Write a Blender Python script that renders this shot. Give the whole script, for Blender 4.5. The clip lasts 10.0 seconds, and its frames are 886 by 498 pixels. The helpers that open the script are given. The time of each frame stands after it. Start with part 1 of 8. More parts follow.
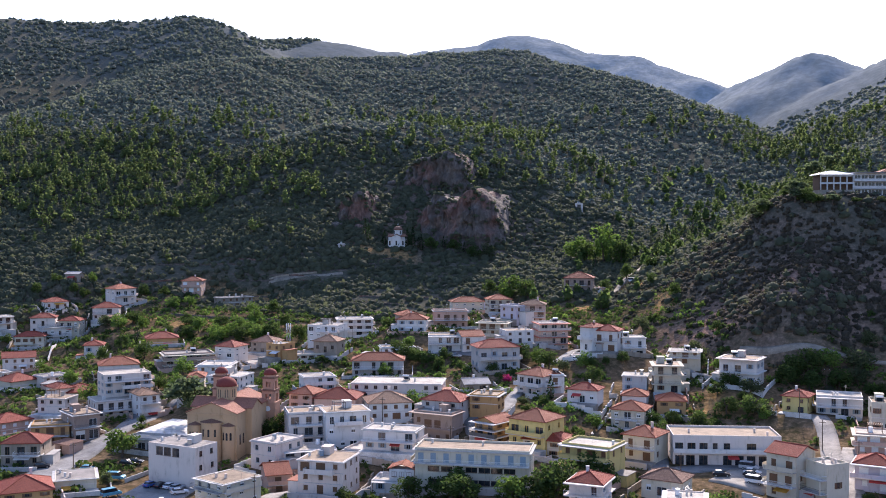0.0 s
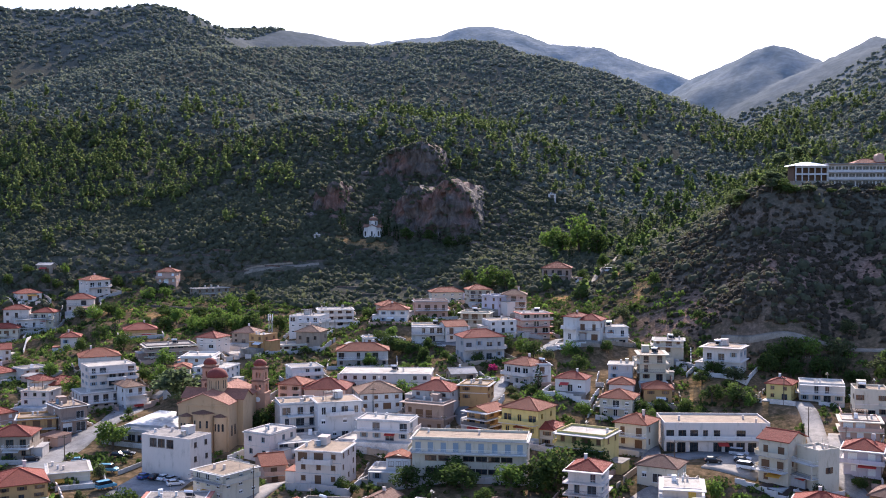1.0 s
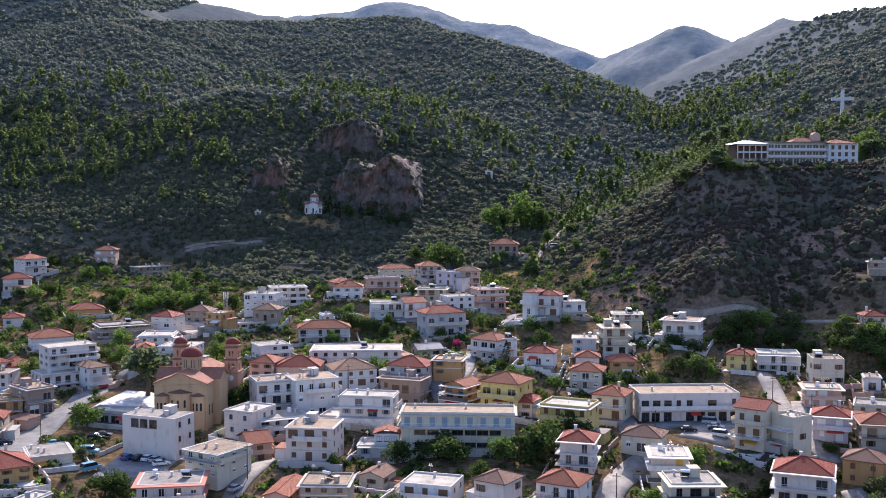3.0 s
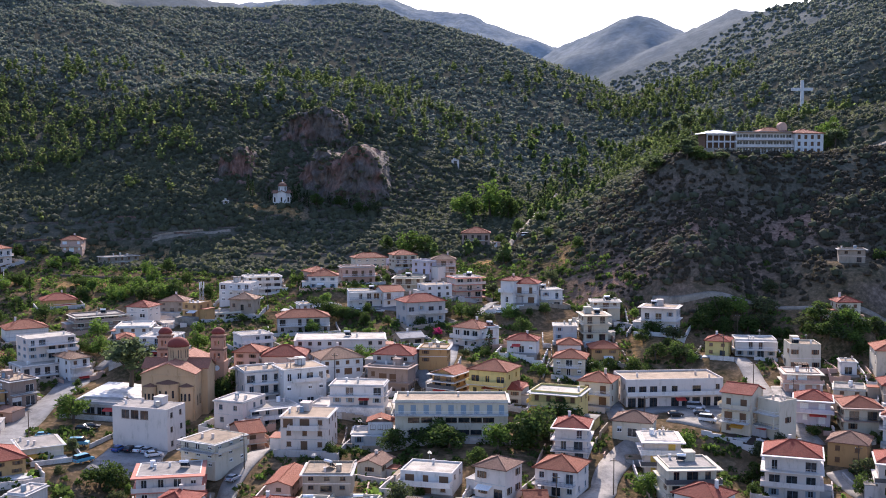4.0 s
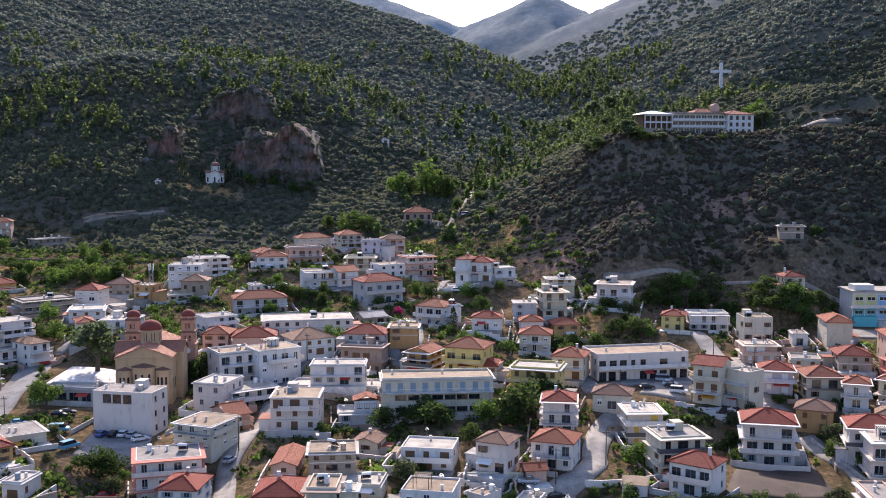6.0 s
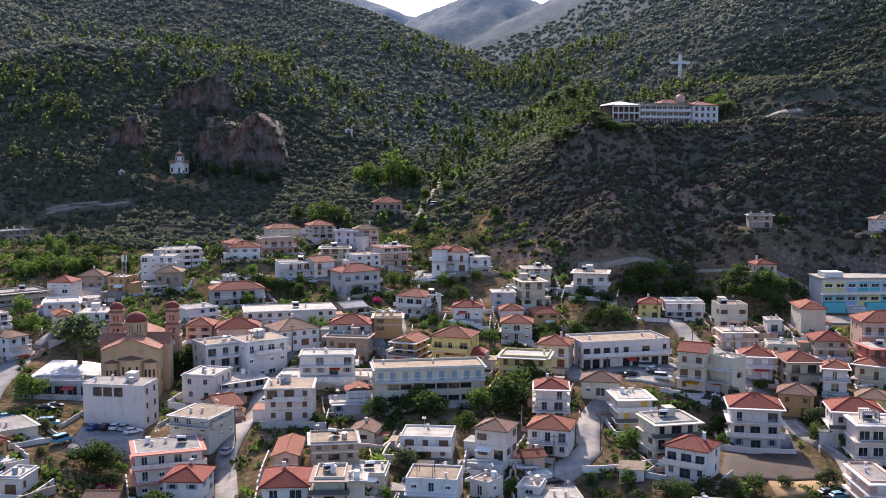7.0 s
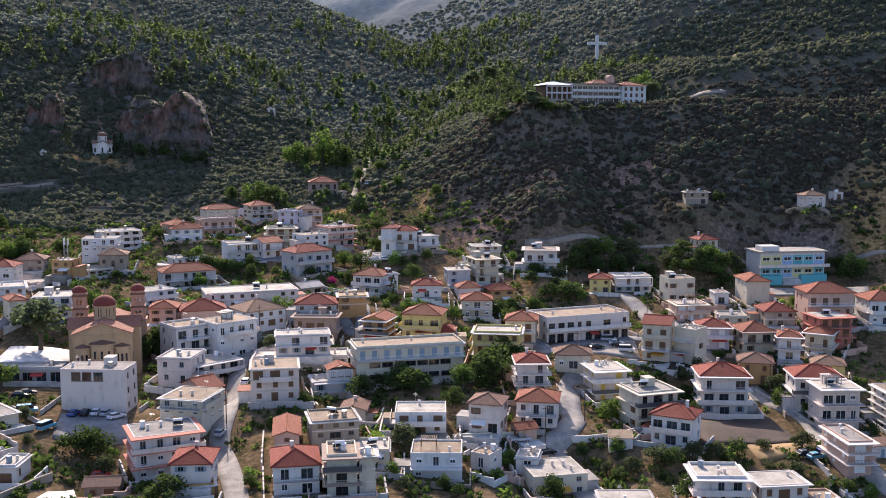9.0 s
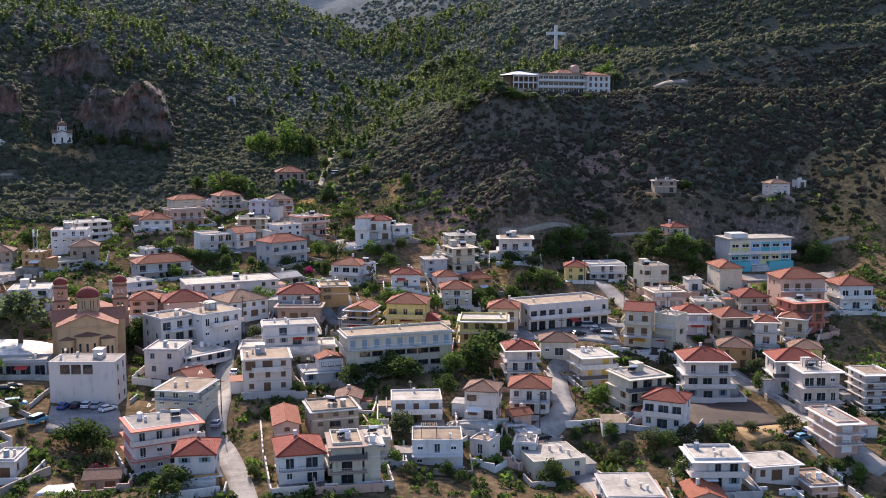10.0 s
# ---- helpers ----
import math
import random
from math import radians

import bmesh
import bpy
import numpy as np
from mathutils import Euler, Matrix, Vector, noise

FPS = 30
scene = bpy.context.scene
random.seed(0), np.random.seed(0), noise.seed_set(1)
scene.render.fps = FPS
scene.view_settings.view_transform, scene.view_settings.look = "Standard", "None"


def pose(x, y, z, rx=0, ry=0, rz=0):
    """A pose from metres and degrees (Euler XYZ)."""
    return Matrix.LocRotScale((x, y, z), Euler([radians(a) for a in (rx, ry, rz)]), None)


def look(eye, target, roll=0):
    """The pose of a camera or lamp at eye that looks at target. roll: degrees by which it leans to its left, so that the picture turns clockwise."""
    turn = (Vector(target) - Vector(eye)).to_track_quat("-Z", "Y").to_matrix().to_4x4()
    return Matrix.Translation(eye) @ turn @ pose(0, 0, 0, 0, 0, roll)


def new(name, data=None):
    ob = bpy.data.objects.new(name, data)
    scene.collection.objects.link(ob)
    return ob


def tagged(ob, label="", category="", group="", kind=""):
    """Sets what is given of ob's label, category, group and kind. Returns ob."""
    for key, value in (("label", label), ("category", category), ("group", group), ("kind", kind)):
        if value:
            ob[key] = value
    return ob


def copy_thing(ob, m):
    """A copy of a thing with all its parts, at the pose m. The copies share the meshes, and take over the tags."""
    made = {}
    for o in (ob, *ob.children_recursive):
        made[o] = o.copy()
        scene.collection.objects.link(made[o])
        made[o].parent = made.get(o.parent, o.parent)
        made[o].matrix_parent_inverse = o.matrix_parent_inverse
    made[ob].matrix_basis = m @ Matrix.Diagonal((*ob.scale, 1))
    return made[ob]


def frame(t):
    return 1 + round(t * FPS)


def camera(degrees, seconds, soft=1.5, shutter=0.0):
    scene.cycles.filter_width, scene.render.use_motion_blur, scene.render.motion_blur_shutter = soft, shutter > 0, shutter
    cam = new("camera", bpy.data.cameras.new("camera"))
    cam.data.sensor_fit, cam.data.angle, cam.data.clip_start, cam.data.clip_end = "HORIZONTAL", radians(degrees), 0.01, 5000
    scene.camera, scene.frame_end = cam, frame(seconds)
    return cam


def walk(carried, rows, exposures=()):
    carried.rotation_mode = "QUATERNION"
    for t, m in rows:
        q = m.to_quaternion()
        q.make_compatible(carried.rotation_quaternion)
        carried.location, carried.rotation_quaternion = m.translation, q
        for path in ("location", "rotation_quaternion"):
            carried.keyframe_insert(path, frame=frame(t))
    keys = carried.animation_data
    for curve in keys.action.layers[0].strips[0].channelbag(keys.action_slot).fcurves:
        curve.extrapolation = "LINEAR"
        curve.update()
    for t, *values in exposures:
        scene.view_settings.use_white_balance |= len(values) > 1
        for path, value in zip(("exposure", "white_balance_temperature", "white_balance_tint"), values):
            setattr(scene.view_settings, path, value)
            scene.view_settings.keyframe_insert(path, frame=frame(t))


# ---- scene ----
cam = camera(45.92, 10.0, soft=1.0)
PATH = [
    (0, (48.58, 13.68, 67.62), (17.904, 108.825, 64.942)),
    (0.5, (44.55, 11.96, 67.58), (15.686, 107.655, 64.488)),
    (1, (40.33, 10.26, 67.56), (13.435, 106.506, 63.980)),
    (1.5, (35.94, 8.58, 67.57), (11.133, 105.368, 63.447)),
    (2, (31.39, 6.94, 67.59), (8.766, 104.237, 62.909)),
    (2.5, (26.69, 5.35, 67.63), (6.325, 103.113, 62.379)),
    (3, (21.85, 3.81, 67.69), (3.808, 101.997, 61.869)),
    (3.5, (16.88, 2.33, 67.76), (1.214, 100.893, 61.383)),
    (4, (11.80, 0.93, 67.83), (-1.453, 99.806, 60.922)),
    (4.5, (6.61, -0.39, 67.92), (-4.187, 98.743, 60.486)),
    (5, (1.34, -1.63, 68.01), (-6.979, 97.708, 60.070)),
    (5.5, (-4.02, -2.76, 68.10), (-9.820, 96.710, 59.669)),
    (6, (-9.45, -3.79, 68.20), (-12.699, 95.754, 59.276)),
    (6.5, (-14.93, -4.71, 68.29), (-15.604, 94.847, 58.883)),
    (7, (-20.46, -5.50, 68.37), (-18.527, 93.994, 58.485)),
    (7.5, (-26.02, -6.15, 68.45), (-21.457, 93.201, 58.074)),
    (8, (-31.61, -6.67, 68.52), (-24.390, 92.476, 57.647)),
    (8.5, (-37.20, -7.03, 68.58), (-27.320, 91.826, 57.201)),
    (9, (-42.80, -7.24, 68.62), (-30.249, 91.259, 56.737)),
    (9.5, (-48.38, -7.27, 68.65), (-33.178, 90.785, 56.259)),
    (10, (-53.93, -7.13, 68.65), (-36.115, 90.420, 55.775)),
]
EXPOSURES = [(0.0, 1.05, 5750, 22), (5.0, 1.0, 5900, 22), (10.0, 0.93, 6150, 21)]
walk(cam, [(t, look(eye, target, -0.083)) for t, eye, target in PATH], EXPOSURES)


# ---------------------------------------------------------------- light
SUN_AZ, SUN_EL = radians(-5.0), radians(31.5)      # from +y towards -x, above the horizon
SUN_DIR = Vector((math.sin(SUN_AZ) * math.cos(SUN_EL), math.cos(SUN_AZ) * math.cos(SUN_EL), math.sin(SUN_EL)))

world = bpy.data.worlds.new("sky")
scene.world = world
world.use_nodes = True
wn = world.node_tree.nodes
sky = wn.new("ShaderNodeTexSky")
sky.sky_type = "NISHITA"
sky.sun_disc = False
sky.sun_elevation = SUN_EL
sky.sun_rotation = SUN_AZ
sky.air_density, sky.dust_density, sky.ozone_density = 1.0, 2.0, 2.5
wn["Background"].inputs["Strength"].default_value = 0.15
world.node_tree.links.new(sky.outputs["Color"], wn["Background"].inputs["Color"])

sun_data = bpy.data.lights.new("sun", "SUN")
sun_data.energy, sun_data.angle, sun_data.color = 4.4, radians(0.6), (1.0, 0.86, 0.66)
sun = new("sun", sun_data)
sun.matrix_world = look(SUN_DIR * 400, (0, 0, 0))

# ---------------------------------------------------------------- materials
def shader(name, rough=0.85, metal=0.0, spec=0.3):
    m = bpy.data.materials.new(name)
    m.use_nodes = True
    b = m.node_tree.nodes["Principled BSDF"]
    b.inputs["Roughness"].default_value = rough
    b.inputs["Metallic"].default_value = metal
    b.inputs["Specular IOR Level"].default_value = spec
    return m, m.node_tree.nodes, m.node_tree.links, b


def rgb(c):
    return (c[0], c[1], c[2], 1.0)


def noise_node(nodes, links, scale, detail=4.0, rough=0.55, coord="Object", stretch=(1, 1, 1)):
    tc = nodes.new("ShaderNodeTexCoord")
    mp = nodes.new("ShaderNodeMapping")
    mp.inputs["Scale"].default_value = stretch
    n = nodes.new("ShaderNodeTexNoise")
    n.inputs["Scale"].default_value = scale
    n.inputs["Detail"].default_value = detail
    n.inputs["Roughness"].default_value = rough
    links.new(tc.outputs[coord], mp.inputs["Vector"])
    links.new(mp.outputs["Vector"], n.inputs["Vector"])
    return n.outputs["Fac"]


def ramp(nodes, links, fac, stops):
    r = nodes.new("ShaderNodeValToRGB")
    e = r.color_ramp.elements
    e[0].position, e[0].color = stops[0][0], rgb(stops[0][1])
    e[1].position, e[1].color = stops[-1][0], rgb(stops[-1][1])
    for p, c in stops[1:-1]:
        k = e.new(p)
        k.color = rgb(c)
    links.new(fac, r.inputs["Fac"])
    return r.outputs["Color"]


def mixed(nodes, links, fac, a, b, mode="MIX"):
    x = nodes.new("ShaderNodeMix")
    x.data_type, x.blend_type = "RGBA", mode
    for sock, v in ((x.inputs[0], fac), (x.inputs[6], a), (x.inputs[7], b)):
        if isinstance(v, bpy.types.NodeSocket):
            links.new(v, sock)
        elif isinstance(v, (int, float)):
            sock.default_value = v
        else:
            sock.default_value = rgb(v)
    return x.outputs[2]


def bumped(nodes, links, b, fac, strength, dist):
    k = nodes.new("ShaderNodeBump")
    k.inputs["Strength"].default_value = strength
    k.inputs["Distance"].default_value = dist
    links.new(fac, k.inputs["Height"])
    links.new(k.outputs["Normal"], b.inputs["Normal"])


def varied(nodes, links, colour, amount):
    """Brightness that differs from object to object."""
    info = nodes.new("ShaderNodeObjectInfo")
    mr = nodes.new("ShaderNodeMapRange")
    mr.inputs["To Min"].default_value, mr.inputs["To Max"].default_value = 1 - amount, 1 + amount
    links.new(info.outputs["Random"], mr.inputs["Value"])
    h = nodes.new("ShaderNodeHueSaturation")
    links.new(mr.outputs["Result"], h.inputs["Value"])
    links.new(colour, h.inputs["Color"])
    return h.outputs["Color"]


def plaster(name, c, wear=0.35, other=None):
    m, n, l, b = shader(name, 0.9)
    stain = noise_node(n, l, 0.75, 6, 0.7, stretch=(1, 1, 0.3))
    fine = noise_node(n, l, 9.0, 3)
    dark = [v * 0.58 for v in c]
    dark[2] *= 0.93
    col = ramp(n, l, stain, [(0.3, dark), (0.3 + 0.45 * wear, [v * 0.93 for v in c]), (0.7, c)])
    col = mixed(n, l, 0.12, col, ramp(n, l, fine, [(0.35, [v * 0.6 for v in c]), (0.7, c)]))
    if other:          # neighbours were limewashed in different tints
        info = n.new("ShaderNodeObjectInfo")
        tint = [o / v for o, v in zip(other, c)]
        col = mixed(n, l, info.outputs["Random"], col, mixed(n, l, 1.0, col, tint, "MULTIPLY"))
    l.new(varied(n, l, col, 0.07), b.inputs["Base Color"])
    bumped(n, l, b, fine, 0.25, 0.03)
    return m


def tiles(name, c):
    """Clay roof tiles: courses down the slope, patches of lichen and replaced tiles."""
    m, n, l, b = shader(name, 0.85)
    tc = n.new("ShaderNodeTexCoord")
    w = n.new("ShaderNodeTexWave")
    w.wave_type, w.bands_direction = "BANDS", "X"
    w.inputs["Scale"].default_value = 1.9
    w.inputs["Distortion"].default_value = 0.6
    l.new(tc.outputs["UV"], w.inputs["Vector"])
    w2 = n.new("ShaderNodeTexWave")
    w2.wave_type, w2.bands_direction, w2.wave_profile = "BANDS", "Y", "SAW"
    w2.inputs["Scale"].default_value = 0.8
    w2.inputs["Distortion"].default_value = 0.8
    l.new(tc.outputs["UV"], w2.inputs["Vector"])
    patch = noise_node(n, l, 0.8, 6, 0.7)
    speck = noise_node(n, l, 3.5, 3, 0.6)
    col = ramp(n, l, patch, [(0.3, [c[0] * 0.6, c[1] * 0.62, c[2] * 0.65]), (0.5, c), (0.72, [c[0] * 1.25, c[1] * 1.3, c[2] * 1.25])])
    col = mixed(n, l, 0.5, col, ramp(n, l, speck, [(0.35, [v * 0.4 for v in c]), (0.5, [v * 0.85 for v in c]), (0.64, [min(0.8, v * 1.35) for v in c])]))
    col = mixed(n, l, 0.3, col, ramp(n, l, w.outputs["Fac"], [(0.0, [v * 0.5 for v in c]), (0.5, c)]))
    l.new(varied(n, l, col, 0.12), b.inputs["Base Color"])
    add = n.new("ShaderNodeMath")
    add.operation = "ADD"
    l.new(w.outputs["Fac"], add.inputs[0])
    l.new(w2.outputs["Fac"], add.inputs[1])
    bumped(n, l, b, add.outputs[0], 0.8, 0.06)
    return m


def slab_mat(name, c):
    """Flat roofs: weathered screed with stains and patched waterproofing."""
    m, n, l, b = shader(name, 0.9)
    big = noise_node(n, l, 0.28, 6, 0.65)
    small = noise_node(n, l, 2.5, 5, 0.7)
    col = ramp(n, l, big, [(0.36, [v * 0.42 for v in c]), (0.46, [v * 0.74 for v in c]), (0.52, [v * 0.92 for v in c]), (0.62, [min(0.85, v * 1.12) for v in c])])
    col = mixed(n, l, 0.42, col, ramp(n, l, small, [(0.35, [v * 0.45 for v in c]), (0.65, c)]))
    l.new(varied(n, l, col, 0.1), b.inputs["Base Color"])
    bumped(n, l, b, small, 0.3, 0.05)
    return m


def plain(name, c, rough=0.6, metal=0.0, vary=0.08, grain=6.0):
    m, n, l, b = shader(name, rough, metal)
    f = noise_node(n, l, grain, 4)
    col = ramp(n, l, f, [(0.3, [v * 0.8 for v in c]), (0.7, [min(1, v * 1.06) for v in c])])
    l.new(varied(n, l, col, vary), b.inputs["Base Color"])
    return m


def glass_mat():
    m, n, l, b = shader("window_glass", 0.08, 0.0, 0.5)
    f = noise_node(n, l, 0.9, 2)
    l.new(varied(n, l, ramp(n, l, f, [(0.35, (0.015, 0.018, 0.022)), (0.7, (0.05, 0.055, 0.06))]), 0.5), b.inputs["Base Color"])
    return m


WALLS = {
    "w": plaster("white_plaster", (0.68, 0.66, 0.63), 0.35, (0.60, 0.50, 0.43)),
    "c": plaster("cream_plaster", (0.55, 0.49, 0.38)),
    "y": plaster("yellow_plaster", (0.56, 0.44, 0.17)),
    "p": plaster("salmon_plaster", (0.52, 0.34, 0.26)),
    "g": plaster("grey_plaster", (0.42, 0.39, 0.37)),
    "o": plaster("ochre_plaster", (0.44, 0.26, 0.11)),
    "s": plaster("rubble_stone", (0.34, 0.28, 0.22), 0.6),
    "l": plaster("lilac_plaster", (0.52, 0.47, 0.52)),
    "b": plaster("brown_render", (0.34, 0.25, 0.20)),
    "r": plaster("red_render", (0.52, 0.19, 0.13)),
    "u": plaster("rust_render", (0.62, 0.50, 0.42)),
    "k": plaster("church_stone", (0.47, 0.32, 0.185)),
    "q": plaster("salmon_tower_stone", (0.48, 0.27, 0.18)),
}
ROOFS = {
    "r": tiles("red_roof_tiles", (0.25, 0.052, 0.030)),
    "o": tiles("orange_roof_tiles", (0.29, 0.088, 0.045)),
    "t": tiles("tan_roof_tiles", (0.28, 0.16, 0.10)),
    "b": tiles("brown_roof_tiles", (0.21, 0.11, 0.075)),
    "-": slab_mat("grey_sheet_roof", (0.36, 0.34, 0.32)),
}
DECK_WHITE = slab_mat("whitewashed_roof_deck", (0.43, 0.39, 0.33))
DECK_GREY = slab_mat("screed_roof_deck", (0.27, 0.245, 0.22))
DECK_TAN = slab_mat("earth_stained_roof_deck", (0.29, 0.215, 0.145))
GLASS = glass_mat()
FRAME_WHITE = plain("white_window_frame", (0.75, 0.75, 0.74), 0.5)
# shutter wood; doubles as shade colour for the room blocks and arcade wall
FRAME_ROOM_BROWN = plain("brown_wood_and_unlit_room", (0.14, 0.075, 0.04), 0.7)
FRAME_BLUE = plain("blue_grey_shutter", (0.22, 0.28, 0.33), 0.6)
FRAME_YELLOW = plain("yellow_shutter", (0.60, 0.40, 0.08), 0.6)
CONCRETE = slab_mat("pale_concrete", (0.52, 0.50, 0.47))
METAL = plain("galvanised_metal", (0.45, 0.46, 0.47), 0.35, 0.9)
DARK_METAL = plain("dark_painted_rail", (0.10, 0.10, 0.105), 0.5, 0.3)
WHITE_METAL = plain("white_painted_rail", (0.72, 0.72, 0.72), 0.5)
SOLAR = plain("solar_collector_glass", (0.02, 0.035, 0.06), 0.12)
TANK = plain("white_enamel_tank", (0.8, 0.8, 0.8), 0.3)
BARK = plain("bark", (0.10, 0.075, 0.055), 0.95)
DOME_RED = plain("dome_red_tiles", (0.20, 0.047, 0.035), 0.9, 0, 0.05, 3.0)
AWNING = {"o": plain("orange_awning", (0.62, 0.32, 0.05), 0.8), "r": plain("red_awning", (0.5, 0.06, 0.05), 0.8), "w": plain("white_awning", (0.75, 0.73, 0.7), 0.8)}

# ---------------------------------------------------------------- ground
def lattice(ix, iy, seed):
    v = np.sin(ix * 127.1 + iy * 311.7 + seed * 74.7) * 43758.5453
    return v - np.floor(v)


def value_noise(x, y, seed=0):
    ix, iy = np.floor(x), np.floor(y)
    fx, fy = x - ix, y - iy
    fx, fy = fx * fx * (3 - 2 * fx), fy * fy * (3 - 2 * fy)
    a, b = lattice(ix, iy, seed), lattice(ix + 1, iy, seed)
    c, d = lattice(ix, iy + 1, seed), lattice(ix + 1, iy + 1, seed)
    return a + (b - a) * fx + (c - a) * fy + (a - b - c + d) * fx * fy


def fbm(x, y, size, octaves=4, seed=0):
    out, amp = 0.0 * x, 1.0
    for o in range(octaves):
        out = out + amp * (value_noise(x / size, y / size, seed + o) - 0.5)
        size, amp = size / 2.05, amp * 0.5
    return out


def ridge(x, y, crest, near, far, round_top):
    """A crest line with its flanks: slope near towards the town and far behind it."""
    best = np.full(np.shape(x), -1e9)
    for a, b in zip(crest[:-1], crest[1:]):
        dx, dy, dz = b[0] - a[0], b[1] - a[1], b[2] - a[2]
        t = np.clip(((x - a[0]) * dx + (y - a[1]) * dy) / (dx * dx + dy * dy), 0, 1)
        qx, qy, qz = a[0] + t * dx, a[1] + t * dy, a[2] + t * dz
        away = np.hypot(x - qx, y - qy)
        side = np.clip(0.5 + 1.6 * (y - qy) / (away + 1e-6), 0, 1)
        best = np.maximum(best, qz - (near + (far - near) * side) * (np.sqrt(away**2 + round_top**2) - round_top))
    return best


def soft_max(a, b, k):
    h = np.clip(0.5 + 0.5 * (a - b) / k, 0, 1)
    return b + (a - b) * h + k * h * (1 - h)


FLOOR = (9.7, 14.89, 2.87, -0.22, -0.45, 6.1, -0.01, 0.5, 3.97, 2.21)
RIDGES = []
RIDGES.append(([(-869, 2123, 396), (-732, 2177, 432), (-650, 2205, 447), (-555, 2233, 453), (-471, 2151, 455), (-359, 2125, 407), (-240, 2094, 389), (-139, 2055, 348), (-3, 2013, 306), (200, 2000, 300)], 0.5, 0.5, 40))
RIDGES.append(([(-1300, 700, 290), (-974, 970, 306), (-864, 1075, 315), (-782, 1141, 313), (-681, 1208, 327), (-646, 1286, 316), (-550, 1389, 316), (-481, 1470, 310), (-360, 1457, 262)], 0.5, 0.5, 40))
RIDGES.append(([(-44, 1904, 247), (-3, 1805, 280), (51, 1705, 301), (93, 1644, 307), (148, 1601, 269), (211, 1494, 290), (270, 1384, 283), (316, 1273, 277), (418, 1140, 288), (600, 1000, 300)], 0.55, 0.5, 20))
RIDGES.append(([(-560, 460, 70), (-500, 525, 86), (-487, 635, 122), (-472, 748, 161), (-453, 879, 217), (-424, 985, 234), (-380, 1059, 242), (-289, 1092, 245), (-223, 1080, 243), (-160, 1040, 222), (-125, 975, 189), (-97, 915, 160), (-66, 858, 132), (-28, 804, 108)], 0.42, 1.2, 30))
RIDGES.append(([(-520, 600, 85), (-330, 650, 108), (-236, 685, 134), (-160, 720, 131), (-110, 770, 120), (-70, 840, 110)], 0.55, 0.35, 30))
RIDGES.append(([(520, 640, 215), (330, 700, 195), (246, 740, 180), (190, 790, 165), (118, 850, 147), (60, 915, 135), (10, 990, 120)], 0.62, 0.5, 20))
RIDGES.append(([(330, 420, 100), (260, 425, 85), (190, 435, 78), (130, 448, 78), (114, 470, 79), (75, 472, 79), (52, 500, 72), (30, 515, 58), (0, 525, 44)], 0.6, 0.5, 6))
RIDGES.append(([(75, 472, 79), (62, 430, 60), (52, 392, 44)], 0.75, 0.6, 5))
RIDGES.append(([(64, 480, 76), (52, 545, 73), (62, 620, 80), (105, 700, 108), (150, 780, 145)], 0.6, 0.5, 12))
RIDGES.append(([(400, 500, 135), (300, 510, 118), (168, 515, 99), (130, 600, 100)], 0.55, 0.4, 15))


def town_floor(x, y):
    """The gently rising valley floor that the town stands on."""
    u, v = np.clip(x, -290, 170) / 150, (np.clip(y, 140, 480) - 300) / 120
    z = 0.0 * u
    k = 0
    for i in range(4):
        for j in range(4 - i):
            z = z + FLOOR[k] * u**i * v**j
            k += 1
    return z + 0.17 * np.clip(y - 480, 0, 620) - 0.05 * np.clip(y - 1100, 0, 1500)


PLOTS = []      # levelled building plots: x, y, level, reach


def land(x, y):
    """Height of the ground without plots, and how much of it is hillside (0 in town to 1)."""
    low = town_floor(x, y)
    z = low
    for crest, near, far, top in RIDGES:
        z = soft_max(z, ridge(x, y, crest, near, far, top), 6.0)
    hill = np.clip((z - low - 1.0) / 14.0, 0, 1)
    edge = 428 + 22 * np.clip((-x - 150) / 80, 0, 1) + 26 * np.clip(1 - np.abs(x + 55) / 60, 0, 1) - 55 * np.clip((x - 20) / 60, 0, 1)
    hill = np.maximum(hill, np.clip((y - edge) / 25, 0, 1))
    return z, hill


def height(x, y):
    x, y = np.asarray(x, float), np.asarray(y, float)
    z, hill = land(x, y)
    far = np.clip((y - 500) / 700, 0, 1)
    z = z + hill * (fbm(x, y, 75.0, 5, 3) * (4.5 + 2.5 * far + 8 * np.clip((y - 1250) / 200, 0, 1)) + fbm(x, y, 17.0, 3, 9) * 1.3)
    # terraces on the lower slope
    ter = np.clip((y - 400) / 30, 0, 1) * np.clip((540 - y) / 30, 0, 1) * np.clip((-40 - x) / 30, 0, 1)
    z = z + ter * 0.9 * (np.abs((z / 3.2) % 1 - 0.5) - 0.25)
    if PLOTS:
        p = np.array(PLOTS)
        near = (np.abs(x) < 420) & (y > 120) & (y < 560)
        if np.any(near):
            xs, ys, zs = x[near], y[near], z[near]
            num, den = np.zeros(len(xs)), np.full(len(xs), 0.06)
            if len(xs) < 400:
                w = np.exp(-0.5 * ((xs[:, None] - p[:, 0]) ** 2 + (ys[:, None] - p[:, 1]) ** 2) / (p[:, 3] * 0.62) ** 2)
                num, den = num + (w * (p[:, 2] - zs[:, None])).sum(1), den + w.sum(1)
            else:
                for px, py, pz, reach in p:
                    close = np.nonzero((np.abs(xs - px) < reach * 3) & (np.abs(ys - py) < reach * 3))[0]
                    w = np.exp(-0.5 * ((xs[close] - px) ** 2 + (ys[close] - py) ** 2) / (reach * 0.62) ** 2)
                    num[close] += w * (pz - zs[close])
                    den[close] += w
            z = z.copy()
            z[near] = zs + num / den
    return z


def ground_at(x, y):
    return float(height(np.array([x]), np.array([y]))[0])

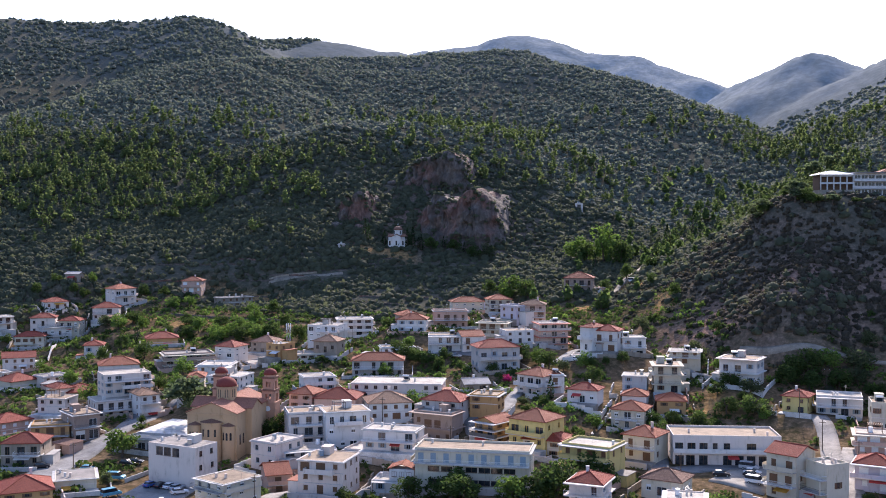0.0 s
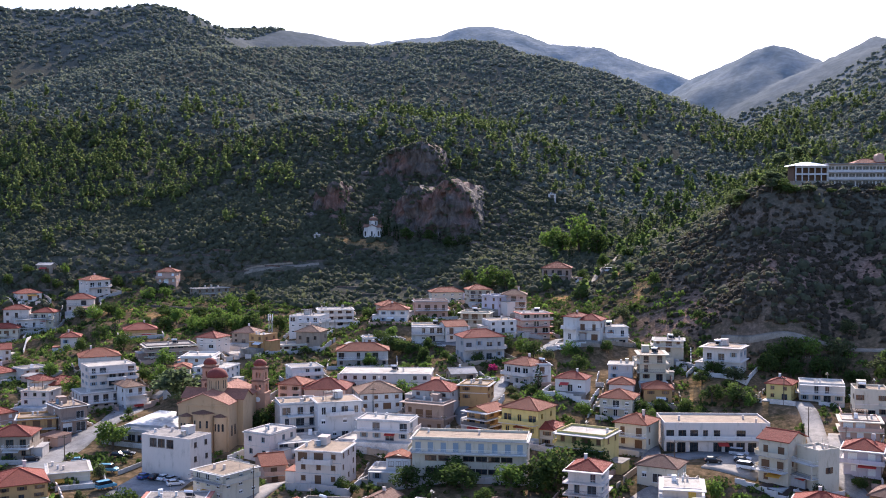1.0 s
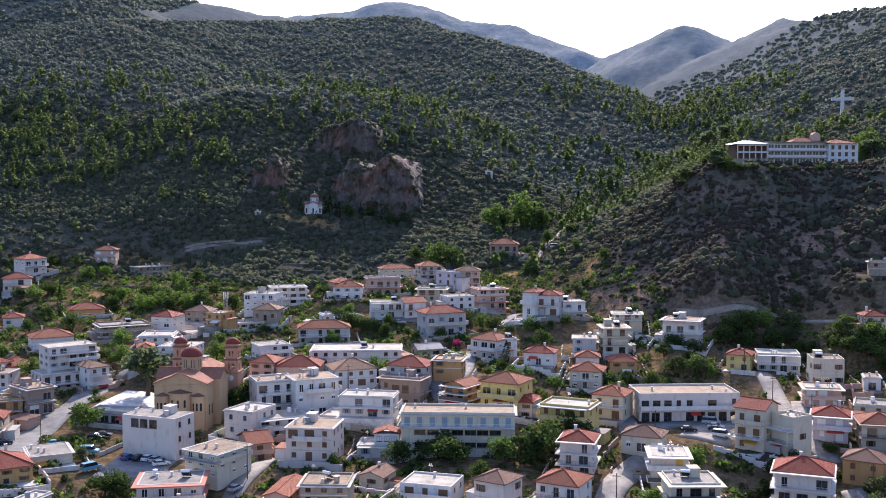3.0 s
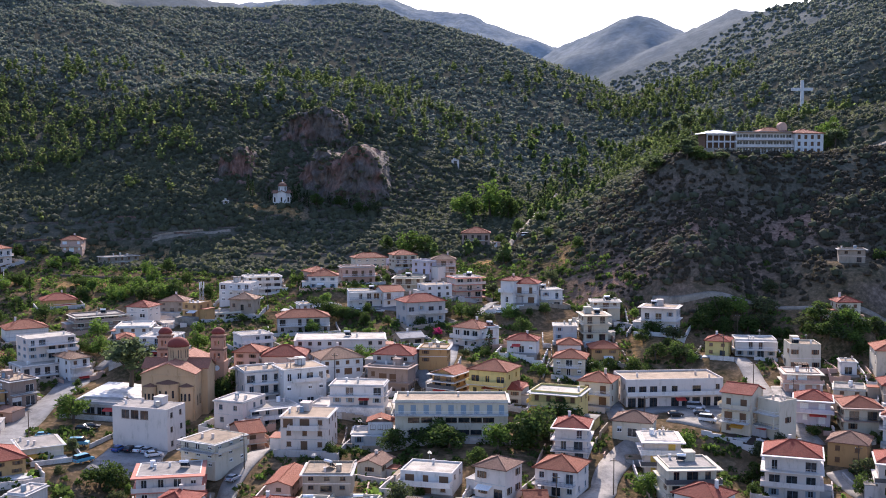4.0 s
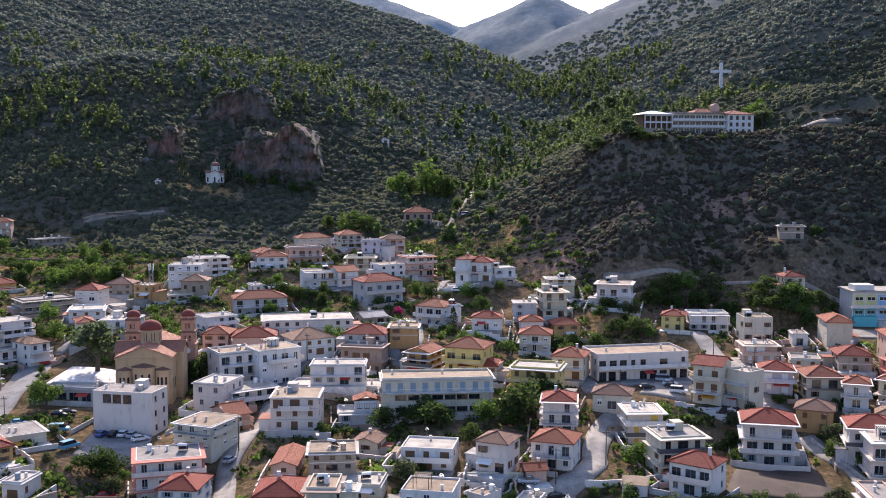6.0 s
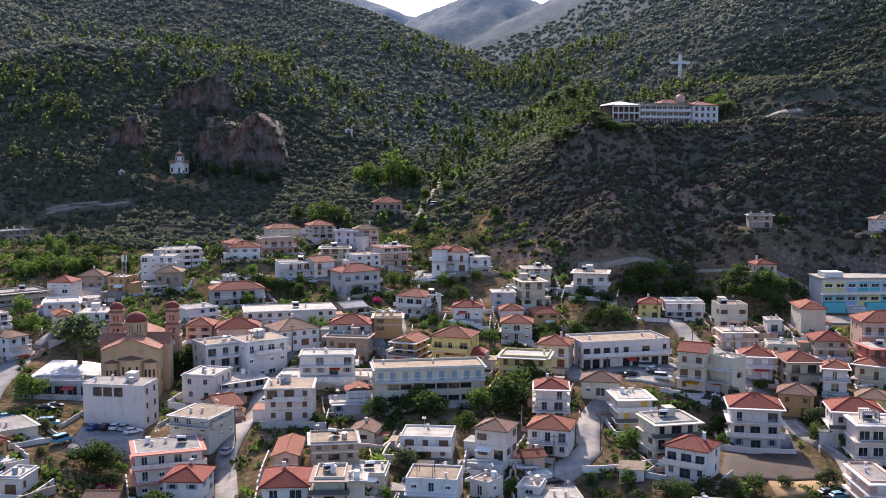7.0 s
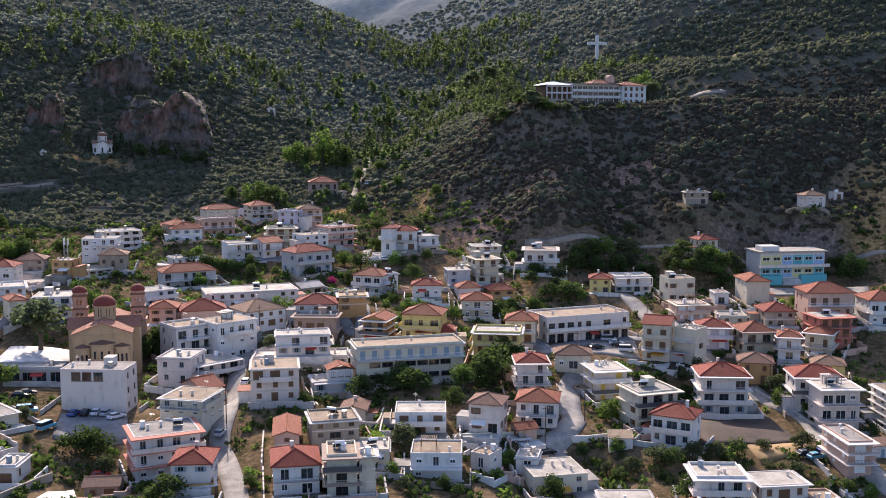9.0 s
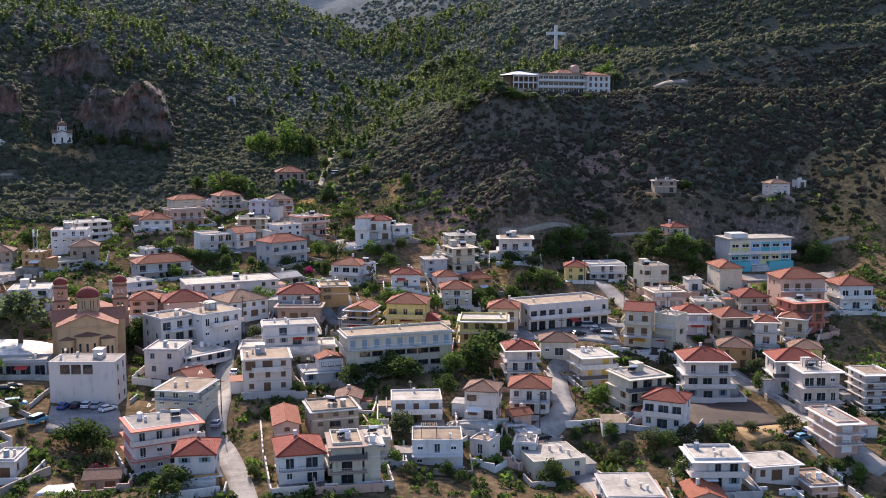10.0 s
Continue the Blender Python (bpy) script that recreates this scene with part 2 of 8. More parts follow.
# ---------------------------------------------------------------- mesh helpers
def mesh_of(name, bm, *mats):
    me = bpy.data.meshes.new(name)
    bm.to_mesh(me)
    bm.free()
    for m in mats:
        me.materials.append(m)
    return me


def part(name, bm, material, parent, label=""):
    """One mesh object under a thing or under a part."""
    me = bm if isinstance(bm, bpy.types.Mesh) else mesh_of(name, bm, *(material if isinstance(material, (list, tuple)) else [material]))
    ob = new(name, me)
    ob.parent = parent
    return tagged(ob, label)


def thing(name, m, label, category, group="", kind=""):
    ob = new(name)
    ob.empty_display_size = 0.5
    ob.matrix_world = m
    return tagged(ob, label, category, group, kind)


def box(bm, x0, x1, y0, y1, z0, z1, mat=0):
    v = [bm.verts.new(p) for p in ((x0, y0, z0), (x1, y0, z0), (x1, y1, z0), (x0, y1, z0), (x0, y0, z1), (x1, y0, z1), (x1, y1, z1), (x0, y1, z1))]
    for q in ((0, 3, 2, 1), (4, 5, 6, 7), (0, 1, 5, 4), (1, 2, 6, 5), (2, 3, 7, 6), (3, 0, 4, 7)):
        bm.faces.new([v[i] for i in q]).material_index = mat


def boxes(*dims):
    bm = bmesh.new()
    for d in dims:
        box(bm, *d)
    return bm


def tube(bm, a, b, r0, r1, sides=7, mat=0, cap=True):
    a, b = Vector(a), Vector(b)
    q = (b - a).to_track_quat("Z", "Y")
    rings = []
    for p, r in ((a, r0), (b, r1)):
        rings.append([bm.verts.new(p + q @ Vector((r * math.cos(k * math.tau / sides), r * math.sin(k * math.tau / sides), 0))) for k in range(sides)])
    for k in range(sides):
        bm.faces.new((rings[0][k], rings[0][(k + 1) % sides], rings[1][(k + 1) % sides], rings[1][k])).material_index = mat
    if cap:
        bm.faces.new(rings[1]).material_index = mat
        bm.faces.new(rings[0][::-1]).material_index = mat


def facade(bm, origin, along, length, z0, z1, holes, deep=0.22):
    """A wall face with openings cut through its skin and reveals set back behind it."""
    o, u = Vector(origin), Vector(along)
    inward = Vector((-u.y, u.x, 0))
    us = sorted({0.0, length, *[h[0] for h in holes], *[h[1] for h in holes]})
    vs = sorted({z0, z1, *[h[2] for h in holes], *[h[3] for h in holes]})

    def p(a, z, d=0.0):
        return bm.verts.new(o + u * a + inward * d + Vector((0, 0, z)))

    for a0, a1 in zip(us[:-1], us[1:]):
        for b0, b1 in zip(vs[:-1], vs[1:]):
            if any(h[0] <= a0 and a1 <= h[1] and h[2] <= b0 and b1 <= h[3] for h in holes):
                continue
            bm.faces.new((p(a0, b0), p(a1, b0), p(a1, b1), p(a0, b1)))
    for a0, a1, b0, b1 in holes:
        bm.faces.new((p(a0, b0), p(a1, b0), p(a1, b0, deep), p(a0, b0, deep)))
        bm.faces.new((p(a1, b1), p(a0, b1), p(a0, b1, deep), p(a1, b1, deep)))
        bm.faces.new((p(a0, b1), p(a0, b0), p(a0, b0, deep), p(a0, b1, deep)))
        bm.faces.new((p(a1, b0), p(a1, b1), p(a1, b1, deep), p(a1, b0, deep)))


def uv_box(me):
    """Roof UVs in metres: along the eave and down the slope."""
    uv = me.uv_layers.new(name="roof")
    for poly in me.polygons:
        n = poly.normal
        across = Vector((-n.y, n.x, 0))
        across = across.normalized() if across.length > 0.05 else Vector((1, 0, 0))
        down = n.cross(across)
        for li in poly.loop_indices:
            co = me.vertices[me.loops[li].vertex_index].co
            uv.data[li].uv = (co.dot(across), co.dot(down))


WINDOW_MESHES = {}


def frame_bm(w, h, f):
    """One welded frame with a middle post: a front and a back skin joined round the two lights."""
    bm = bmesh.new()
    us, vs = (-w / 2, -w / 2 + f, -0.035, 0.035, w / 2 - f, w / 2), (0, f, h - f, h)
    grid = [[[bm.verts.new((u, y, v)) for v in vs] for u in us] for y in (0.1, 0.2)]
    for a in range(5):
        for b in range(3):
            if b == 1 and a in (1, 3):
                continue
            for g, flip in ((grid[0], 1), (grid[1], -1)):
                bm.faces.new([g[a][b], g[a + 1][b], g[a + 1][b + 1], g[a][b + 1]][::flip])
    lips = [(a, b, a + 1, b) for a in range(5) for b in (0, 3)] + [(a, b, a, b + 1) for a in (0, 5) for b in range(3)]
    lips += [(a, b, a + 1, b) for a in (1, 3) for b in (1, 2)] + [(a, 1, a, 2) for a in (1, 2, 3, 4)]
    for a, b, c, d in lips:
        bm.faces.new((grid[0][a][b], grid[0][c][d], grid[1][c][d], grid[1][a][b]))
    bmesh.ops.recalc_face_normals(bm, faces=bm.faces)
    return bm


def window_meshes(w, h, style):
    """Frame with mullion, transom and (in some styles) half-open shutters, and its pane; local x along the wall, y inward."""
    key = (round(w, 1), round(h, 1), style)
    if key not in WINDOW_MESHES:
        f = 0.07
        frame = {"w": FRAME_WHITE, "n": FRAME_ROOM_BROWN, "b": FRAME_BLUE, "y": FRAME_YELLOW}[style[0]]
        bm = frame_bm(w, h, f)
        if style[1] == "s":          # shutters folded back on the wall
            for s in (-1, 1):
                x0, x1 = sorted((s * (w / 2 + 0.02), s * (w / 2 + w * 0.46)))
                box(bm, x0, x1, -0.07, -0.02, 0.0, h)
        if style[1] == "c":          # shutters closed
            for s in (-1, 1):
                x0, x1 = sorted((s * 0.01, s * (w / 2 - 0.02)))
                box(bm, x0, x1, 0.03, 0.08, 0.02, h - 0.02)
        if style[1] == "a":          # roller blind half down
            box(bm, -w / 2 + f, w / 2 - f, 0.06, 0.1, h * 0.55, h)
        box(bm, -w / 2 - 0.08, w / 2 + 0.08, -0.08, 0.12, -0.07, -0.005)
        pane = boxes((-w / 2 + f, w / 2 - f, 0.15, 0.17, f, h - f))
        WINDOW_MESHES[key] = (mesh_of("window_frame", bm, frame), mesh_of("pane", pane, GLASS))
    return WINDOW_MESHES[key]


def rail_mesh(w, d, solid):
    """Balcony rail round three sides, in bars or as a low wall."""
    bm = bmesh.new()
    if solid:
        box(bm, -w / 2, w / 2, -d, -d + 0.12, 0, 0.95)
        box(bm, -w / 2, -w / 2 + 0.12, -d + 0.12, 0, 0, 0.95)
        box(bm, w / 2 - 0.12, w / 2, -d + 0.12, 0, 0, 0.95)
        return bm
    for z in (0.1, 0.95):
        box(bm, -w / 2, w / 2, -d, -d + 0.05, z, z + 0.05)
        box(bm, -w / 2, -w / 2 + 0.05, -d + 0.05, 0, z, z + 0.05)
        box(bm, w / 2 - 0.05, w / 2, -d + 0.05, 0, z, z + 0.05)
    k = max(4, int(w / 0.28))
    for i in range(k + 1):
        x = -w / 2 + 0.02 + (w - 0.04) * i / k
        box(bm, x - 0.018, x + 0.018, -d + 0.01, -d + 0.04, 0.15, 0.95)
    return bm


def hip_roof(w, d, rise, over=0.55, thick=0.18):
    """Hipped roof with eaves; a square plan makes a pyramid."""
    bm = bmesh.new()
    x, y = w / 2 + over, d / 2 + over
    low = [(-x, -y), (x, -y), (x, y), (-x, y)]
    if w >= d:
        r = max(0.15, x - y)
        top = [(-r, 0), (r, 0)]
        planes = [(0, 1, 5, 4), (1, 2, 5), (2, 3, 4, 5), (3, 0, 4)]
    else:
        r = max(0.15, y - x)
        top = [(0, -r), (0, r)]
        planes = [(0, 1, 4), (1, 2, 5, 4), (2, 3, 5), (3, 0, 4, 5)]
    for lift in (thick, 0.0):
        v = [bm.verts.new((a, b, lift)) for a, b in low] + [bm.verts.new((a, b, lift + rise)) for a, b in top]
        for q in planes:
            bm.faces.new([v[i] for i in (q if lift else q[::-1])])
        ring = v[:4] if lift else ring + v[:4]
    for i in range(4):
        j = (i + 1) % 4
        bm.faces.new((ring[4 + i], ring[4 + j], ring[j], ring[i]))
    for a, b in zip(low, [top[0] if (w < d and i < 2) or (w >= d and i in (0, 3)) else top[1] for i in range(4)]):
        tube(bm, (a[0], a[1], thick), (b[0], b[1], thick + rise), 0.13, 0.13, 5)
    tube(bm, (top[0][0], top[0][1], thick + rise), (top[1][0], top[1][1], thick + rise), 0.14, 0.14, 5)
    return bm


def gable_roof(w, d, rise, over=0.5, thick=0.18, front=False):
    """Two slopes; the ridge runs along the front, or from front to back."""
    bm = bmesh.new()
    x, y = w / 2 + over, d / 2 + over
    ridge_ends = ((0, -y), (0, y)) if front else ((-x, 0), (x, 0))
    sides = (((-x, -y), (-x, y)), ((x, -y), (x, y))) if front else (((-x, -y), (x, -y)), ((-x, y), (x, y)))
    for e0, e1 in sides:
        pts = []
        for lift in (0, thick):
            pts.append([bm.verts.new((*e0, lift)), bm.verts.new((*e1, lift)), bm.verts.new((*ridge_ends[1], lift + rise)), bm.verts.new((*ridge_ends[0], lift + rise))])
        lo, hi = pts
        bm.faces.new(lo)
        bm.faces.new(hi)
        for i in range(4):
            bm.faces.new((lo[i], lo[(i + 1) % 4], hi[(i + 1) % 4], hi[i]))
    bmesh.ops.recalc_face_normals(bm, faces=bm.faces)
    a, b = ridge_ends
    tube(bm, (a[0], a[1], thick + rise), (b[0], b[1], thick + rise), 0.14, 0.14, 5)
    return bm


HEATERS = []
HOUSES = []     # each house with its plan, for the terraces and walls about it
FOOT = []       # plans of the houses: x, y, half width, half depth, turn


def clear_of_houses(x, y, gap):
    for fx, fy, a, b, c, s in FOOT:
        u, v = (x - fx) * c + (y - fy) * s, -(x - fx) * s + (y - fy) * c
        if abs(u) < a + gap and abs(v) < b + gap:
            return False
    return True


def solar_heater(x, y, z, rot):
    """Thermosiphon water heater: tilted collector, white tank, angle-iron stand."""
    if not HEATERS:
        t = thing("solar_water_heater", pose(x, y, z, 0, 0, rot), "rooftop solar water heater with white tank and dark collector", "water heater", "solar water heaters on the flat roofs")
        bm = boxes((-1.0, 1.0, -0.05, 0.05, 0.0, 1.9))
        c = part("collector", bm, SOLAR, t, "dark glazed collector panel")
        c.matrix_local = pose(0, -0.6, 0.15, -48)
        bm = bmesh.new()
        tube(bm, (-0.95, 0.75, 1.55), (0.95, 0.75, 1.55), 0.3, 0.3, 12)
        part("tank", bm, TANK, t, "white cylindrical tank")
        for sx in (-0.8, 0.8):
            part("stand", boxes((sx - 0.03, sx + 0.03, 0.55, 0.61, 0, 1.3), (sx - 0.03, sx + 0.03, -0.75, 0.9, 0.0, 0.06)), METAL, t)
        HEATERS.append(t)
        return t
    t = copy_thing(HEATERS[0], pose(x, y, z, 0, 0, rot))
    return t


STYLE_BY_WALL = {"w": ("nw", "wa", "bs", "nc"), "c": ("nc", "ns", "wa"), "y": ("nc", "ns"), "p": ("nc", "ns", "wc"), "g": ("bs", "wc", "nw"), "o": ("ns", "nc"), "s": ("nw", "nc"),
                 "l": ("wc", "nc"), "b": ("nc", "wa"), "r": ("wa", "nc"), "u": ("nc", "wa"), "k": ("nw",), "q": ("nw",)}
WALL_WORDS = {"w": "whitewashed", "c": "cream", "y": "yellow", "p": "salmon-pink", "g": "pale grey", "o": "ochre", "s": "bare stone", "l": "lilac-grey", "b": "brown", "r": "red", "u": "rust-trimmed beige", "k": "sandstone", "q": "brick-red"}
ROOF_WORDS = {"r": "red-tiled", "o": "orange-tiled", "t": "faded tan-tiled", "b": "weathered brown-tiled", "-": "grey sheet"}
STOREY_WORDS = {1: "single-storey", 2: "two-storey", 3: "three-storey", 4: "four-storey", 5: "five-storey"}


def house(x, y, base, w, d, h, rot, roof="f", tile="o", wall="w", storeys=2, balcony=None, style="", deck="", heater=0, blank="", shop=False, ribbon=False, attic=False, loggia=False, bands="", depth_below=2.5):
    """A house at the middle of its plan: walls with real openings, windows, balconies, roof, chimney and rooftop bits."""
    rnd = random.Random(int(x * 13 + y * 7 + w * 31))
    if w < 24 and not loggia:
        w, d = w * 0.88, d * 0.9
    if bands:
        w, d = w - 0.9, d - 0.6
    shape = {"f": "flat-roofed", "h": ROOF_WORDS[tile] + " hipped", "g": ROOF_WORDS[tile] + " gabled", "k": ROOF_WORDS[tile] + " gabled"}[roof]
    t = thing("house", pose(x, y, base, 0, 0, rot), f"{STOREY_WORDS[storeys]} {WALL_WORDS[wall]} {shape} village house" + (" with balconies" if balcony or balcony is None and storeys > 1 and h > 5 else ""), "house")
    FOOT.append((x, y, w / 2, d / 2 + 0.8, math.cos(radians(rot)), math.sin(radians(rot))))
    HOUSES.append((t, x, y, base, w, d, rot))
    style = style or rnd.choice(STYLE_BY_WALL[wall])
    if balcony is None:
        balcony = storeys - 1 if storeys > 1 and h > 5 and rnd.random() < 0.75 else 0
    if bands:
        balcony = 0
    storey = h / storeys
    parapet = rnd.choice((0.12, 0.2, 0.35, 0.5)) if roof == "f" else 0.0
    top = h
    # openings, side by side: front, right, left (the back is plain)
    bm = bmesh.new()
    sides = (((-w / 2, -d / 2, 0), (1, 0, 0), w, 0, "f"), ((w / 2, -d / 2, 0), (0, 1, 0), d, 90, "r"), ((-w / 2, d / 2, 0), (0, -1, 0), d, -90, "l"), ((w / 2, d / 2, 0), (-1, 0, 0), w, 180, "b"))
    spots = []
    for origin, along, length, turn, tag in sides:
        holes = []
        if tag != "b" and tag not in blank and storey > 1.5:
            n = 6 if loggia and tag == "f" else max(1, int(length / (2.9 if tag == "f" else 3.6)))
            for s in range(storeys):
                row_door = tag == "f" and (s > 0 and balcony >= storeys - s or s == 0)
                for k in range(n):
                    if not loggia and rnd.random() < (0.08 if tag == "f" else 0.3):
                        continue
                    mid = length * (k + 0.5) / n + rnd.uniform(-0.15, 0.15)
                    door = (row_door or bands and s > 0 and tag == "f") and (k == n // 2 or (s > 0 and rnd.random() < 0.7))
                    ww = 1.1 if not door else rnd.choice((1.2, 1.6, 2.0, 2.3))
                    wh = min(2.1, storey - 0.55) if door else min(1.35, storey * 0.45)
                    z0 = s * storey + (0.12 if door else storey * 0.32)
                    if shop and s == 0 and tag == "f":
                        ww, wh, z0 = length / n * 0.72, storey * 0.72, 0.12
                    if ribbon and tag == "f" and s < storeys - 1:
                        ww, wh, z0, door = length / n * 0.9, storey * 0.42, s * storey + storey * 0.3, False
                    if ribbon and tag == "f" and s == storeys - 1:
                        ww, wh, z0, door = 1.3, min(2.1, storey - 0.5), s * storey + 0.1, True
                    if loggia and tag == "f":
                        if s < storeys - 1 or mid > length * 0.62:
                            continue
                        ww, wh, z0, door = length / n * 0.88, storey * 0.62, s * storey + storey * 0.2, False
                    if mid - ww / 2 < 0.3 or mid + ww / 2 > length - 0.3 or z0 + wh > h - 0.2:
                        continue
                    holes.append((mid - ww / 2, mid + ww / 2, z0, z0 + wh))
                    spots.append((origin, along, turn, mid, z0, ww, wh, door))
        facade(bm, origin, along, length, -depth_below, top + parapet, holes)
    if roof == "f":
        q = 0.22
        o = [(-w / 2, -d / 2), (w / 2, -d / 2), (w / 2, d / 2), (-w / 2, d / 2)]
        i = [(-w / 2 + q, -d / 2 + q), (w / 2 - q, -d / 2 + q), (w / 2 - q, d / 2 - q), (-w / 2 + q, d / 2 - q)]
        for a in range(4):
            b = (a + 1) % 4
            bm.faces.new([bm.verts.new((*p, z)) for p, z in ((o[a], top + parapet), (o[b], top + parapet), (i[b], top + parapet), (i[a], top + parapet))])
            bm.faces.new([bm.verts.new((*p, z)) for p, z in ((i[a], top + parapet), (i[b], top + parapet), (i[b], top - 0.1), (i[a], top - 0.1))])
    elif roof in "gk":
        rise = (w if roof == "g" else d) * 0.2
        if roof == "g":
            ends = [((-w / 2, s * d / 2), (w / 2, s * d / 2), (0, s * d / 2)) for s in (-1, 1)]
        else:
            ends = [((s * w / 2, -d / 2), (s * w / 2, d / 2), (s * w / 2, 0)) for s in (-1, 1)]
        for a, b, c in ends:
            bm.faces.new([bm.verts.new(p) for p in ((*a, top), (*b, top), (*c, top + rise))])
    bmesh.ops.remove_doubles(bm, verts=bm.verts, dist=0.001)
    part("wall", bm, WALLS[wall], t)
    # solid block behind the openings, coloured dark to stand in for unlit rooms
    part("interior", boxes((-w / 2 + 0.24, w / 2 - 0.24, -d / 2 + 0.24, d / 2 - 0.24, 0.05, h - 0.15)), FRAME_ROOM_BROWN, t)
    # roof
    if roof == "f":
        dm = {"w": DECK_WHITE, "g": DECK_GREY, "t": DECK_TAN}[deck or rnd.choice("wtgtt")]
        part("roof", boxes((-w / 2 + 0.223, w / 2 - 0.223, -d / 2 + 0.223, d / 2 - 0.223, top - 0.12, top)), dm, t)
        if rnd.random() < 0.75 and not loggia:
            e = rnd.choice((0.35, 0.6, 0.8))
            part("eave_slab", boxes((-w / 2 - e, w / 2 + e, -d / 2 - e, -d / 2 - 0.003, top - 0.16, top + 0.02), (-w / 2 - e, -w / 2 - 0.003, -d / 2 - 0.003, d / 2, top - 0.16, top + 0.02), (w / 2 + 0.003, w / 2 + e, -d / 2 - 0.003, d / 2, top - 0.16, top + 0.02)), CONCRETE, t)
    else:
        rise = min(w, d) * (0.23 if roof == "h" else 0.2)
        rb = hip_roof(w, d, rise) if roof == "h" else gable_roof(w, d, (w if roof == "g" else d) * 0.2, front=roof == "g")
        me = mesh_of("roof", rb, ROOFS[tile])
        uv_box(me)
        r = part("roof", me, None, t)
        r.location.z = top
        if rnd.random() < 0.6:
            cx, cy = rnd.uniform(-0.25, 0.25) * w, rnd.uniform(0.05, 0.25) * d
            part("chimney", boxes((cx - 0.3, cx + 0.3, cy - 0.25, cy + 0.25, top + 0.2, top + rise + 0.9), (cx - 0.37, cx + 0.37, cy - 0.32, cy + 0.32, top + rise + 0.9, top + rise + 1.0)), WALLS["w"], t)
    # windows and doors in the openings
    for origin, along, turn, mid, z0, ww, wh, door in spots:
        fr, pn = window_meshes(ww, wh, "nw" if ribbon and not door else style if not door else style[0] + ("c" if style[1] == "c" else "w"))
        wi = part("door" if door else "window", fr, None, t)
        wi.matrix_local = pose(origin[0] + along[0] * mid, origin[1] + along[1] * mid, z0, 0, 0, turn)
        part("pane", pn, None, wi)
    # balconies
    for s in range(storeys - 1, max(0, storeys - 1 - balcony), -1):
        bw, bd = w * rnd.choice((1.0, 1.0, 1.0, 1.0, 0.65)), rnd.choice((1.5, 1.8, 2.1))
        bx = (w - bw) / 2 * rnd.choice((-1, 1, 0))
        z = s * storey
        b = part("balcony", boxes((bx - bw / 2, bx + bw / 2, -d / 2 - bd, -d / 2 - 0.003, z - 0.16, z + 0.02)), CONCRETE if wall != "w" else WALLS["w"], t)
        solid = rnd.random() < 0.35
        rl = part("railing", rail_mesh(bw - 0.1, bd - 0.06, solid), WALLS[wall] if solid else rnd.choice((DARK_METAL, WHITE_METAL)), b)
        rl.location = (bx, -d / 2 - 0.003, z + 0.02)
        if s == storeys - 1 and roof == "f" and bw > w * 0.9 and rnd.random() < 0.6:
            part("balcony_roof", boxes((bx - bw / 2, bx + bw / 2, -d / 2 - bd, -d / 2 - 0.9, top - 0.16, top)), CONCRETE, t)
            for px in (bx - bw / 2 + 0.15, bx + bw / 2 - 0.15):
                part("post", boxes((px - 0.11, px + 0.11, -d / 2 - bd + 0.04, -d / 2 - bd + 0.26, z + 0.02, top - 0.16)), WALLS[wall], t)
        elif s < storeys - 1 and bw > w * 0.9 and rnd.random() < 0.5:
            for px in (bx - bw / 2 + 0.15, bx + bw / 2 - 0.15):
                part("post", boxes((px - 0.11, px + 0.11, -d / 2 - bd + 0.04, -d / 2 - bd + 0.26, z + 0.02, z + storey - 0.16)), WALLS[wall], t)
        if d > 6 and rnd.random() < 0.65:
            sd = 1 if x < -20 else -1
            x0, x1 = sorted((sd * (w / 2 + 0.003), sd * (w / 2 + 1.1)))
            sb = part("balcony", boxes((x0, x1, -d / 2 - 0.002, d / 2 - 0.6, z - 0.16, z + 0.02)), CONCRETE, t)
            part("railing", boxes((x1 - 0.1 if sd > 0 else x0, x1 if sd > 0 else x0 + 0.1, -d / 2, d / 2 - 0.6, z + 0.021, z + 0.92)), WALLS[wall], sb)
    # floor slabs that run right round the front and sides, with painted edges and dark rails
    if bands:
        edge = {"r": WALLS["r"], "w": WALLS["w"], "c": WALLS["c"], "b": WALLS["b"]}[bands]
        for s in range(1, storeys + 1):
            z = s * storey - (0.0 if s < storeys else -0.02)
            out = 1.5 if s < storeys else 1.7
            sl = part("floor_slab", boxes((-w / 2 - 0.9, w / 2 + 0.9, -d / 2 - out, -d / 2 - 0.004, z - 0.2, z + 0.03), (-w / 2 - 0.9, -w / 2 - 0.004, -d / 2 - 0.003, d / 2, z - 0.2, z + 0.03), (w / 2 + 0.004, w / 2 + 0.9, -d / 2 - 0.003, d / 2, z - 0.2, z + 0.03)), edge, t, "projecting floor slab with a painted edge")
            if s < storeys:
                rl = part("railing", rail_mesh(w + 1.7, out - 0.06, rnd.random() < 0.4), rnd.choice((DARK_METAL, WALLS[wall])), sl)
                rl.location = (0, -d / 2 - 0.005, z + 0.03)
    # string courses, plinth, awning and lean-to
    if storeys > 1 and rnd.random() < 0.6:
        for s in range(1, storeys):
            part("string_course", boxes((-w / 2 - 0.07, w / 2 + 0.07, -d / 2 - 0.07, -d / 2 - 0.003, s * storey - 0.12, s * storey + 0.06)), CONCRETE if wall in "wg" else WALLS["w"], t)
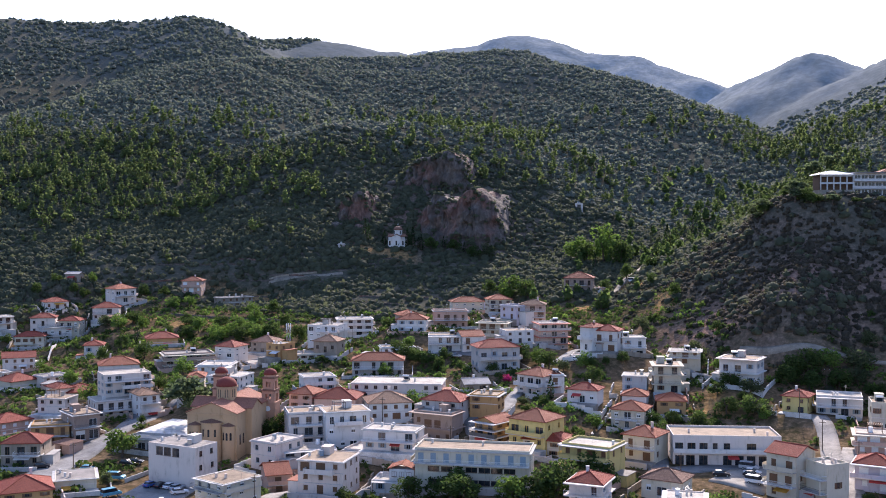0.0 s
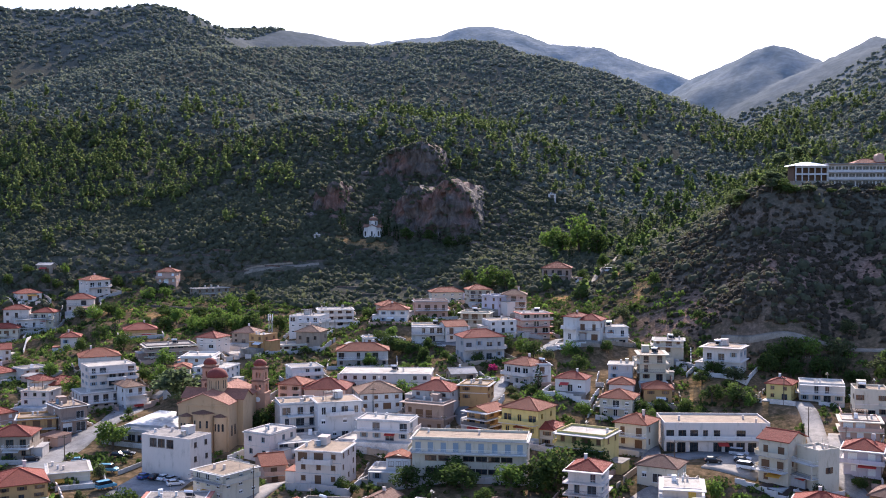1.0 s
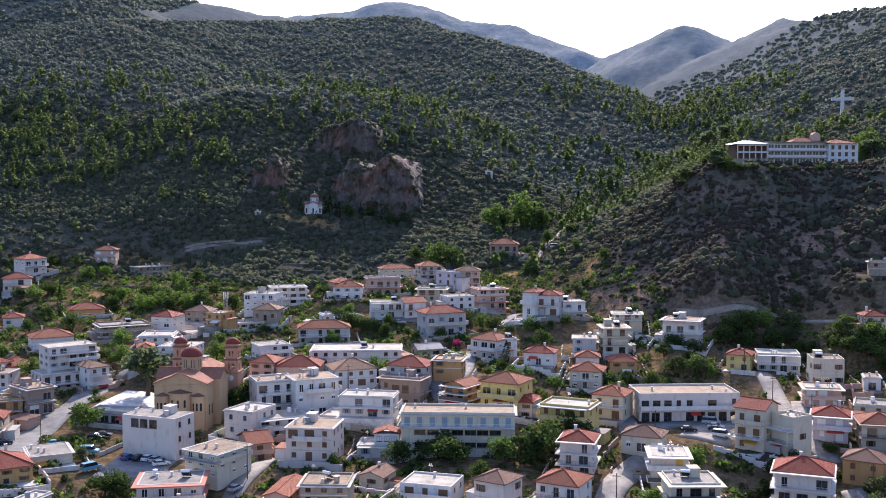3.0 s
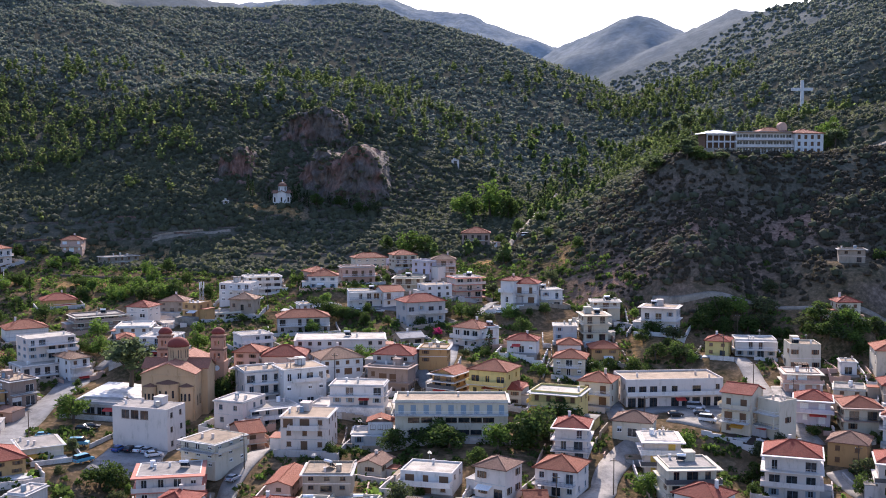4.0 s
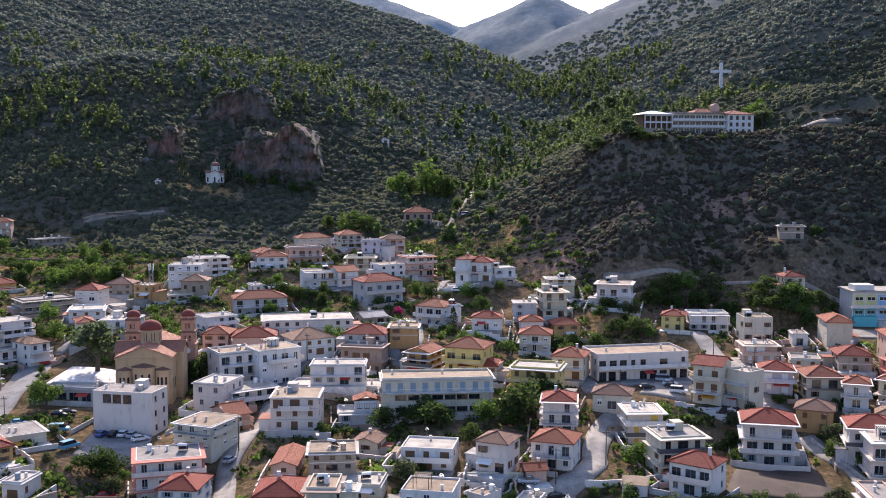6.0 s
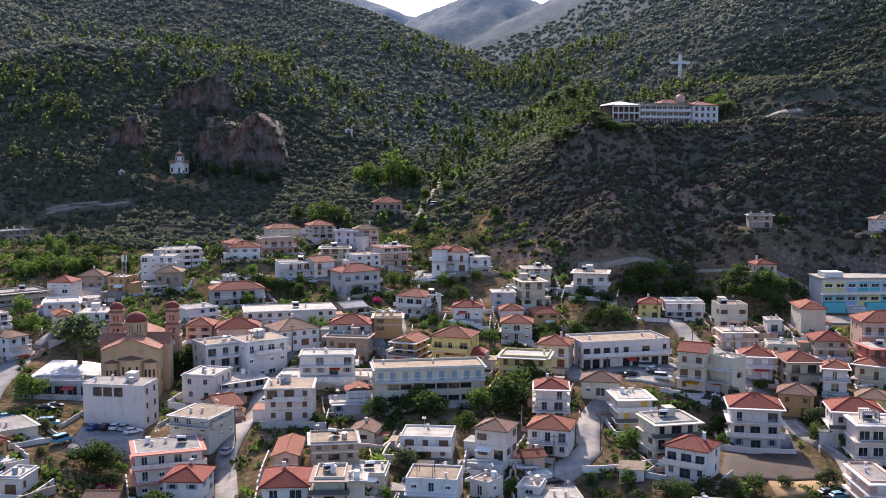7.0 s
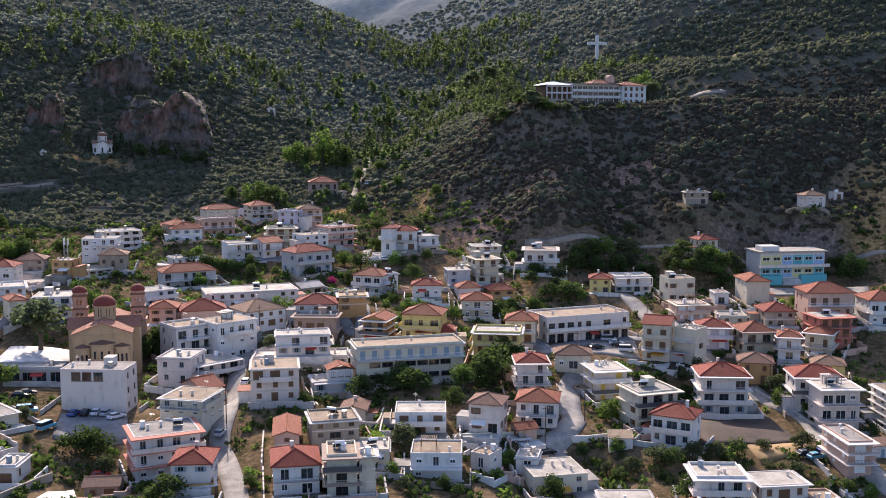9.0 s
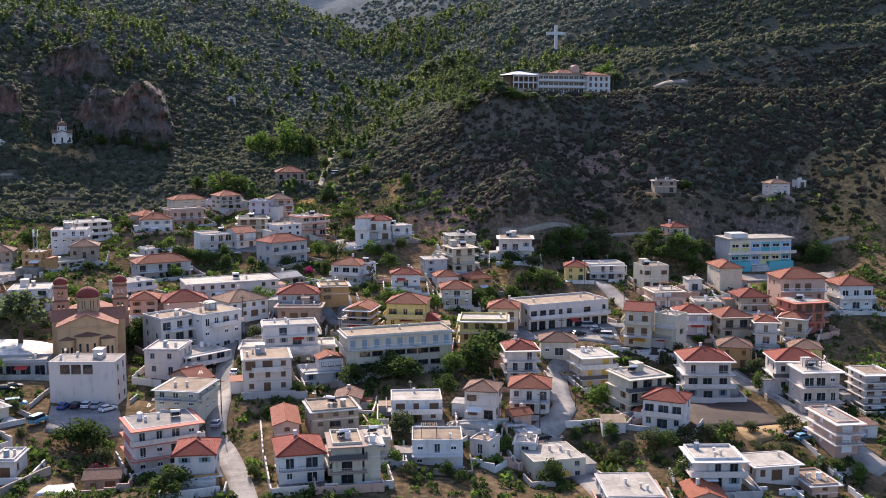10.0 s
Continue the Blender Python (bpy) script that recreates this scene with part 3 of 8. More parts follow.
    if rnd.random() < 0.3 and w > 6:
        ax, aw = rnd.uniform(-0.2, 0.2) * w, min(w * 0.5, rnd.uniform(2.5, 4.5))
        az = min(storey - 0.25, 2.7)
        bm = bmesh.new()
        q = [(ax - aw / 2, -d / 2 - 0.003, az), (ax + aw / 2, -d / 2 - 0.003, az), (ax + aw / 2, -d / 2 - 1.8, az - 0.55), (ax - aw / 2, -d / 2 - 1.8, az - 0.55)]
        lo, hi = [bm.verts.new(p) for p in q], [bm.verts.new((p[0], p[1], p[2] + 0.06)) for p in q]
        bm.faces.new(lo)
        bm.faces.new(hi[::-1])
        for i in range(4):
            bm.faces.new((lo[i], hi[i], hi[(i + 1) % 4], lo[(i + 1) % 4]))
        part("awning", bm, AWNING[rnd.choice("wworr")], t)
    if rnd.random() < 0.45 and 4 < h and base < 30:
        side = rnd.choice((-1, 1))
        lw, ld, lh = rnd.uniform(2.2, 3.6), rnd.uniform(3.0, d * 0.7), rnd.uniform(2.3, 2.9)
        x0, x1 = sorted((side * (w / 2 + 0.004), side * (w / 2 + lw)))
        y0 = rnd.uniform(-d / 2, d / 2 - ld)
        m = pose(x, y, 0, 0, 0, rot) @ Vector((side * (w / 2 + lw + 0.5), y0 + ld / 2, 0))
        if clear_of_houses(m.x, m.y, 0.3):
            part("annex", boxes((x0, x1, y0, y0 + ld, -depth_below, lh)), WALLS[rnd.choice((wall, "w", "g"))], t)
            part("annex_roof", boxes((min(x0, x1 + 0.2 * side) if side > 0 else x0 - 0.2, x1 + 0.2 if side > 0 else x1, y0 - 0.2, y0 + ld + 0.2, lh, lh + 0.14)), rnd.choice((ROOFS["-"], DECK_TAN, ROOFS["o"], DECK_GREY)), t)
    # roof clutter
    if roof == "f":
        if h > 5.5 and not ribbon and rnd.random() < 0.35:
            sx, sy = rnd.uniform(-0.25, 0.25) * w, d * 0.22
            part("stair_head", boxes((sx - 1.1, sx + 1.1, sy - 1.4, sy + 1.4, top + 0.002, top + 1.8), (sx - 1.2, sx + 1.2, sy - 1.5, sy + 1.5, top + 1.8, top + 1.92)), WALLS[wall], t)
        for k in range(rnd.choice((1, 2, 3))):
            cx, cy = rnd.uniform(-0.4, 0.4) * w, rnd.uniform(-0.3, 0.35) * d
            part("chimney", boxes((cx - 0.22, cx + 0.22, cy - 0.22, cy + 0.22, top + 0.002, top + 0.9), (cx - 0.3, cx + 0.3, cy - 0.3, cy + 0.3, top + 0.9, top + 1.0)), WALLS["w"], t)
        if rnd.random() < 0.5:
            ax, ay = rnd.uniform(-0.35, 0.35) * w, rnd.uniform(-0.3, 0.3) * d
            bm = bmesh.new()
            tube(bm, (ax, ay, top + 0.002), (ax, ay, top + 2.8), 0.03, 0.03, 5)
            for k in range(4):
                box(bm, ax - 0.5 + 0.08 * k, ax + 0.5 - 0.08 * k, ay - 0.02, ay + 0.02, top + 2.2 + 0.16 * k, top + 2.24 + 0.16 * k)
            part("antenna", bm, METAL, t)
        if rnd.random() < 0.35:
            cx, cy = rnd.uniform(-0.3, 0.3) * w, rnd.uniform(-0.25, 0.3) * d
            bm = bmesh.new()
            tube(bm, (cx, cy, top + 0.003), (cx, cy, top + 1.3), 0.55, 0.55, 12)
            part("water_tank", bm, rnd.choice((TANK, METAL, FRAME_BLUE)), t, "cylindrical rooftop water tank")
        if w > 7 and d > 6 and rnd.random() < 0.12:
            cx, cy, pw = rnd.uniform(-0.2, 0.2) * w, -d * 0.1, rnd.uniform(2.4, 3.6)
            wood_mat = rnd.choice((FRAME_ROOM_BROWN, DARK_METAL, WHITE_METAL))
            pg = part("pergola", boxes((cx - pw / 2 - 0.1, cx + pw / 2 + 0.1, cy - 1.46, cy - 1.34, top + 2.08, top + 2.2)), wood_mat, t, "open slatted roof pergola")
            part("beam", boxes((cx - pw / 2 - 0.1, cx + pw / 2 + 0.1, cy + 1.34, cy + 1.46, top + 2.08, top + 2.2)), wood_mat, pg)
            for a in (-1, 1):
                for b in (-1, 1):
                    part("post", boxes((cx + a * pw / 2 - 0.06, cx + a * pw / 2 + 0.06, cy + b * 1.4 - 0.06, cy + b * 1.4 + 0.06, top + 0.003, top + 2.08)), wood_mat, pg)
            for k in range(9):
                px = cx - pw / 2 + pw * k / 8
                part("slat", boxes((px - 0.05, px + 0.05, cy - 1.7, cy + 1.7, top + 2.2, top + 2.32)), wood_mat, pg)
    if attic:
        aw, ad, ax = w * 0.58, d * 0.55, w * 0.17
        bm = boxes((ax - aw / 2, ax + aw / 2, -d / 2 + 0.6, -d / 2 + 0.6 + ad, top + 0.002, top + 2.7))
        part("attic", bm, WALLS[wall], t)
        for k in (-1, 0, 1):
            fr, pn = window_meshes(1.2, 1.2, "nw")
            wi = part("window", fr, None, t)
            wi.matrix_local = pose(ax + k * aw * 0.3, -d / 2 + 0.6 - 0.12, top + 0.9)
            part("pane", pn, None, wi)
        me = mesh_of("attic_roof", gable_roof(aw, ad, aw * 0.2, 0.45, 0.16, front=True), ROOFS["o"])
        uv_box(me)
        part("attic_roof", me, None, t).location = (ax, -d / 2 + 0.6 + ad / 2, top + 2.7)
    if heater:
        m = pose(x, y, base, 0, 0, rot) @ pose(rnd.uniform(-0.25, 0.25) * w, rnd.uniform(-0.2, 0.1) * d, 0)
        if roof == "f":
            solar_heater(m.translation.x, m.translation.y, base + top + 0.01, rnd.uniform(150, 200))
    return t

# building plots, levelled into the slope
PLOTS.append((-119, 386, 20.5, 12))
PLOTS.append((-116, 408, 21.0, 14))
PLOTS.append((-112, 373, 19.0, 10))
PLOTS.append((-145, 359, 17.6, 10))
PLOTS.append((-142, 380, 17.0, 10))
PLOTS.append((-125, 359, 18.3, 9))
PLOTS.append((-120, 367, 15.1, 13))
PLOTS.append((-139, 338, 13.1, 12))
PLOTS.append((-135, 364, 12.7, 14))
PLOTS.append((-118, 309, 12.8, 11))
PLOTS.append((-129, 307, 12.7, 10))
PLOTS.append((-90, 314, 14.7, 10))
PLOTS.append((-84, 295, 12.9, 10))
PLOTS.append((-85, 354, 14.0, 16))
PLOTS.append((-91, 407, 23.6, 12))
PLOTS.append((-95, 412, 27.1, 10))
PLOTS.append((-87, 379, 18.3, 12))
PLOTS.append((-81, 426, 23.3, 14))
PLOTS.append((-82, 452, 28.3, 14))
PLOTS.append((-69, 454, 26.6, 9))
PLOTS.append((-65, 441, 29.4, 10))
PLOTS.append((-50, 410, 29.6, 9))
PLOTS.append((-43, 414, 27.9, 10))
PLOTS.append((-68, 378, 20.3, 12))
PLOTS.append((-59, 378, 20.6, 10))
PLOTS.append((-54, 396, 22.1, 12))
PLOTS.append((-43, 385, 23.5, 11))
PLOTS.append((-33, 398, 19.7, 12))
PLOTS.append((-44, 360, 17.1, 14))
PLOTS.append((-13, 375, 22.9, 9))
PLOTS.append((-8, 376, 22.8, 9))
PLOTS.append((-0, 381, 20.4, 9))
PLOTS.append((-16, 374, 18.1, 9))
PLOTS.append((-23, 332, 14.0, 11))
PLOTS.append((-19, 334, 14.1, 9))
PLOTS.append((-61, 311, 14.4, 22))
PLOTS.append((-44, 334, 13.3, 9))
PLOTS.append((-6, 322, 14.0, 10))
PLOTS.append((-31, 301, 13.9, 9))
PLOTS.append((-41, 296, 12.9, 12))
PLOTS.append((-41, 288, 6.8, 13))
PLOTS.append((-58, 293, 11.7, 12))
PLOTS.append((-74, 294, 13.5, 12))
PLOTS.append((37, 351, 16.8, 12))
PLOTS.append((19, 362, 21.4, 10))
PLOTS.append((15, 342, 15.1, 10))
PLOTS.append((6, 340, 15.3, 9))
PLOTS.append((8, 327, 13.0, 9))
PLOTS.append((18, 326, 11.2, 9))
PLOTS.append((8, 313, 9.2, 10))
PLOTS.append((54, 332, 12.6, 9))
PLOTS.append((65, 336, 11.8, 13))
PLOTS.append((77, 321, 10.7, 10))
PLOTS.append((94, 343, 23.5, 8))
PLOTS.append((98, 310, 11.8, 12))
PLOTS.append((109, 285, 11.7, 14))
PLOTS.append((125, 282, 9.7, 11))
PLOTS.append((146, 368, 37.2, 10))
PLOTS.append((104, 379, 38.1, 10))
PLOTS.append((87, 312, 11.3, 7))
PLOTS.append((72, 298, 9.1, 11))
PLOTS.append((94, 284, 9.6, 10))
PLOTS.append((-76, 277, 6.0, 11))
PLOTS.append((-66, 279, 5.7, 12))
PLOTS.append((-106, 244, 4.8, 10))
PLOTS.append((-76, 258, 4.6, 11))
PLOTS.append((-71, 262, 3.4, 11))
PLOTS.append((-69, 221, 4.8, 11))
PLOTS.append((-69, 245, 0.1, 10))
PLOTS.append((-73, 206, -2.1, 14))
PLOTS.append((-52, 237, 4.9, 11))
PLOTS.append((-38, 247, 0.5, 11))
PLOTS.append((-45, 264, 9.5, 14))
PLOTS.append((-46, 265, 6.1, 20))
PLOTS.append((-19, 249, 5.7, 22))
PLOTS.append((-24, 284, 8.6, 10))
PLOTS.append((-11, 279, 9.3, 11))
PLOTS.append((-9, 279, 7.5, 10))
PLOTS.append((8, 262, 5.4, 13))
PLOTS.append((10, 238, 4.0, 10))
PLOTS.append((-4, 212, 2.6, 10))
PLOTS.append((8, 220, 1.4, 10))
PLOTS.append((16, 281, 7.6, 10))
PLOTS.append((35, 288, 6.3, 22))
PLOTS.append((24, 254, 5.8, 10))
PLOTS.append((30, 241, 0.3, 10))
PLOTS.append((33, 219, -0.1, 12))
PLOTS.append((51, 264, 4.6, 10))
PLOTS.append((59, 261, 4.5, 9))
PLOTS.append((70, 274, 5.9, 10))
PLOTS.append((58, 238, -2.8, 13))
PLOTS.append((74, 254, 0.6, 10))
PLOTS.append((81, 234, -1.3, 12))
PLOTS.append((81, 223, -4.6, 10))
PLOTS.append((80, 268, 5.2, 10))
PLOTS.append((87, 261, 4.7, 9))
PLOTS.append((100, 267, 2.9, 10))
PLOTS.append((104, 272, 5.5, 11))
PLOTS.append((91, 245, 2.2, 9))
PLOTS.append((36, 207, -0.3, 10))
PLOTS.append((83, 292, 7.2, 10))
PLOTS.append((-48, 206, 2.7, 12))
PLOTS.append((-46, 188, -0.0, 11))
PLOTS.append((-38, 185, -0.0, 10))
PLOTS.append((-33, 197, 1.9, 10))
PLOTS.append((-39, 205, 5.2, 10))
PLOTS.append((-33, 225, 0.9, 8))
PLOTS.append((-19, 215, 2.3, 11))
PLOTS.append((-18, 195, -1.1, 11))
PLOTS.append((-8, 197, -0.6, 6))
PLOTS.append((5, 194, -5.0, 12))
PLOTS.append((15, 174, -3.8, 12))
PLOTS.append((1, 199, -2.1, 6))
PLOTS.append((34, 179, -3.3, 11))
PLOTS.append((47, 182, -3.9, 10))
PLOTS.append((55, 177, -6.7, 10))
PLOTS.append((65, 190, -1.3, 12))
PLOTS.append((28, 171, -4.8, 9))
PLOTS.append((2, 210, 0.7, 6))
PLOTS.append((-65, 190, 1.7, 10))
PLOTS.append((-65, 188, -2.0, 9))
PLOTS.append((-101, 199, 0.1, 8))
PLOTS.append((-83, 196, -3.0, 7))
PLOTS.append((97, 225, -4.3, 10))
PLOTS.append((-252, 431, 22.0, 12))
PLOTS.append((-191, 384, 17.3, 13))
PLOTS.append((-255, 447, 28.7, 12))
PLOTS.append((-228, 468, 32.7, 10))
PLOTS.append((-205, 466, 26.0, 16))
PLOTS.append((-287, 454, 37.7, 8))
PLOTS.append((-280, 430, 26.4, 11))
PLOTS.append((-267, 406, 17.4, 11))
PLOTS.append((-257, 413, 16.9, 10))
PLOTS.append((-262, 407, 12.7, 13))
PLOTS.append((-265, 396, 11.1, 12))
PLOTS.append((-221, 380, 10.1, 10))
PLOTS.append((-244, 363, 8.0, 12))
PLOTS.append((-178, 336, 12.6, 14))
PLOTS.append((-151, 301, 12.9, 14))
PLOTS.append((-206, 316, 9.6, 11))
PLOTS.append((-197, 322, 9.6, 10))
PLOTS.append((-173, 306, 7.0, 11))
PLOTS.append((-177, 302, 10.3, 10))
PLOTS.append((-140, 294, 6.7, 10))
PLOTS.append((-151, 293, 6.4, 12))
PLOTS.append((-143, 267, 5.7, 11))
PLOTS.append((-149, 262, 4.5, 11))
PLOTS.append((-140, 241, 4.0, 11))
PLOTS.append((-173, 273, 3.5, 11))
PLOTS.append((-166, 287, 8.2, 10))
PLOTS.append((-159, 350, 13.9, 17))
PLOTS.append((-116, 211, 3.5, 12))
PLOTS.append((-114, 226, 3.8, 11))
PLOTS.append((-285, 399, 19.4, 9))
PLOTS.append((-238, 344, 3.5, 9))
PLOTS.append((15, 353, 15.9, 11))
PLOTS.append((-37, 477, 36.0, 12))
PLOTS.append((-65, 628, 75.0, 6))
PLOTS.append((-170, 518, 52.9, 6))
PLOTS.append((-92, 240, 2.5, 13))
PLOTS.append((-30, 481, 35.1, 8))
PLOTS.append((159, 375, 39.3, 6))
PLOTS.append((-97.8, 273, 4.5, 14))
PLOTS.append((124, 340, 12.6, 15))
PLOTS.append((124, 330, 12.4, 12))
PLOTS.append((136, 334, 12.4, 12))
PLOTS.append((62, 456, 78.3, 14))
PLOTS.append((75, 472, 77.2, 22))
PLOTS.append((102, 480, 77.3, 24))
PLOTS.append((-145.5, 537, 53.2, 9))
PLOTS.append((38, 276, 6.4, 12))
PLOTS.append((28, 278, 6.6, 10))
PLOTS.append((47, 278, 6.2, 10))
PLOTS.append((-118, 276, 8.3, 13))
PLOTS.append((-112, 268, 8.3, 9))
PLOTS.append((-112, 250, 4.8, 8))

# ---------------------------------------------------------------- ground sheet
def axis(*runs):
    out = []
    for a, b, step in runs:
        out += list(np.arange(a, b, step))
    return np.array(out + [runs[-1][1]])


def ground_material():
    m, n, l, b = shader("dry_ground_and_scrub", 1.0, 0.0, 0.0)
    geo = n.new("ShaderNodeNewGeometry")
    sep = n.new("ShaderNodeSeparateXYZ")
    l.new(geo.outputs["Normal"], sep.inputs["Vector"])
    big = noise_node(n, l, 0.012, 5, 0.6)
    mid = noise_node(n, l, 0.09, 5, 0.65)
    fine = noise_node(n, l, 0.7, 4, 0.65)
    soil = ramp(n, l, mid, [(0.34, (0.042, 0.042, 0.02)), (0.46, (0.09, 0.068, 0.038)), (0.56, (0.15, 0.10, 0.058)), (0.68, (0.27, 0.18, 0.105))])
    soil = mixed(n, l, 0.45, soil, ramp(n, l, fine, [(0.36, (0.025, 0.03, 0.014)), (0.5, (0.10, 0.072, 0.042)), (0.66, (0.28, 0.19, 0.115))]))
    scrub = ramp(n, l, fine, [(0.35, (0.060, 0.062, 0.046)), (0.55, (0.090, 0.086, 0.064)), (0.72, (0.14, 0.118, 0.088))])
    cover = n.new("ShaderNodeAttribute")
    cover.attribute_name = "scrub"
    edge = n.new("ShaderNodeMath")
    edge.operation = "MULTIPLY_ADD"
    edge.inputs[1].default_value, edge.inputs[2].default_value = 1.6, -0.8
    l.new(mid, edge.inputs[0])
    grown = n.new("ShaderNodeMath")
    grown.operation, grown.use_clamp = "ADD", True
    l.new(cover.outputs["Fac"], grown.inputs[0])
    l.new(edge.outputs[0], grown.inputs[1])
    col = mixed(n, l, grown.outputs[0], soil, scrub)
    rock = ramp(n, l, fine, [(0.3, (0.06, 0.05, 0.043)), (0.5, (0.13, 0.10, 0.085)), (0.7, (0.24, 0.19, 0.155))])
    steep = n.new("ShaderNodeMapRange")
    steep.inputs["From Min"].default_value, steep.inputs["From Max"].default_value = 0.62, 0.42
    l.new(sep.outputs["Z"], steep.inputs["Value"])
    col = mixed(n, l, steep.outputs["Result"], col, rock)
    crag = n.new("ShaderNodeAttribute")
    crag.attribute_name = "crag"
    cm = n.new("ShaderNodeMath")
    cm.operation, cm.use_clamp = "MULTIPLY", True
    cm.inputs[1].default_value = 1.7
    cn = n.new("ShaderNodeMath")
    cn.operation = "MULTIPLY"
    l.new(crag.outputs["Fac"], cn.inputs[0])
    l.new(mid, cn.inputs[1])
    l.new(cn.outputs[0], cm.inputs[0])
    redrock = ramp(n, l, fine, [(0.3, (0.09, 0.06, 0.046)), (0.5, (0.20, 0.128, 0.098)), (0.72, (0.36, 0.24, 0.18))])
    col = mixed(n, l, cm.outputs[0], col, redrock)
    straw = ramp(n, l, fine, [(0.34, (0.10, 0.075, 0.04)), (0.5, (0.26, 0.16, 0.07)), (0.68, (0.42, 0.27, 0.12))])
    dry = n.new("ShaderNodeAttribute")
    dry.attribute_name = "dry"
    dm = n.new("ShaderNodeMath")
    dm.operation, dm.use_clamp = "MULTIPLY_ADD", True
    dm.inputs[1].default_value, dm.inputs[2].default_value = 2.4, -1.2
    l.new(mid, dm.inputs[0])
    dn = n.new("ShaderNodeMath")
    dn.operation, dn.use_clamp = "ADD", True
    l.new(dry.outputs["Fac"], dn.inputs[0])
    l.new(dm.outputs[0], dn.inputs[1])
    dk = n.new("ShaderNodeMath")
    dk.operation, dk.use_clamp = "MULTIPLY", True
    l.new(dn.outputs[0], dk.inputs[0])
    l.new(dry.outputs["Fac"], dk.inputs[1])
    col = mixed(n, l, dk.outputs[0], col, straw)
    # pale limestone, blued and lightened to stand in for distance haze
    lime_haze = mixed(n, l, 0.5, ramp(n, l, big, [(0.35, (0.26, 0.29, 0.31)), (0.6, (0.36, 0.39, 0.42))]), ramp(n, l, mid, [(0.38, (0.14, 0.17, 0.16)), (0.5, (0.22, 0.25, 0.25)), (0.66, (0.36, 0.38, 0.39))]))
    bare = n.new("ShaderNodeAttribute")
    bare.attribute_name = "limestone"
    col = mixed(n, l, bare.outputs["Fac"], col, lime_haze)
    l.new(col, b.inputs["Base Color"])
    bumped(n, l, b, fine, 0.6, 0.5)
    return m


GROUND_MAT = ground_material()
# dry straw-coloured clearings: x, y, half extents
DRY = ((183, 370, 22, 20), (166, 350, 16, 12), (6, 424, 7, 10), (5, 440, 5, 8), (-16, 480, 12, 14), (-12, 455, 14, 9), (-30, 449, 9, 6), (-195, 420, 22, 7), (-232, 430, 12, 6), (30, 330, 8, 8), (-205, 480, 26, 8), (-150, 525, 22, 6))


def make_ground():
    xs = axis((-3600, -1600, 200), (-1600, -700, 28), (-700, -300, 9), (-300, 200, 2.3), (200, 420, 8), (420, 1000, 25), (1000, 3600, 200))
    ys = axis((-2500, -200, 150), (-200, 140, 20), (140, 480, 2.3), (480, 520, 3.2), (520, 760, 5), (760, 1250, 10), (1250, 2500, 20), (2500, 4600, 150))
    X, Y = np.meshgrid(xs, ys)
    shape = X.shape
    Z = height(X.ravel(), Y.ravel())
    z0, hill = land(X.ravel(), Y.ravel())
    nx, ny = len(xs), len(ys)
    co = np.stack([X.ravel(), Y.ravel(), Z], 1)
    idx = np.arange(nx * ny).reshape(ny, nx)
    f = np.stack([idx[:-1, :-1], idx[:-1, 1:], idx[1:, 1:], idx[1:, :-1]], -1).reshape(-1, 4)
    me = bpy.data.meshes.new("ground")
    me.from_pydata(co.tolist(), [], f.tolist())
    me.polygons.foreach_set("use_smooth", np.ones(len(f), bool))
    a = me.attributes.new("scrub", "FLOAT", "POINT")
    a.data.foreach_set("value", np.clip(hill * 0.95, 0, 1).astype(np.float32))
    # grows with distance: how much of the painted haze tone covers the stone
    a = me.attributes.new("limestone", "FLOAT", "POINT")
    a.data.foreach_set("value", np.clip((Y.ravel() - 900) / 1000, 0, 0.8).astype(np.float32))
    x, y = X.ravel(), Y.ravel()
    bare = np.zeros(len(x))
    for cx, cy, rx, ry in ((55, 400, 30, 26), (26, 395, 20, 26), (-128, 575, 42, 30), (90, 405, 24, 18)):
        bare = np.maximum(bare, np.exp(-(((x - cx) / rx) ** 2 + ((y - cy) / ry) ** 2)))
    a = me.attributes.new("crag", "FLOAT", "POINT")
    a.data.foreach_set("value", bare.astype(np.float32))
    straw = np.zeros(len(x))
    for cx, cy, rx, ry in DRY:
        straw = np.maximum(straw, 1.25 * np.exp(-((((x - cx) / rx) ** 2 + ((y - cy) / ry) ** 2) ** 1.5)))
    a = me.attributes.new("dry", "FLOAT", "POINT")
    a.data.foreach_set("value", np.clip(straw, 0, 1).astype(np.float32))
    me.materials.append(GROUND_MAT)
    me.update()
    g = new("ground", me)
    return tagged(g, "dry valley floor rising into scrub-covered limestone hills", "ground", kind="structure")

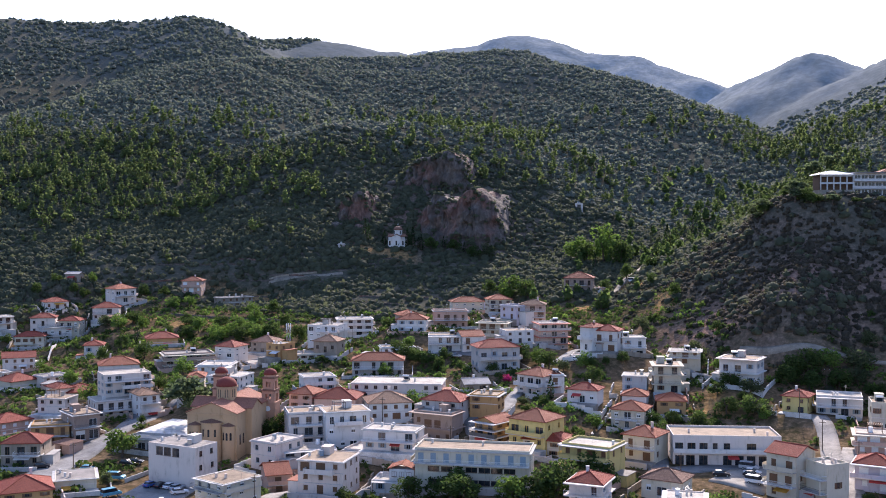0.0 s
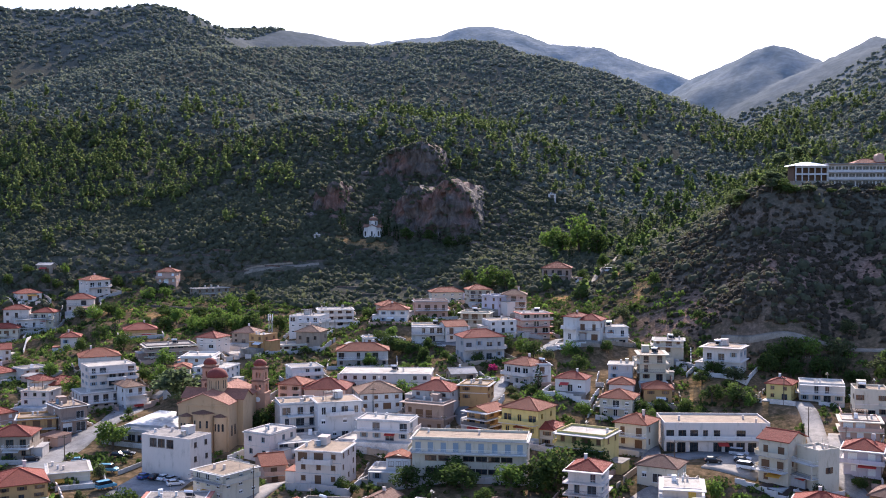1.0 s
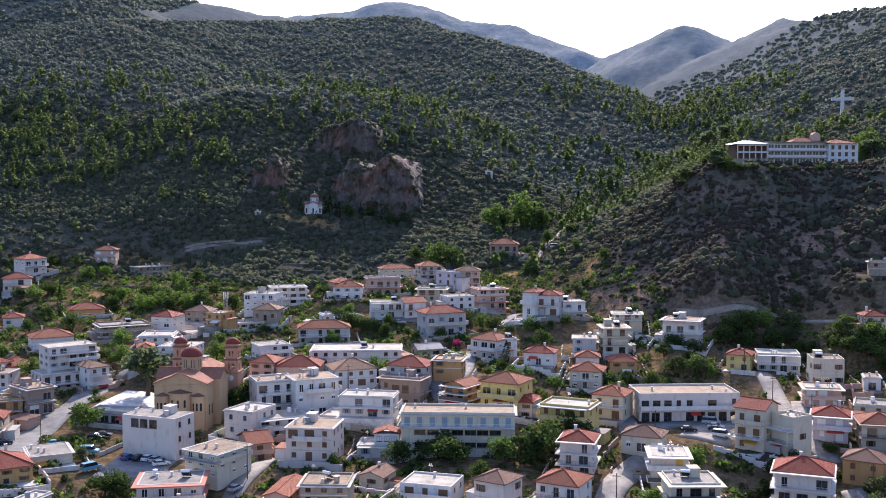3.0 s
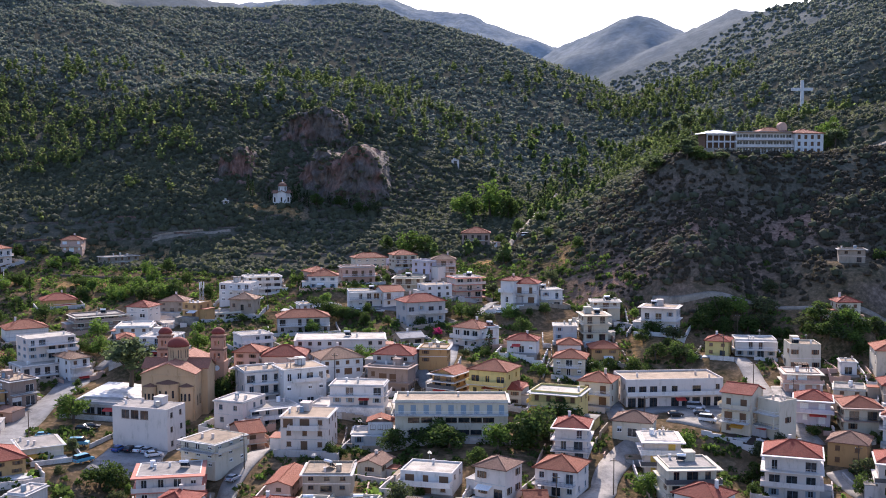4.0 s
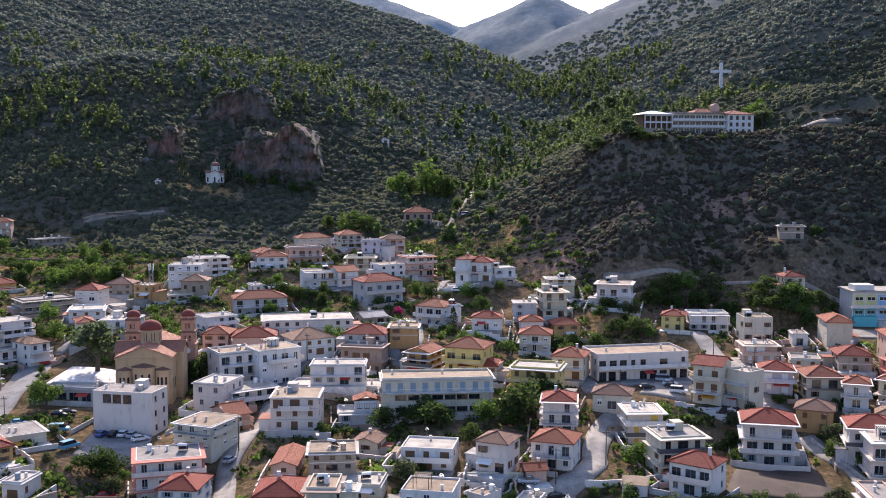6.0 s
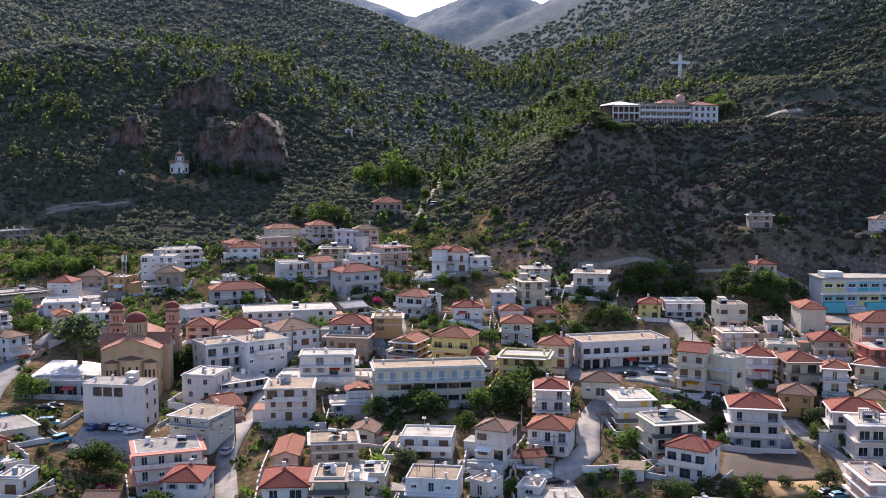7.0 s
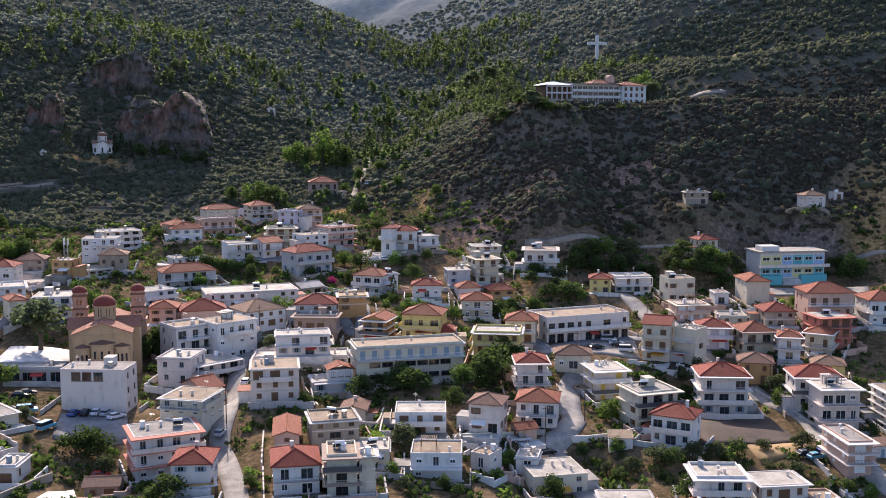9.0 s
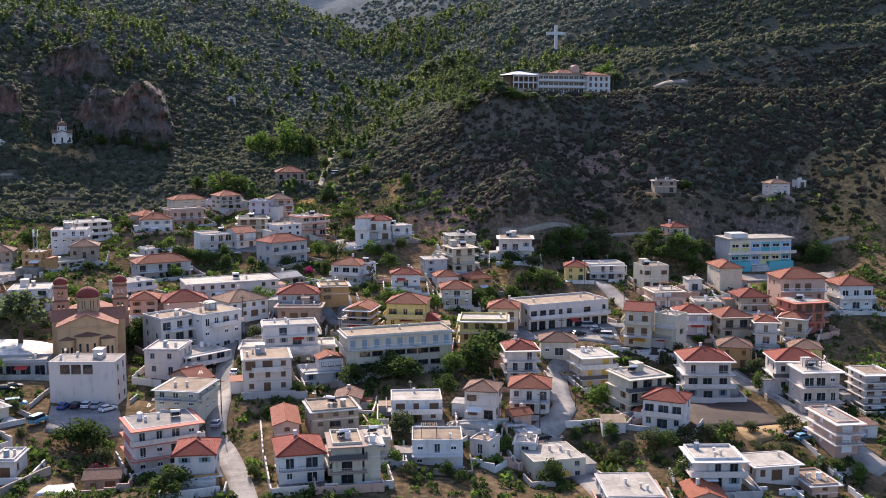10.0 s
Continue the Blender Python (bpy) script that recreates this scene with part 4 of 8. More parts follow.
# ---------------------------------------------------------------- plants: meshes
def leaf_material(name, dark, light, thin=0.45, relief=0.0):
    m, n, l, b = shader(name, 0.85, 0.0, 0.08)
    if relief:
        bumped(n, l, b, noise_node(n, l, 1.1, 4, 0.7), 1.0, relief)
    geo = n.new("ShaderNodeNewGeometry")
    col = ramp(n, l, geo.outputs["Random Per Island"], [(0.0, dark), (1.0, light)])
    patch = noise_node(n, l, 0.05, 3)
    col = mixed(n, l, 0.4, col, ramp(n, l, patch, [(0.35, dark), (0.7, light)]))
    info = varied(n, l, col, 0.18)
    l.new(info, b.inputs["Base Color"])
    tr = n.new("ShaderNodeBsdfTranslucent")
    l.new(mixed(n, l, 1.0, info, (1.4, 1.45, 1.1) if not relief else (1.1, 1.15, 0.9), "MULTIPLY"), tr.inputs["Color"])
    mx = n.new("ShaderNodeMixShader")
    mx.inputs["Fac"].default_value = thin
    l.new(b.outputs["BSDF"], mx.inputs[1])
    l.new(tr.outputs["BSDF"], mx.inputs[2])
    l.new(mx.outputs["Shader"], n["Material Output"].inputs["Surface"])
    return m


LEAF = {
    "broad": leaf_material("broadleaf_foliage", (0.03, 0.052, 0.016), (0.085, 0.12, 0.036)),
    "bright": leaf_material("bright_young_foliage", (0.06, 0.105, 0.024), (0.145, 0.21, 0.05)),
    "olive": leaf_material("olive_foliage", (0.035, 0.05, 0.025), (0.11, 0.125, 0.065)),
    "pine": leaf_material("pine_needles", (0.042, 0.06, 0.036), (0.115, 0.14, 0.08), 0.62),
    "cypress": leaf_material("cypress_foliage", (0.010, 0.022, 0.010), (0.035, 0.055, 0.022)),
    "flower": leaf_material("bougainvillea_bracts", (0.30, 0.02, 0.12), (0.55, 0.06, 0.25)),
    # paler and greyer than the scrub: distance haze mixed into the leaf colours
    "upper": leaf_material("haze_paled_maquis", (0.135, 0.15, 0.118), (0.19, 0.205, 0.165), 0.42, 0.5),
    "scrub": leaf_material("hillside_scrub", (0.066, 0.074, 0.048), (0.115, 0.122, 0.076), 0.42, 0.4),
    "thorn": leaf_material("thorn_scrub", (0.048, 0.042, 0.031), (0.092, 0.078, 0.056), 0.35, 0.4),
    "wood": leaf_material("pinewood_crowns", (0.080, 0.108, 0.040), (0.16, 0.195, 0.075), 0.6, 0.3),
    "leafy": leaf_material("mixed_valley_crowns", (0.065, 0.10, 0.034), (0.14, 0.19, 0.062), 0.6, 0.3),
}


def leaf_quads(centres, sizes, seed):
    """Loose leaf cards: random small quads about the given points, as vertex and face arrays."""
    rng = np.random.default_rng(seed)
    n = len(centres)
    a = rng.normal(size=(n, 3))
    a /= np.linalg.norm(a, axis=1)[:, None]
    b = np.cross(a, rng.normal(size=(n, 3)))
    b /= np.linalg.norm(b, axis=1)[:, None]
    s = np.asarray(sizes)[:, None] * 0.5
    k = rng.uniform(0.55, 1.0, (n, 1))
    v = np.stack([centres - a * s, centres + b * s * k, centres + a * s * rng.uniform(0.7, 1.2, (n, 1)), centres - b * s * k], 1).reshape(-1, 3)
    f = np.arange(4 * n).reshape(-1, 4)
    return v, f


def clump_solids(centres, radii, squash, seed, sides=6):
    """Uneven leafy lumps, closed but for the foot: two jittered rings and a crest, as vertex and triangle arrays."""
    rng = np.random.default_rng(seed)
    n = len(centres)
    turn = rng.uniform(0, math.tau, (n, 1))
    rings = []
    for zz, rr in ((-0.35, 0.86), (0.42, 0.88)):
        a = turn + (np.arange(sides) + (0.5 if zz > 0 else 0)) * math.tau / sides + rng.normal(0, 0.16, (n, sides))
        k = rr * rng.uniform(0.72, 1.25, (n, sides))
        rings.append(np.stack([k * np.cos(a), k * np.sin(a), squash * (zz + rng.uniform(-0.2, 0.2, (n, sides)))], -1))
    top = np.stack([rng.uniform(-0.25, 0.25, n), rng.uniform(-0.25, 0.25, n), squash * rng.uniform(0.8, 1.1, n)], -1)[:, None, :]
    unit = np.concatenate(rings + [top], 1)
    v = centres[:, None, :] + unit * np.asarray(radii)[:, None, None]
    i = np.arange(sides)
    j = (i + 1) % sides
    tri = np.concatenate([np.stack([i, j, sides + i], 1), np.stack([j, sides + j, sides + i], 1), np.stack([sides + i, sides + j, np.full(sides, 2 * sides)], 1)])
    f = (np.arange(n) * (2 * sides + 1))[:, None, None] + tri[None]
    return v.reshape(-1, 3), f.reshape(-1, 3)


def fringe(centres, radii, count, seed):
    """Loose leaf sprays about the upper half of the lumps, each as two triangles."""
    rng = np.random.default_rng(seed)
    n = len(centres)
    d = rng.normal(size=(n, count, 3))
    d /= np.linalg.norm(d, axis=2)[..., None]
    d[..., 2] = np.abs(d[..., 2])
    r = np.asarray(radii)[:, None]
    c = centres[:, None, :] + d * (r * rng.uniform(0.8, 1.1, (n, count)))[..., None]
    v, f = leaf_quads(c.reshape(-1, 3), (r * rng.uniform(0.5, 0.95, (n, count))).ravel(), seed)
    return v, np.concatenate([f[:, [0, 1, 2]], f[:, [0, 2, 3]]])


def clump_object(name, v, f, mat, label, category, stems=None):
    """One mesh of many leafy lumps, with bare stems as its second material where there are any."""
    n = len(f)
    if stems:
        f = np.concatenate([f, np.asarray(stems[1]) + len(v)])
        v = np.concatenate([v, np.asarray(stems[0])])
    me = bpy.data.meshes.new(name)
    me.vertices.add(len(v))
    me.vertices.foreach_set("co", np.ascontiguousarray(v, dtype=np.float32).ravel())
    me.loops.add(3 * len(f))
    me.loops.foreach_set("vertex_index", np.ascontiguousarray(f, dtype=np.int32).ravel())
    me.polygons.add(len(f))
    me.polygons.foreach_set("loop_start", np.arange(0, 3 * len(f), 3, dtype=np.int32))
    me.materials.append(mat)
    if stems:
        me.materials.append(BARK)
        me.polygons.foreach_set("material_index", np.r_[np.zeros(n, np.int32), np.ones(len(f) - n, np.int32)].astype(np.int32))
    me.polygons.foreach_set("use_smooth", np.ones(len(f), bool))
    me.update()
    me.validate()
    return tagged(new(name, me), label, category, kind="stuff")


def mesh_from(name, v, f, mat):
    me = bpy.data.meshes.new(name)
    me.from_pydata(np.asarray(v).tolist(), [], np.asarray(f).tolist())
    me.materials.append(mat)
    return me


def crown_points(rng, kind, n):
    """Leaf places for a tree of unit height, foot at the origin."""
    out = []
    if kind == "cypress":
        z = rng.uniform(0.06, 1, n)
        r = 0.11 * np.sin(np.pi * np.clip(z, 0.05, 0.97) ** 0.7) * rng.uniform(0.6, 1.05, n)
        a = rng.uniform(0, math.tau, n)
        return np.stack([r * np.cos(a), r * np.sin(a), z], 1)
    lumps = []
    if kind == "pine":
        for k in range(15):
            z = rng.uniform(0.34, 0.95)
            r = rng.uniform(0.05, 0.42) * (1.15 - z) * 1.5
            a = rng.uniform(0, math.tau)
            lumps.append((r * math.cos(a), r * math.sin(a), z, rng.uniform(0.12, 0.2)))
    else:
        for k in range(16):
            a, u = rng.uniform(0, math.tau), rng.uniform(0, 1)
            r = 0.32 * math.sqrt(u)
            z = rng.uniform(0.26, 0.86 - 0.3 * u)
            lumps.append((r * math.cos(a), r * math.sin(a), z, rng.uniform(0.13, 0.22)))
    lumps = np.array(lumps)
    pick = rng.integers(0, len(lumps), n)
    d = rng.normal(size=(n, 3))
    d /= np.linalg.norm(d, axis=1)[:, None]
    d *= rng.uniform(0.55, 1.08, (n, 1))
    if kind == "pine":
        d[:, 2] *= 0.5
    return lumps[pick, :3] + d * lumps[pick, 3:4]


TREE_MESHES = {}
STREETS = []


def tree_meshes(kind, variant):
    key = (kind, variant)
    if key not in TREE_MESHES:
        shape = {"broad": "broad", "bright": "broad", "olive": "broad", "flower": "broad", "pine": "pine", "cypress": "cypress"}[kind]
        rng = np.random.default_rng(100 * variant + len(kind))
        n = {"broad": 1200, "pine": 1200, "cypress": 300}[shape]
        c = crown_points(rng, shape, n)
        v, f = leaf_quads(c, rng.uniform(0.045, 0.095, n) if shape != "cypress" else rng.uniform(0.035, 0.07, n), 7 + variant)
        crown = mesh_from("crown", v, f, LEAF[kind])
        bm = bmesh.new()
        lean = Vector((rng.uniform(-0.05, 0.05), rng.uniform(-0.05, 0.05), 0.45))
        tube(bm, (0, 0, -0.05), lean, 0.035, 0.022, 8)
        for k in range(5 if shape != "cypress" else 1):
            a = rng.uniform(0, math.tau)
            r = rng.uniform(0.12, 0.26) if shape != "cypress" else 0.0
            tube(bm, lean * rng.uniform(0.6, 1.0), (r * math.cos(a), r * math.sin(a), rng.uniform(0.6, 0.82)), 0.016, 0.006, 6)
        TREE_MESHES[key] = (mesh_of("trunk", bm, BARK), crown)
    return TREE_MESHES[key]


TREE_LABELS = {"broad": "leafy dark-green broadleaf tree among the houses", "bright": "bright light-green leafy tree in full leaf", "olive": "grey-green olive tree in a dry garden", "pine": "tall spreading pine with open dark crown",
               "cypress": "slender dark-green column cypress", "flower": "magenta bougainvillea in full bloom on a wall"}


def tree(x, y, tall, kind="broad", wide=1.0):
    variant = int(abs(x * 3 + y)) % 4
    if tall < 6 and kind != "flower":
        tall, wide = tall * 1.25, wide * 1.05
    trunk, crown = tree_meshes(kind, variant)
    t = thing("tree" if kind != "flower" else "bougainvillea", Matrix.Translation((x, y, ground_at(x, y) - 0.1)) @ Matrix.Rotation((x * 7 + y * 3) % math.tau, 4, "Z"), TREE_LABELS[kind].replace("among the houses", "on the slope" if y > 420 else "among the houses").replace("in a dry garden", "on the slope" if y > 420 else "in a dry garden"), "tree" if kind != "flower" else "shrub")
    t.scale = (tall * wide, tall * wide, tall)
    part("trunk", trunk, None, t)
    part("crown", crown, None, t)
    return t


def bush(x, y, size, kind="broad"):
    """A low garden shrub: the same leaf lumps, close to the ground."""
    t = thing("shrub", Matrix.Translation((x, y, ground_at(x, y) - 0.35 * size)) @ Matrix.Rotation((x * 5 + y) % math.tau, 4, "Z"), "rounded green garden shrub on dry ground", "shrub")
    t.scale = (size * 1.25, size * 1.25, size * 1.1)
    trunk, crown = tree_meshes(kind, int(abs(x + y * 2)) % 4)
    part("foliage", crown, None, t)
    return t


# ---------------------------------------------------------------- streets and yards
ASPHALT = slab_mat("worn_asphalt", (0.21, 0.205, 0.20))
CONCRETE_ROAD = slab_mat("pale_concrete_road", (0.33, 0.30, 0.265))
PAVING = slab_mat("white_stone_paving", (0.66, 0.64, 0.60))
GRAVEL = slab_mat("beige_gravel_yard", (0.30, 0.27, 0.23))
# dark earth, taken darker still for the house shade lying on the plot
PLOUGHED = slab_mat("shade_darkened_ploughed_earth", (0.058, 0.038, 0.027))
TRACK = slab_mat("pale_dirt_track", (0.27, 0.23, 0.18))
DRYGRASS = slab_mat("dry_straw_grass", (0.27, 0.175, 0.075))


def drape(name, rows, mat, label, category, lift=0.25):
    """A sheet laid over the ground, given as rows of (x, y), with a skirt down to the soil."""
    r, c = len(rows), len(rows[0])
    p = np.array(rows).reshape(-1, 2)
    z = height(p[:, 0], p[:, 1]) + lift
    v = np.column_stack([p, z]).tolist()
    f = [(i * c + j, i * c + j + 1, (i + 1) * c + j + 1, (i + 1) * c + j) for i in range(r - 1) for j in range(c - 1)]
    edge = [j for j in range(c)] + [i * c + c - 1 for i in range(1, r)] + [(r - 1) * c + j for j in range(c - 2, -1, -1)] + [i * c for i in range(r - 2, 0, -1)]
    low = {}
    for e in edge:
        low[e] = len(v)
        v.append((v[e][0], v[e][1], v[e][2] - lift - 0.8))
    for a, b in zip(edge, edge[1:] + edge[:1]):
        f.append((b, a, low[a], low[b]))
    me = mesh_from(name, v, f, mat)
    me.polygons.foreach_set("use_smooth", np.ones(len(me.polygons), bool))
    return tagged(new(name, me), label, category, kind="structure")


def smooth_line(points, step=2.0):
    pts = [Vector((*p, 0)) for p in points]
    out = []
    for i in range(len(pts) - 1):
        a, b, c, d = pts[max(0, i - 1)], pts[i], pts[i + 1], pts[min(len(pts) - 1, i + 2)]
        n = max(2, int((c - b).length / step))
        for k in range(n):
            t = k / n
            out.append(0.5 * ((2 * b) + (c - a) * t + (2 * a - 5 * b + 4 * c - d) * t * t + (3 * b - a - 3 * c + d) * t**3))
    return out + [pts[-1]]


def street(points, width, mat, label, lift=0.32):
    line = smooth_line(points)
    STREETS.extend((p.x, p.y, width / 2) for p in line)
    rows = []
    for i, p in enumerate(line):
        d = line[min(i + 1, len(line) - 1)] - line[max(i - 1, 0)]
        n = Vector((-d.y, d.x, 0)).normalized()
        rows.append([(p.x + n.x * width * s, p.y + n.y * width * s) for s in (-0.5, -0.17, 0.17, 0.5)])
    return drape("road", rows, mat, label, "road", lift)


def yard(corners, mat, label, name="pavement", lift=0.3):
    a, b, c, d = (Vector(p) for p in corners)
    n = max(3, int(max((b - a).length, (c - d).length) / 2.5))
    m = max(3, int(max((d - a).length, (c - b).length) / 2.5))
    rows = []
    for i in range(m + 1):
        p, q = a.lerp(d, i / m), b.lerp(c, i / m)
        rows.append([tuple(p.lerp(q, j / n)) for j in range(n + 1)])
    if name == "pavement":
        STREETS.extend((p[0], p[1], 1.3) for row in rows for p in row)
    return drape(name, rows, mat, label, name, lift)


def low_wall(points, tall, mat, label, thick=0.35):
    line = smooth_line(points, 3.0)
    bm = bmesh.new()
    last = None
    for i, p in enumerate(line):
        d = line[min(i + 1, len(line) - 1)] - line[max(i - 1, 0)]
        n = Vector((-d.y, d.x, 0)).normalized() * thick / 2
        z = ground_at(p.x, p.y)
        ring = [bm.verts.new((p.x + n.x * s, p.y + n.y * s, z + h)) for s, h in ((-1, -0.8), (-1, tall), (1, tall), (1, -0.8))]
        if last:
            for k in range(3):
                bm.faces.new((last[k], last[k + 1], ring[k + 1], ring[k]))
        else:
            bm.faces.new(ring)
        last = ring
    bm.faces.new(last[::-1])
    bmesh.ops.recalc_face_normals(bm, faces=bm.faces)
    return tagged(new("garden_wall", mesh_of("garden_wall", bm, mat)), label, "wall")


# ---------------------------------------------------------------- vehicles
CAR_PAINT = {k: plain("car_paint_" + k, c, 0.25, 0.1, 0.03) for k, c in (("white", (0.75, 0.75, 0.75)), ("silver", (0.42, 0.43, 0.45)), ("black", (0.025, 0.025, 0.03)), ("blue", (0.05, 0.10, 0.28)), ("red", (0.35, 0.03, 0.03)), ("cyan", (0.12, 0.32, 0.42)))}
TYRE = plain("rubber_tyre", (0.02, 0.02, 0.02), 0.9)
HUB = plain("alloy_rim", (0.5, 0.5, 0.5), 0.35, 0.8)
LAMP_CLEAR = plain("headlight_lens", (0.7, 0.7, 0.68), 0.15)
LAMP_RED = plain("tail_light_lens", (0.4, 0.02, 0.02), 0.2)
CAR_MODELS = {}


def car_meshes(kind):
    if kind in CAR_MODELS:
        return CAR_MODELS[kind]
    L, W = (4.1, 1.72) if kind == "car" else (4.7, 1.9)
    if kind == "car":
        side = [(-2.05, 0.35), (-2.05, 0.85), (-1.75, 0.98), (-1.2, 1.02), (1.0, 0.95), (1.95, 0.75), (2.05, 0.6), (2.05, 0.35)]
        cab = [(-1.75, 0.98), (-1.45, 1.42), (0.15, 1.46), (0.95, 0.96)]
    elif kind == "van":
        side = [(-2.35, 0.4), (-2.35, 1.15), (1.4, 1.15), (2.2, 0.98), (2.35, 0.7), (2.35, 0.4)]
        cab = [(-2.35, 1.15), (-2.25, 1.95), (0.9, 1.98), (1.5, 1.15)]
    else:
        side = [(-2.35, 0.45), (-2.35, 1.0), (0.9, 1.02), (2.2, 0.9), (2.35, 0.7), (2.35, 0.45)]
        cab = [(-0.6, 1.02), (-0.5, 1.65), (0.6, 1.68), (1.25, 1.0)]

    def prism(profile, w0, w1):
        bm = bmesh.new()
        lo = [bm.verts.new((x, -(w0 if z < 1.1 else w1) / 2, z)) for x, z in profile]
        hi = [bm.verts.new((x, (w0 if z < 1.1 else w1) / 2, z)) for x, z in profile]
        bm.faces.new(lo)
        bm.faces.new(hi[::-1])
        for i in range(len(profile)):
            j = (i + 1) % len(profile)
            bm.faces.new((lo[j], lo[i], hi[i], hi[j]))
        bmesh.ops.recalc_face_normals(bm, faces=bm.faces)
        bmesh.ops.bevel(bm, geom=bm.edges[:], offset=0.06, segments=1, affect="EDGES")
        return bm

    wheel = bmesh.new()
    tube(wheel, (0, -0.1, 0), (0, 0.1, 0), 0.31, 0.31, 14)
    rim = bmesh.new()
    tube(rim, (0, -0.115, 0), (0, 0.115, 0), 0.18, 0.18, 10)
    roof_low = cab[1][1] - 0.08
    CAR_MODELS[kind] = (mesh_of("body", prism(side, W, W)), mesh_of("cabin_glass", prism(cab, W - 0.1, W - 0.34), GLASS),
                        mesh_of("roof_panel", prism([(cab[1][0] + 0.02, roof_low), (cab[1][0] + 0.06, cab[1][1] + 0.03), (cab[2][0] - 0.05, cab[2][1] + 0.03), (cab[2][0] + 0.05, roof_low)], W - 0.3, W - 0.3)),
                        mesh_of("tyre", wheel, TYRE), mesh_of("rim", rim, HUB), L, W)
    return CAR_MODELS[kind]


def car(x, y, rot, paint="white", kind="car"):
    body, cabin, roof, tyre, rim, L, W = car_meshes(kind)
    words = {"car": "parked hatchback", "van": "parked panel van", "pickup": "parked pickup truck"}[kind]
    t = thing("car" if kind == "car" else kind, pose(x, y, ground_at(x, y) + 0.24, 0, 0, rot), f"{paint} {words} with dark windows", "car" if kind == "car" else kind)
    for name, me in (("body", body), ("roof_panel", roof)):
        me = me.copy()
        me.materials.clear()
        me.materials.append(CAR_PAINT[paint])
        part(name, me, None, t)
    part("cabin_glass", cabin, None, t)
    for sx in (-1.28, 1.3):
        for sy in (-1, 1):
            w = part("wheel", tyre, None, t)
            w.location = (sx, sy * (W / 2 - 0.08), 0.31)
            part("rim", rim, None, w)
    for sy in (-0.6, 0.6):
        part("headlight", boxes((L / 2 - 0.06, L / 2 + 0.02, sy - 0.17, sy + 0.17, 0.62, 0.74)), LAMP_CLEAR, t)
        part("tail_light", boxes((-L / 2 - 0.02, -L / 2 + 0.06, sy - 0.14, sy + 0.14, 0.68, 0.86)), LAMP_RED, t)
    return t


def utility_pole(x, y, tall=8.5):
    z = ground_at(x, y) - 0.3
    t = thing("utility_pole", Matrix.Translation((x, y, z)), "weathered wooden utility pole with crossarm", "pole", "utility poles along the streets")
    bm = bmesh.new()
    tube(bm, (0, 0, 0), (0, 0, tall), 0.14, 0.09, 8)
    part("pole", bm, BARK, t)
    part("crossarm", boxes((-0.8, 0.8, -0.06, 0.06, tall - 0.7, tall - 0.56)), BARK, t)
    for s in (-0.7, 0.0, 0.7):
        bm = bmesh.new()
        tube(bm, (s, 0, tall - 0.56), (s, 0, tall - 0.36), 0.05, 0.035, 6)
        part("insulator", bm, TANK, t)
    return t

make_ground()

# ---------------------------------------------------------------- houses
house(-118.7, 386.2, 20.5, 13.9, 12.0, 7.0, 1, "f", wall="w", storeys=3, balcony=1)
house(-116.5, 407.7, 21.0, 16.0, 11.0, 7.1, 26, "f", wall="w", storeys=3)
house(-112.0, 372.6, 19.0, 10.2, 10.0, 4.0, 3, "h", tile="t", wall="s", storeys=1)
house(-145.4, 358.8, 17.6, 9.5, 10.0, 3.8, -6, "h", tile="r", wall="w", storeys=2)
house(-141.8, 380.3, 17.0, 10.8, 10.0, 3.9, 2, "h", tile="b", wall="s", storeys=2)
house(-125.3, 359.0, 18.3, 7.5, 9.0, 4.6, -16, "f", wall="o", storeys=2)
house(-119.9, 367.1, 15.1, 14.2, 12.0, 3.5, 42, "f", wall="c", storeys=2, deck="w")
house(-139.2, 337.7, 13.1, 12.3, 14.0, 4.5, 16, "f", wall="w", storeys=2, deck="w")
house(-134.9, 364.0, 12.7, 16.3, 12.0, 2.6, 44, "f", wall="w", storeys=2, deck="w")
house(-117.7, 309.0, 12.8, 12.3, 12.0, 6.1, 3, "f", wall="w", storeys=3, deck="w", style="bw")
house(-128.6, 306.9, 12.7, 5.4, 10.0, 5.6, 27, "h", tile="o", wall="c", storeys=3)
house(-90.2, 314.5, 14.7, 11.3, 10.0, 4.4, 36, "f", wall="w", storeys=2, balcony=1)
house(-84.4, 294.8, 12.9, 8.4, 10.0, 4.2, 0, "h", tile="o", wall="p", storeys=2)
house(-84.8, 353.6, 14.0, 20.0, 11.0, 5.4, 19, "h", tile="o", wall="g", storeys=2)
house(-90.9, 406.9, 23.6, 13.0, 10.0, 5.0, 13, "h", tile="o", wall="w", storeys=2)
house(-94.8, 412.0, 27.1, 9.4, 10.0, 2.6, 37, "h", tile="o", wall="p", storeys=2)
house(-87.3, 378.9, 18.3, 13.8, 9.0, 2.6, 29, "f", wall="w", storeys=1)
house(-81.4, 426.1, 23.3, 15.5, 10.0, 7.3, 23, "f", wall="p", storeys=2, balcony=1)
house(-81.7, 452.2, 28.3, 16.2, 9.0, 4.1, 27, "h", tile="o", wall="c", storeys=2)
house(-69.0, 453.7, 26.6, 9.8, 8.0, 4.9, -7, "f", wall="l", storeys=2)
house(-64.7, 441.1, 29.4, 10.9, 9.0, 5.2, 28, "h", tile="o", wall="c", storeys=3)
house(-50.0, 410.0, 29.6, 9.2, 8.0, 4.9, -28, "f", wall="l", storeys=2)
house(-43.3, 414.1, 27.9, 10.4, 9.0, 7.0, 9, "h", tile="t", wall="p", storeys=3)
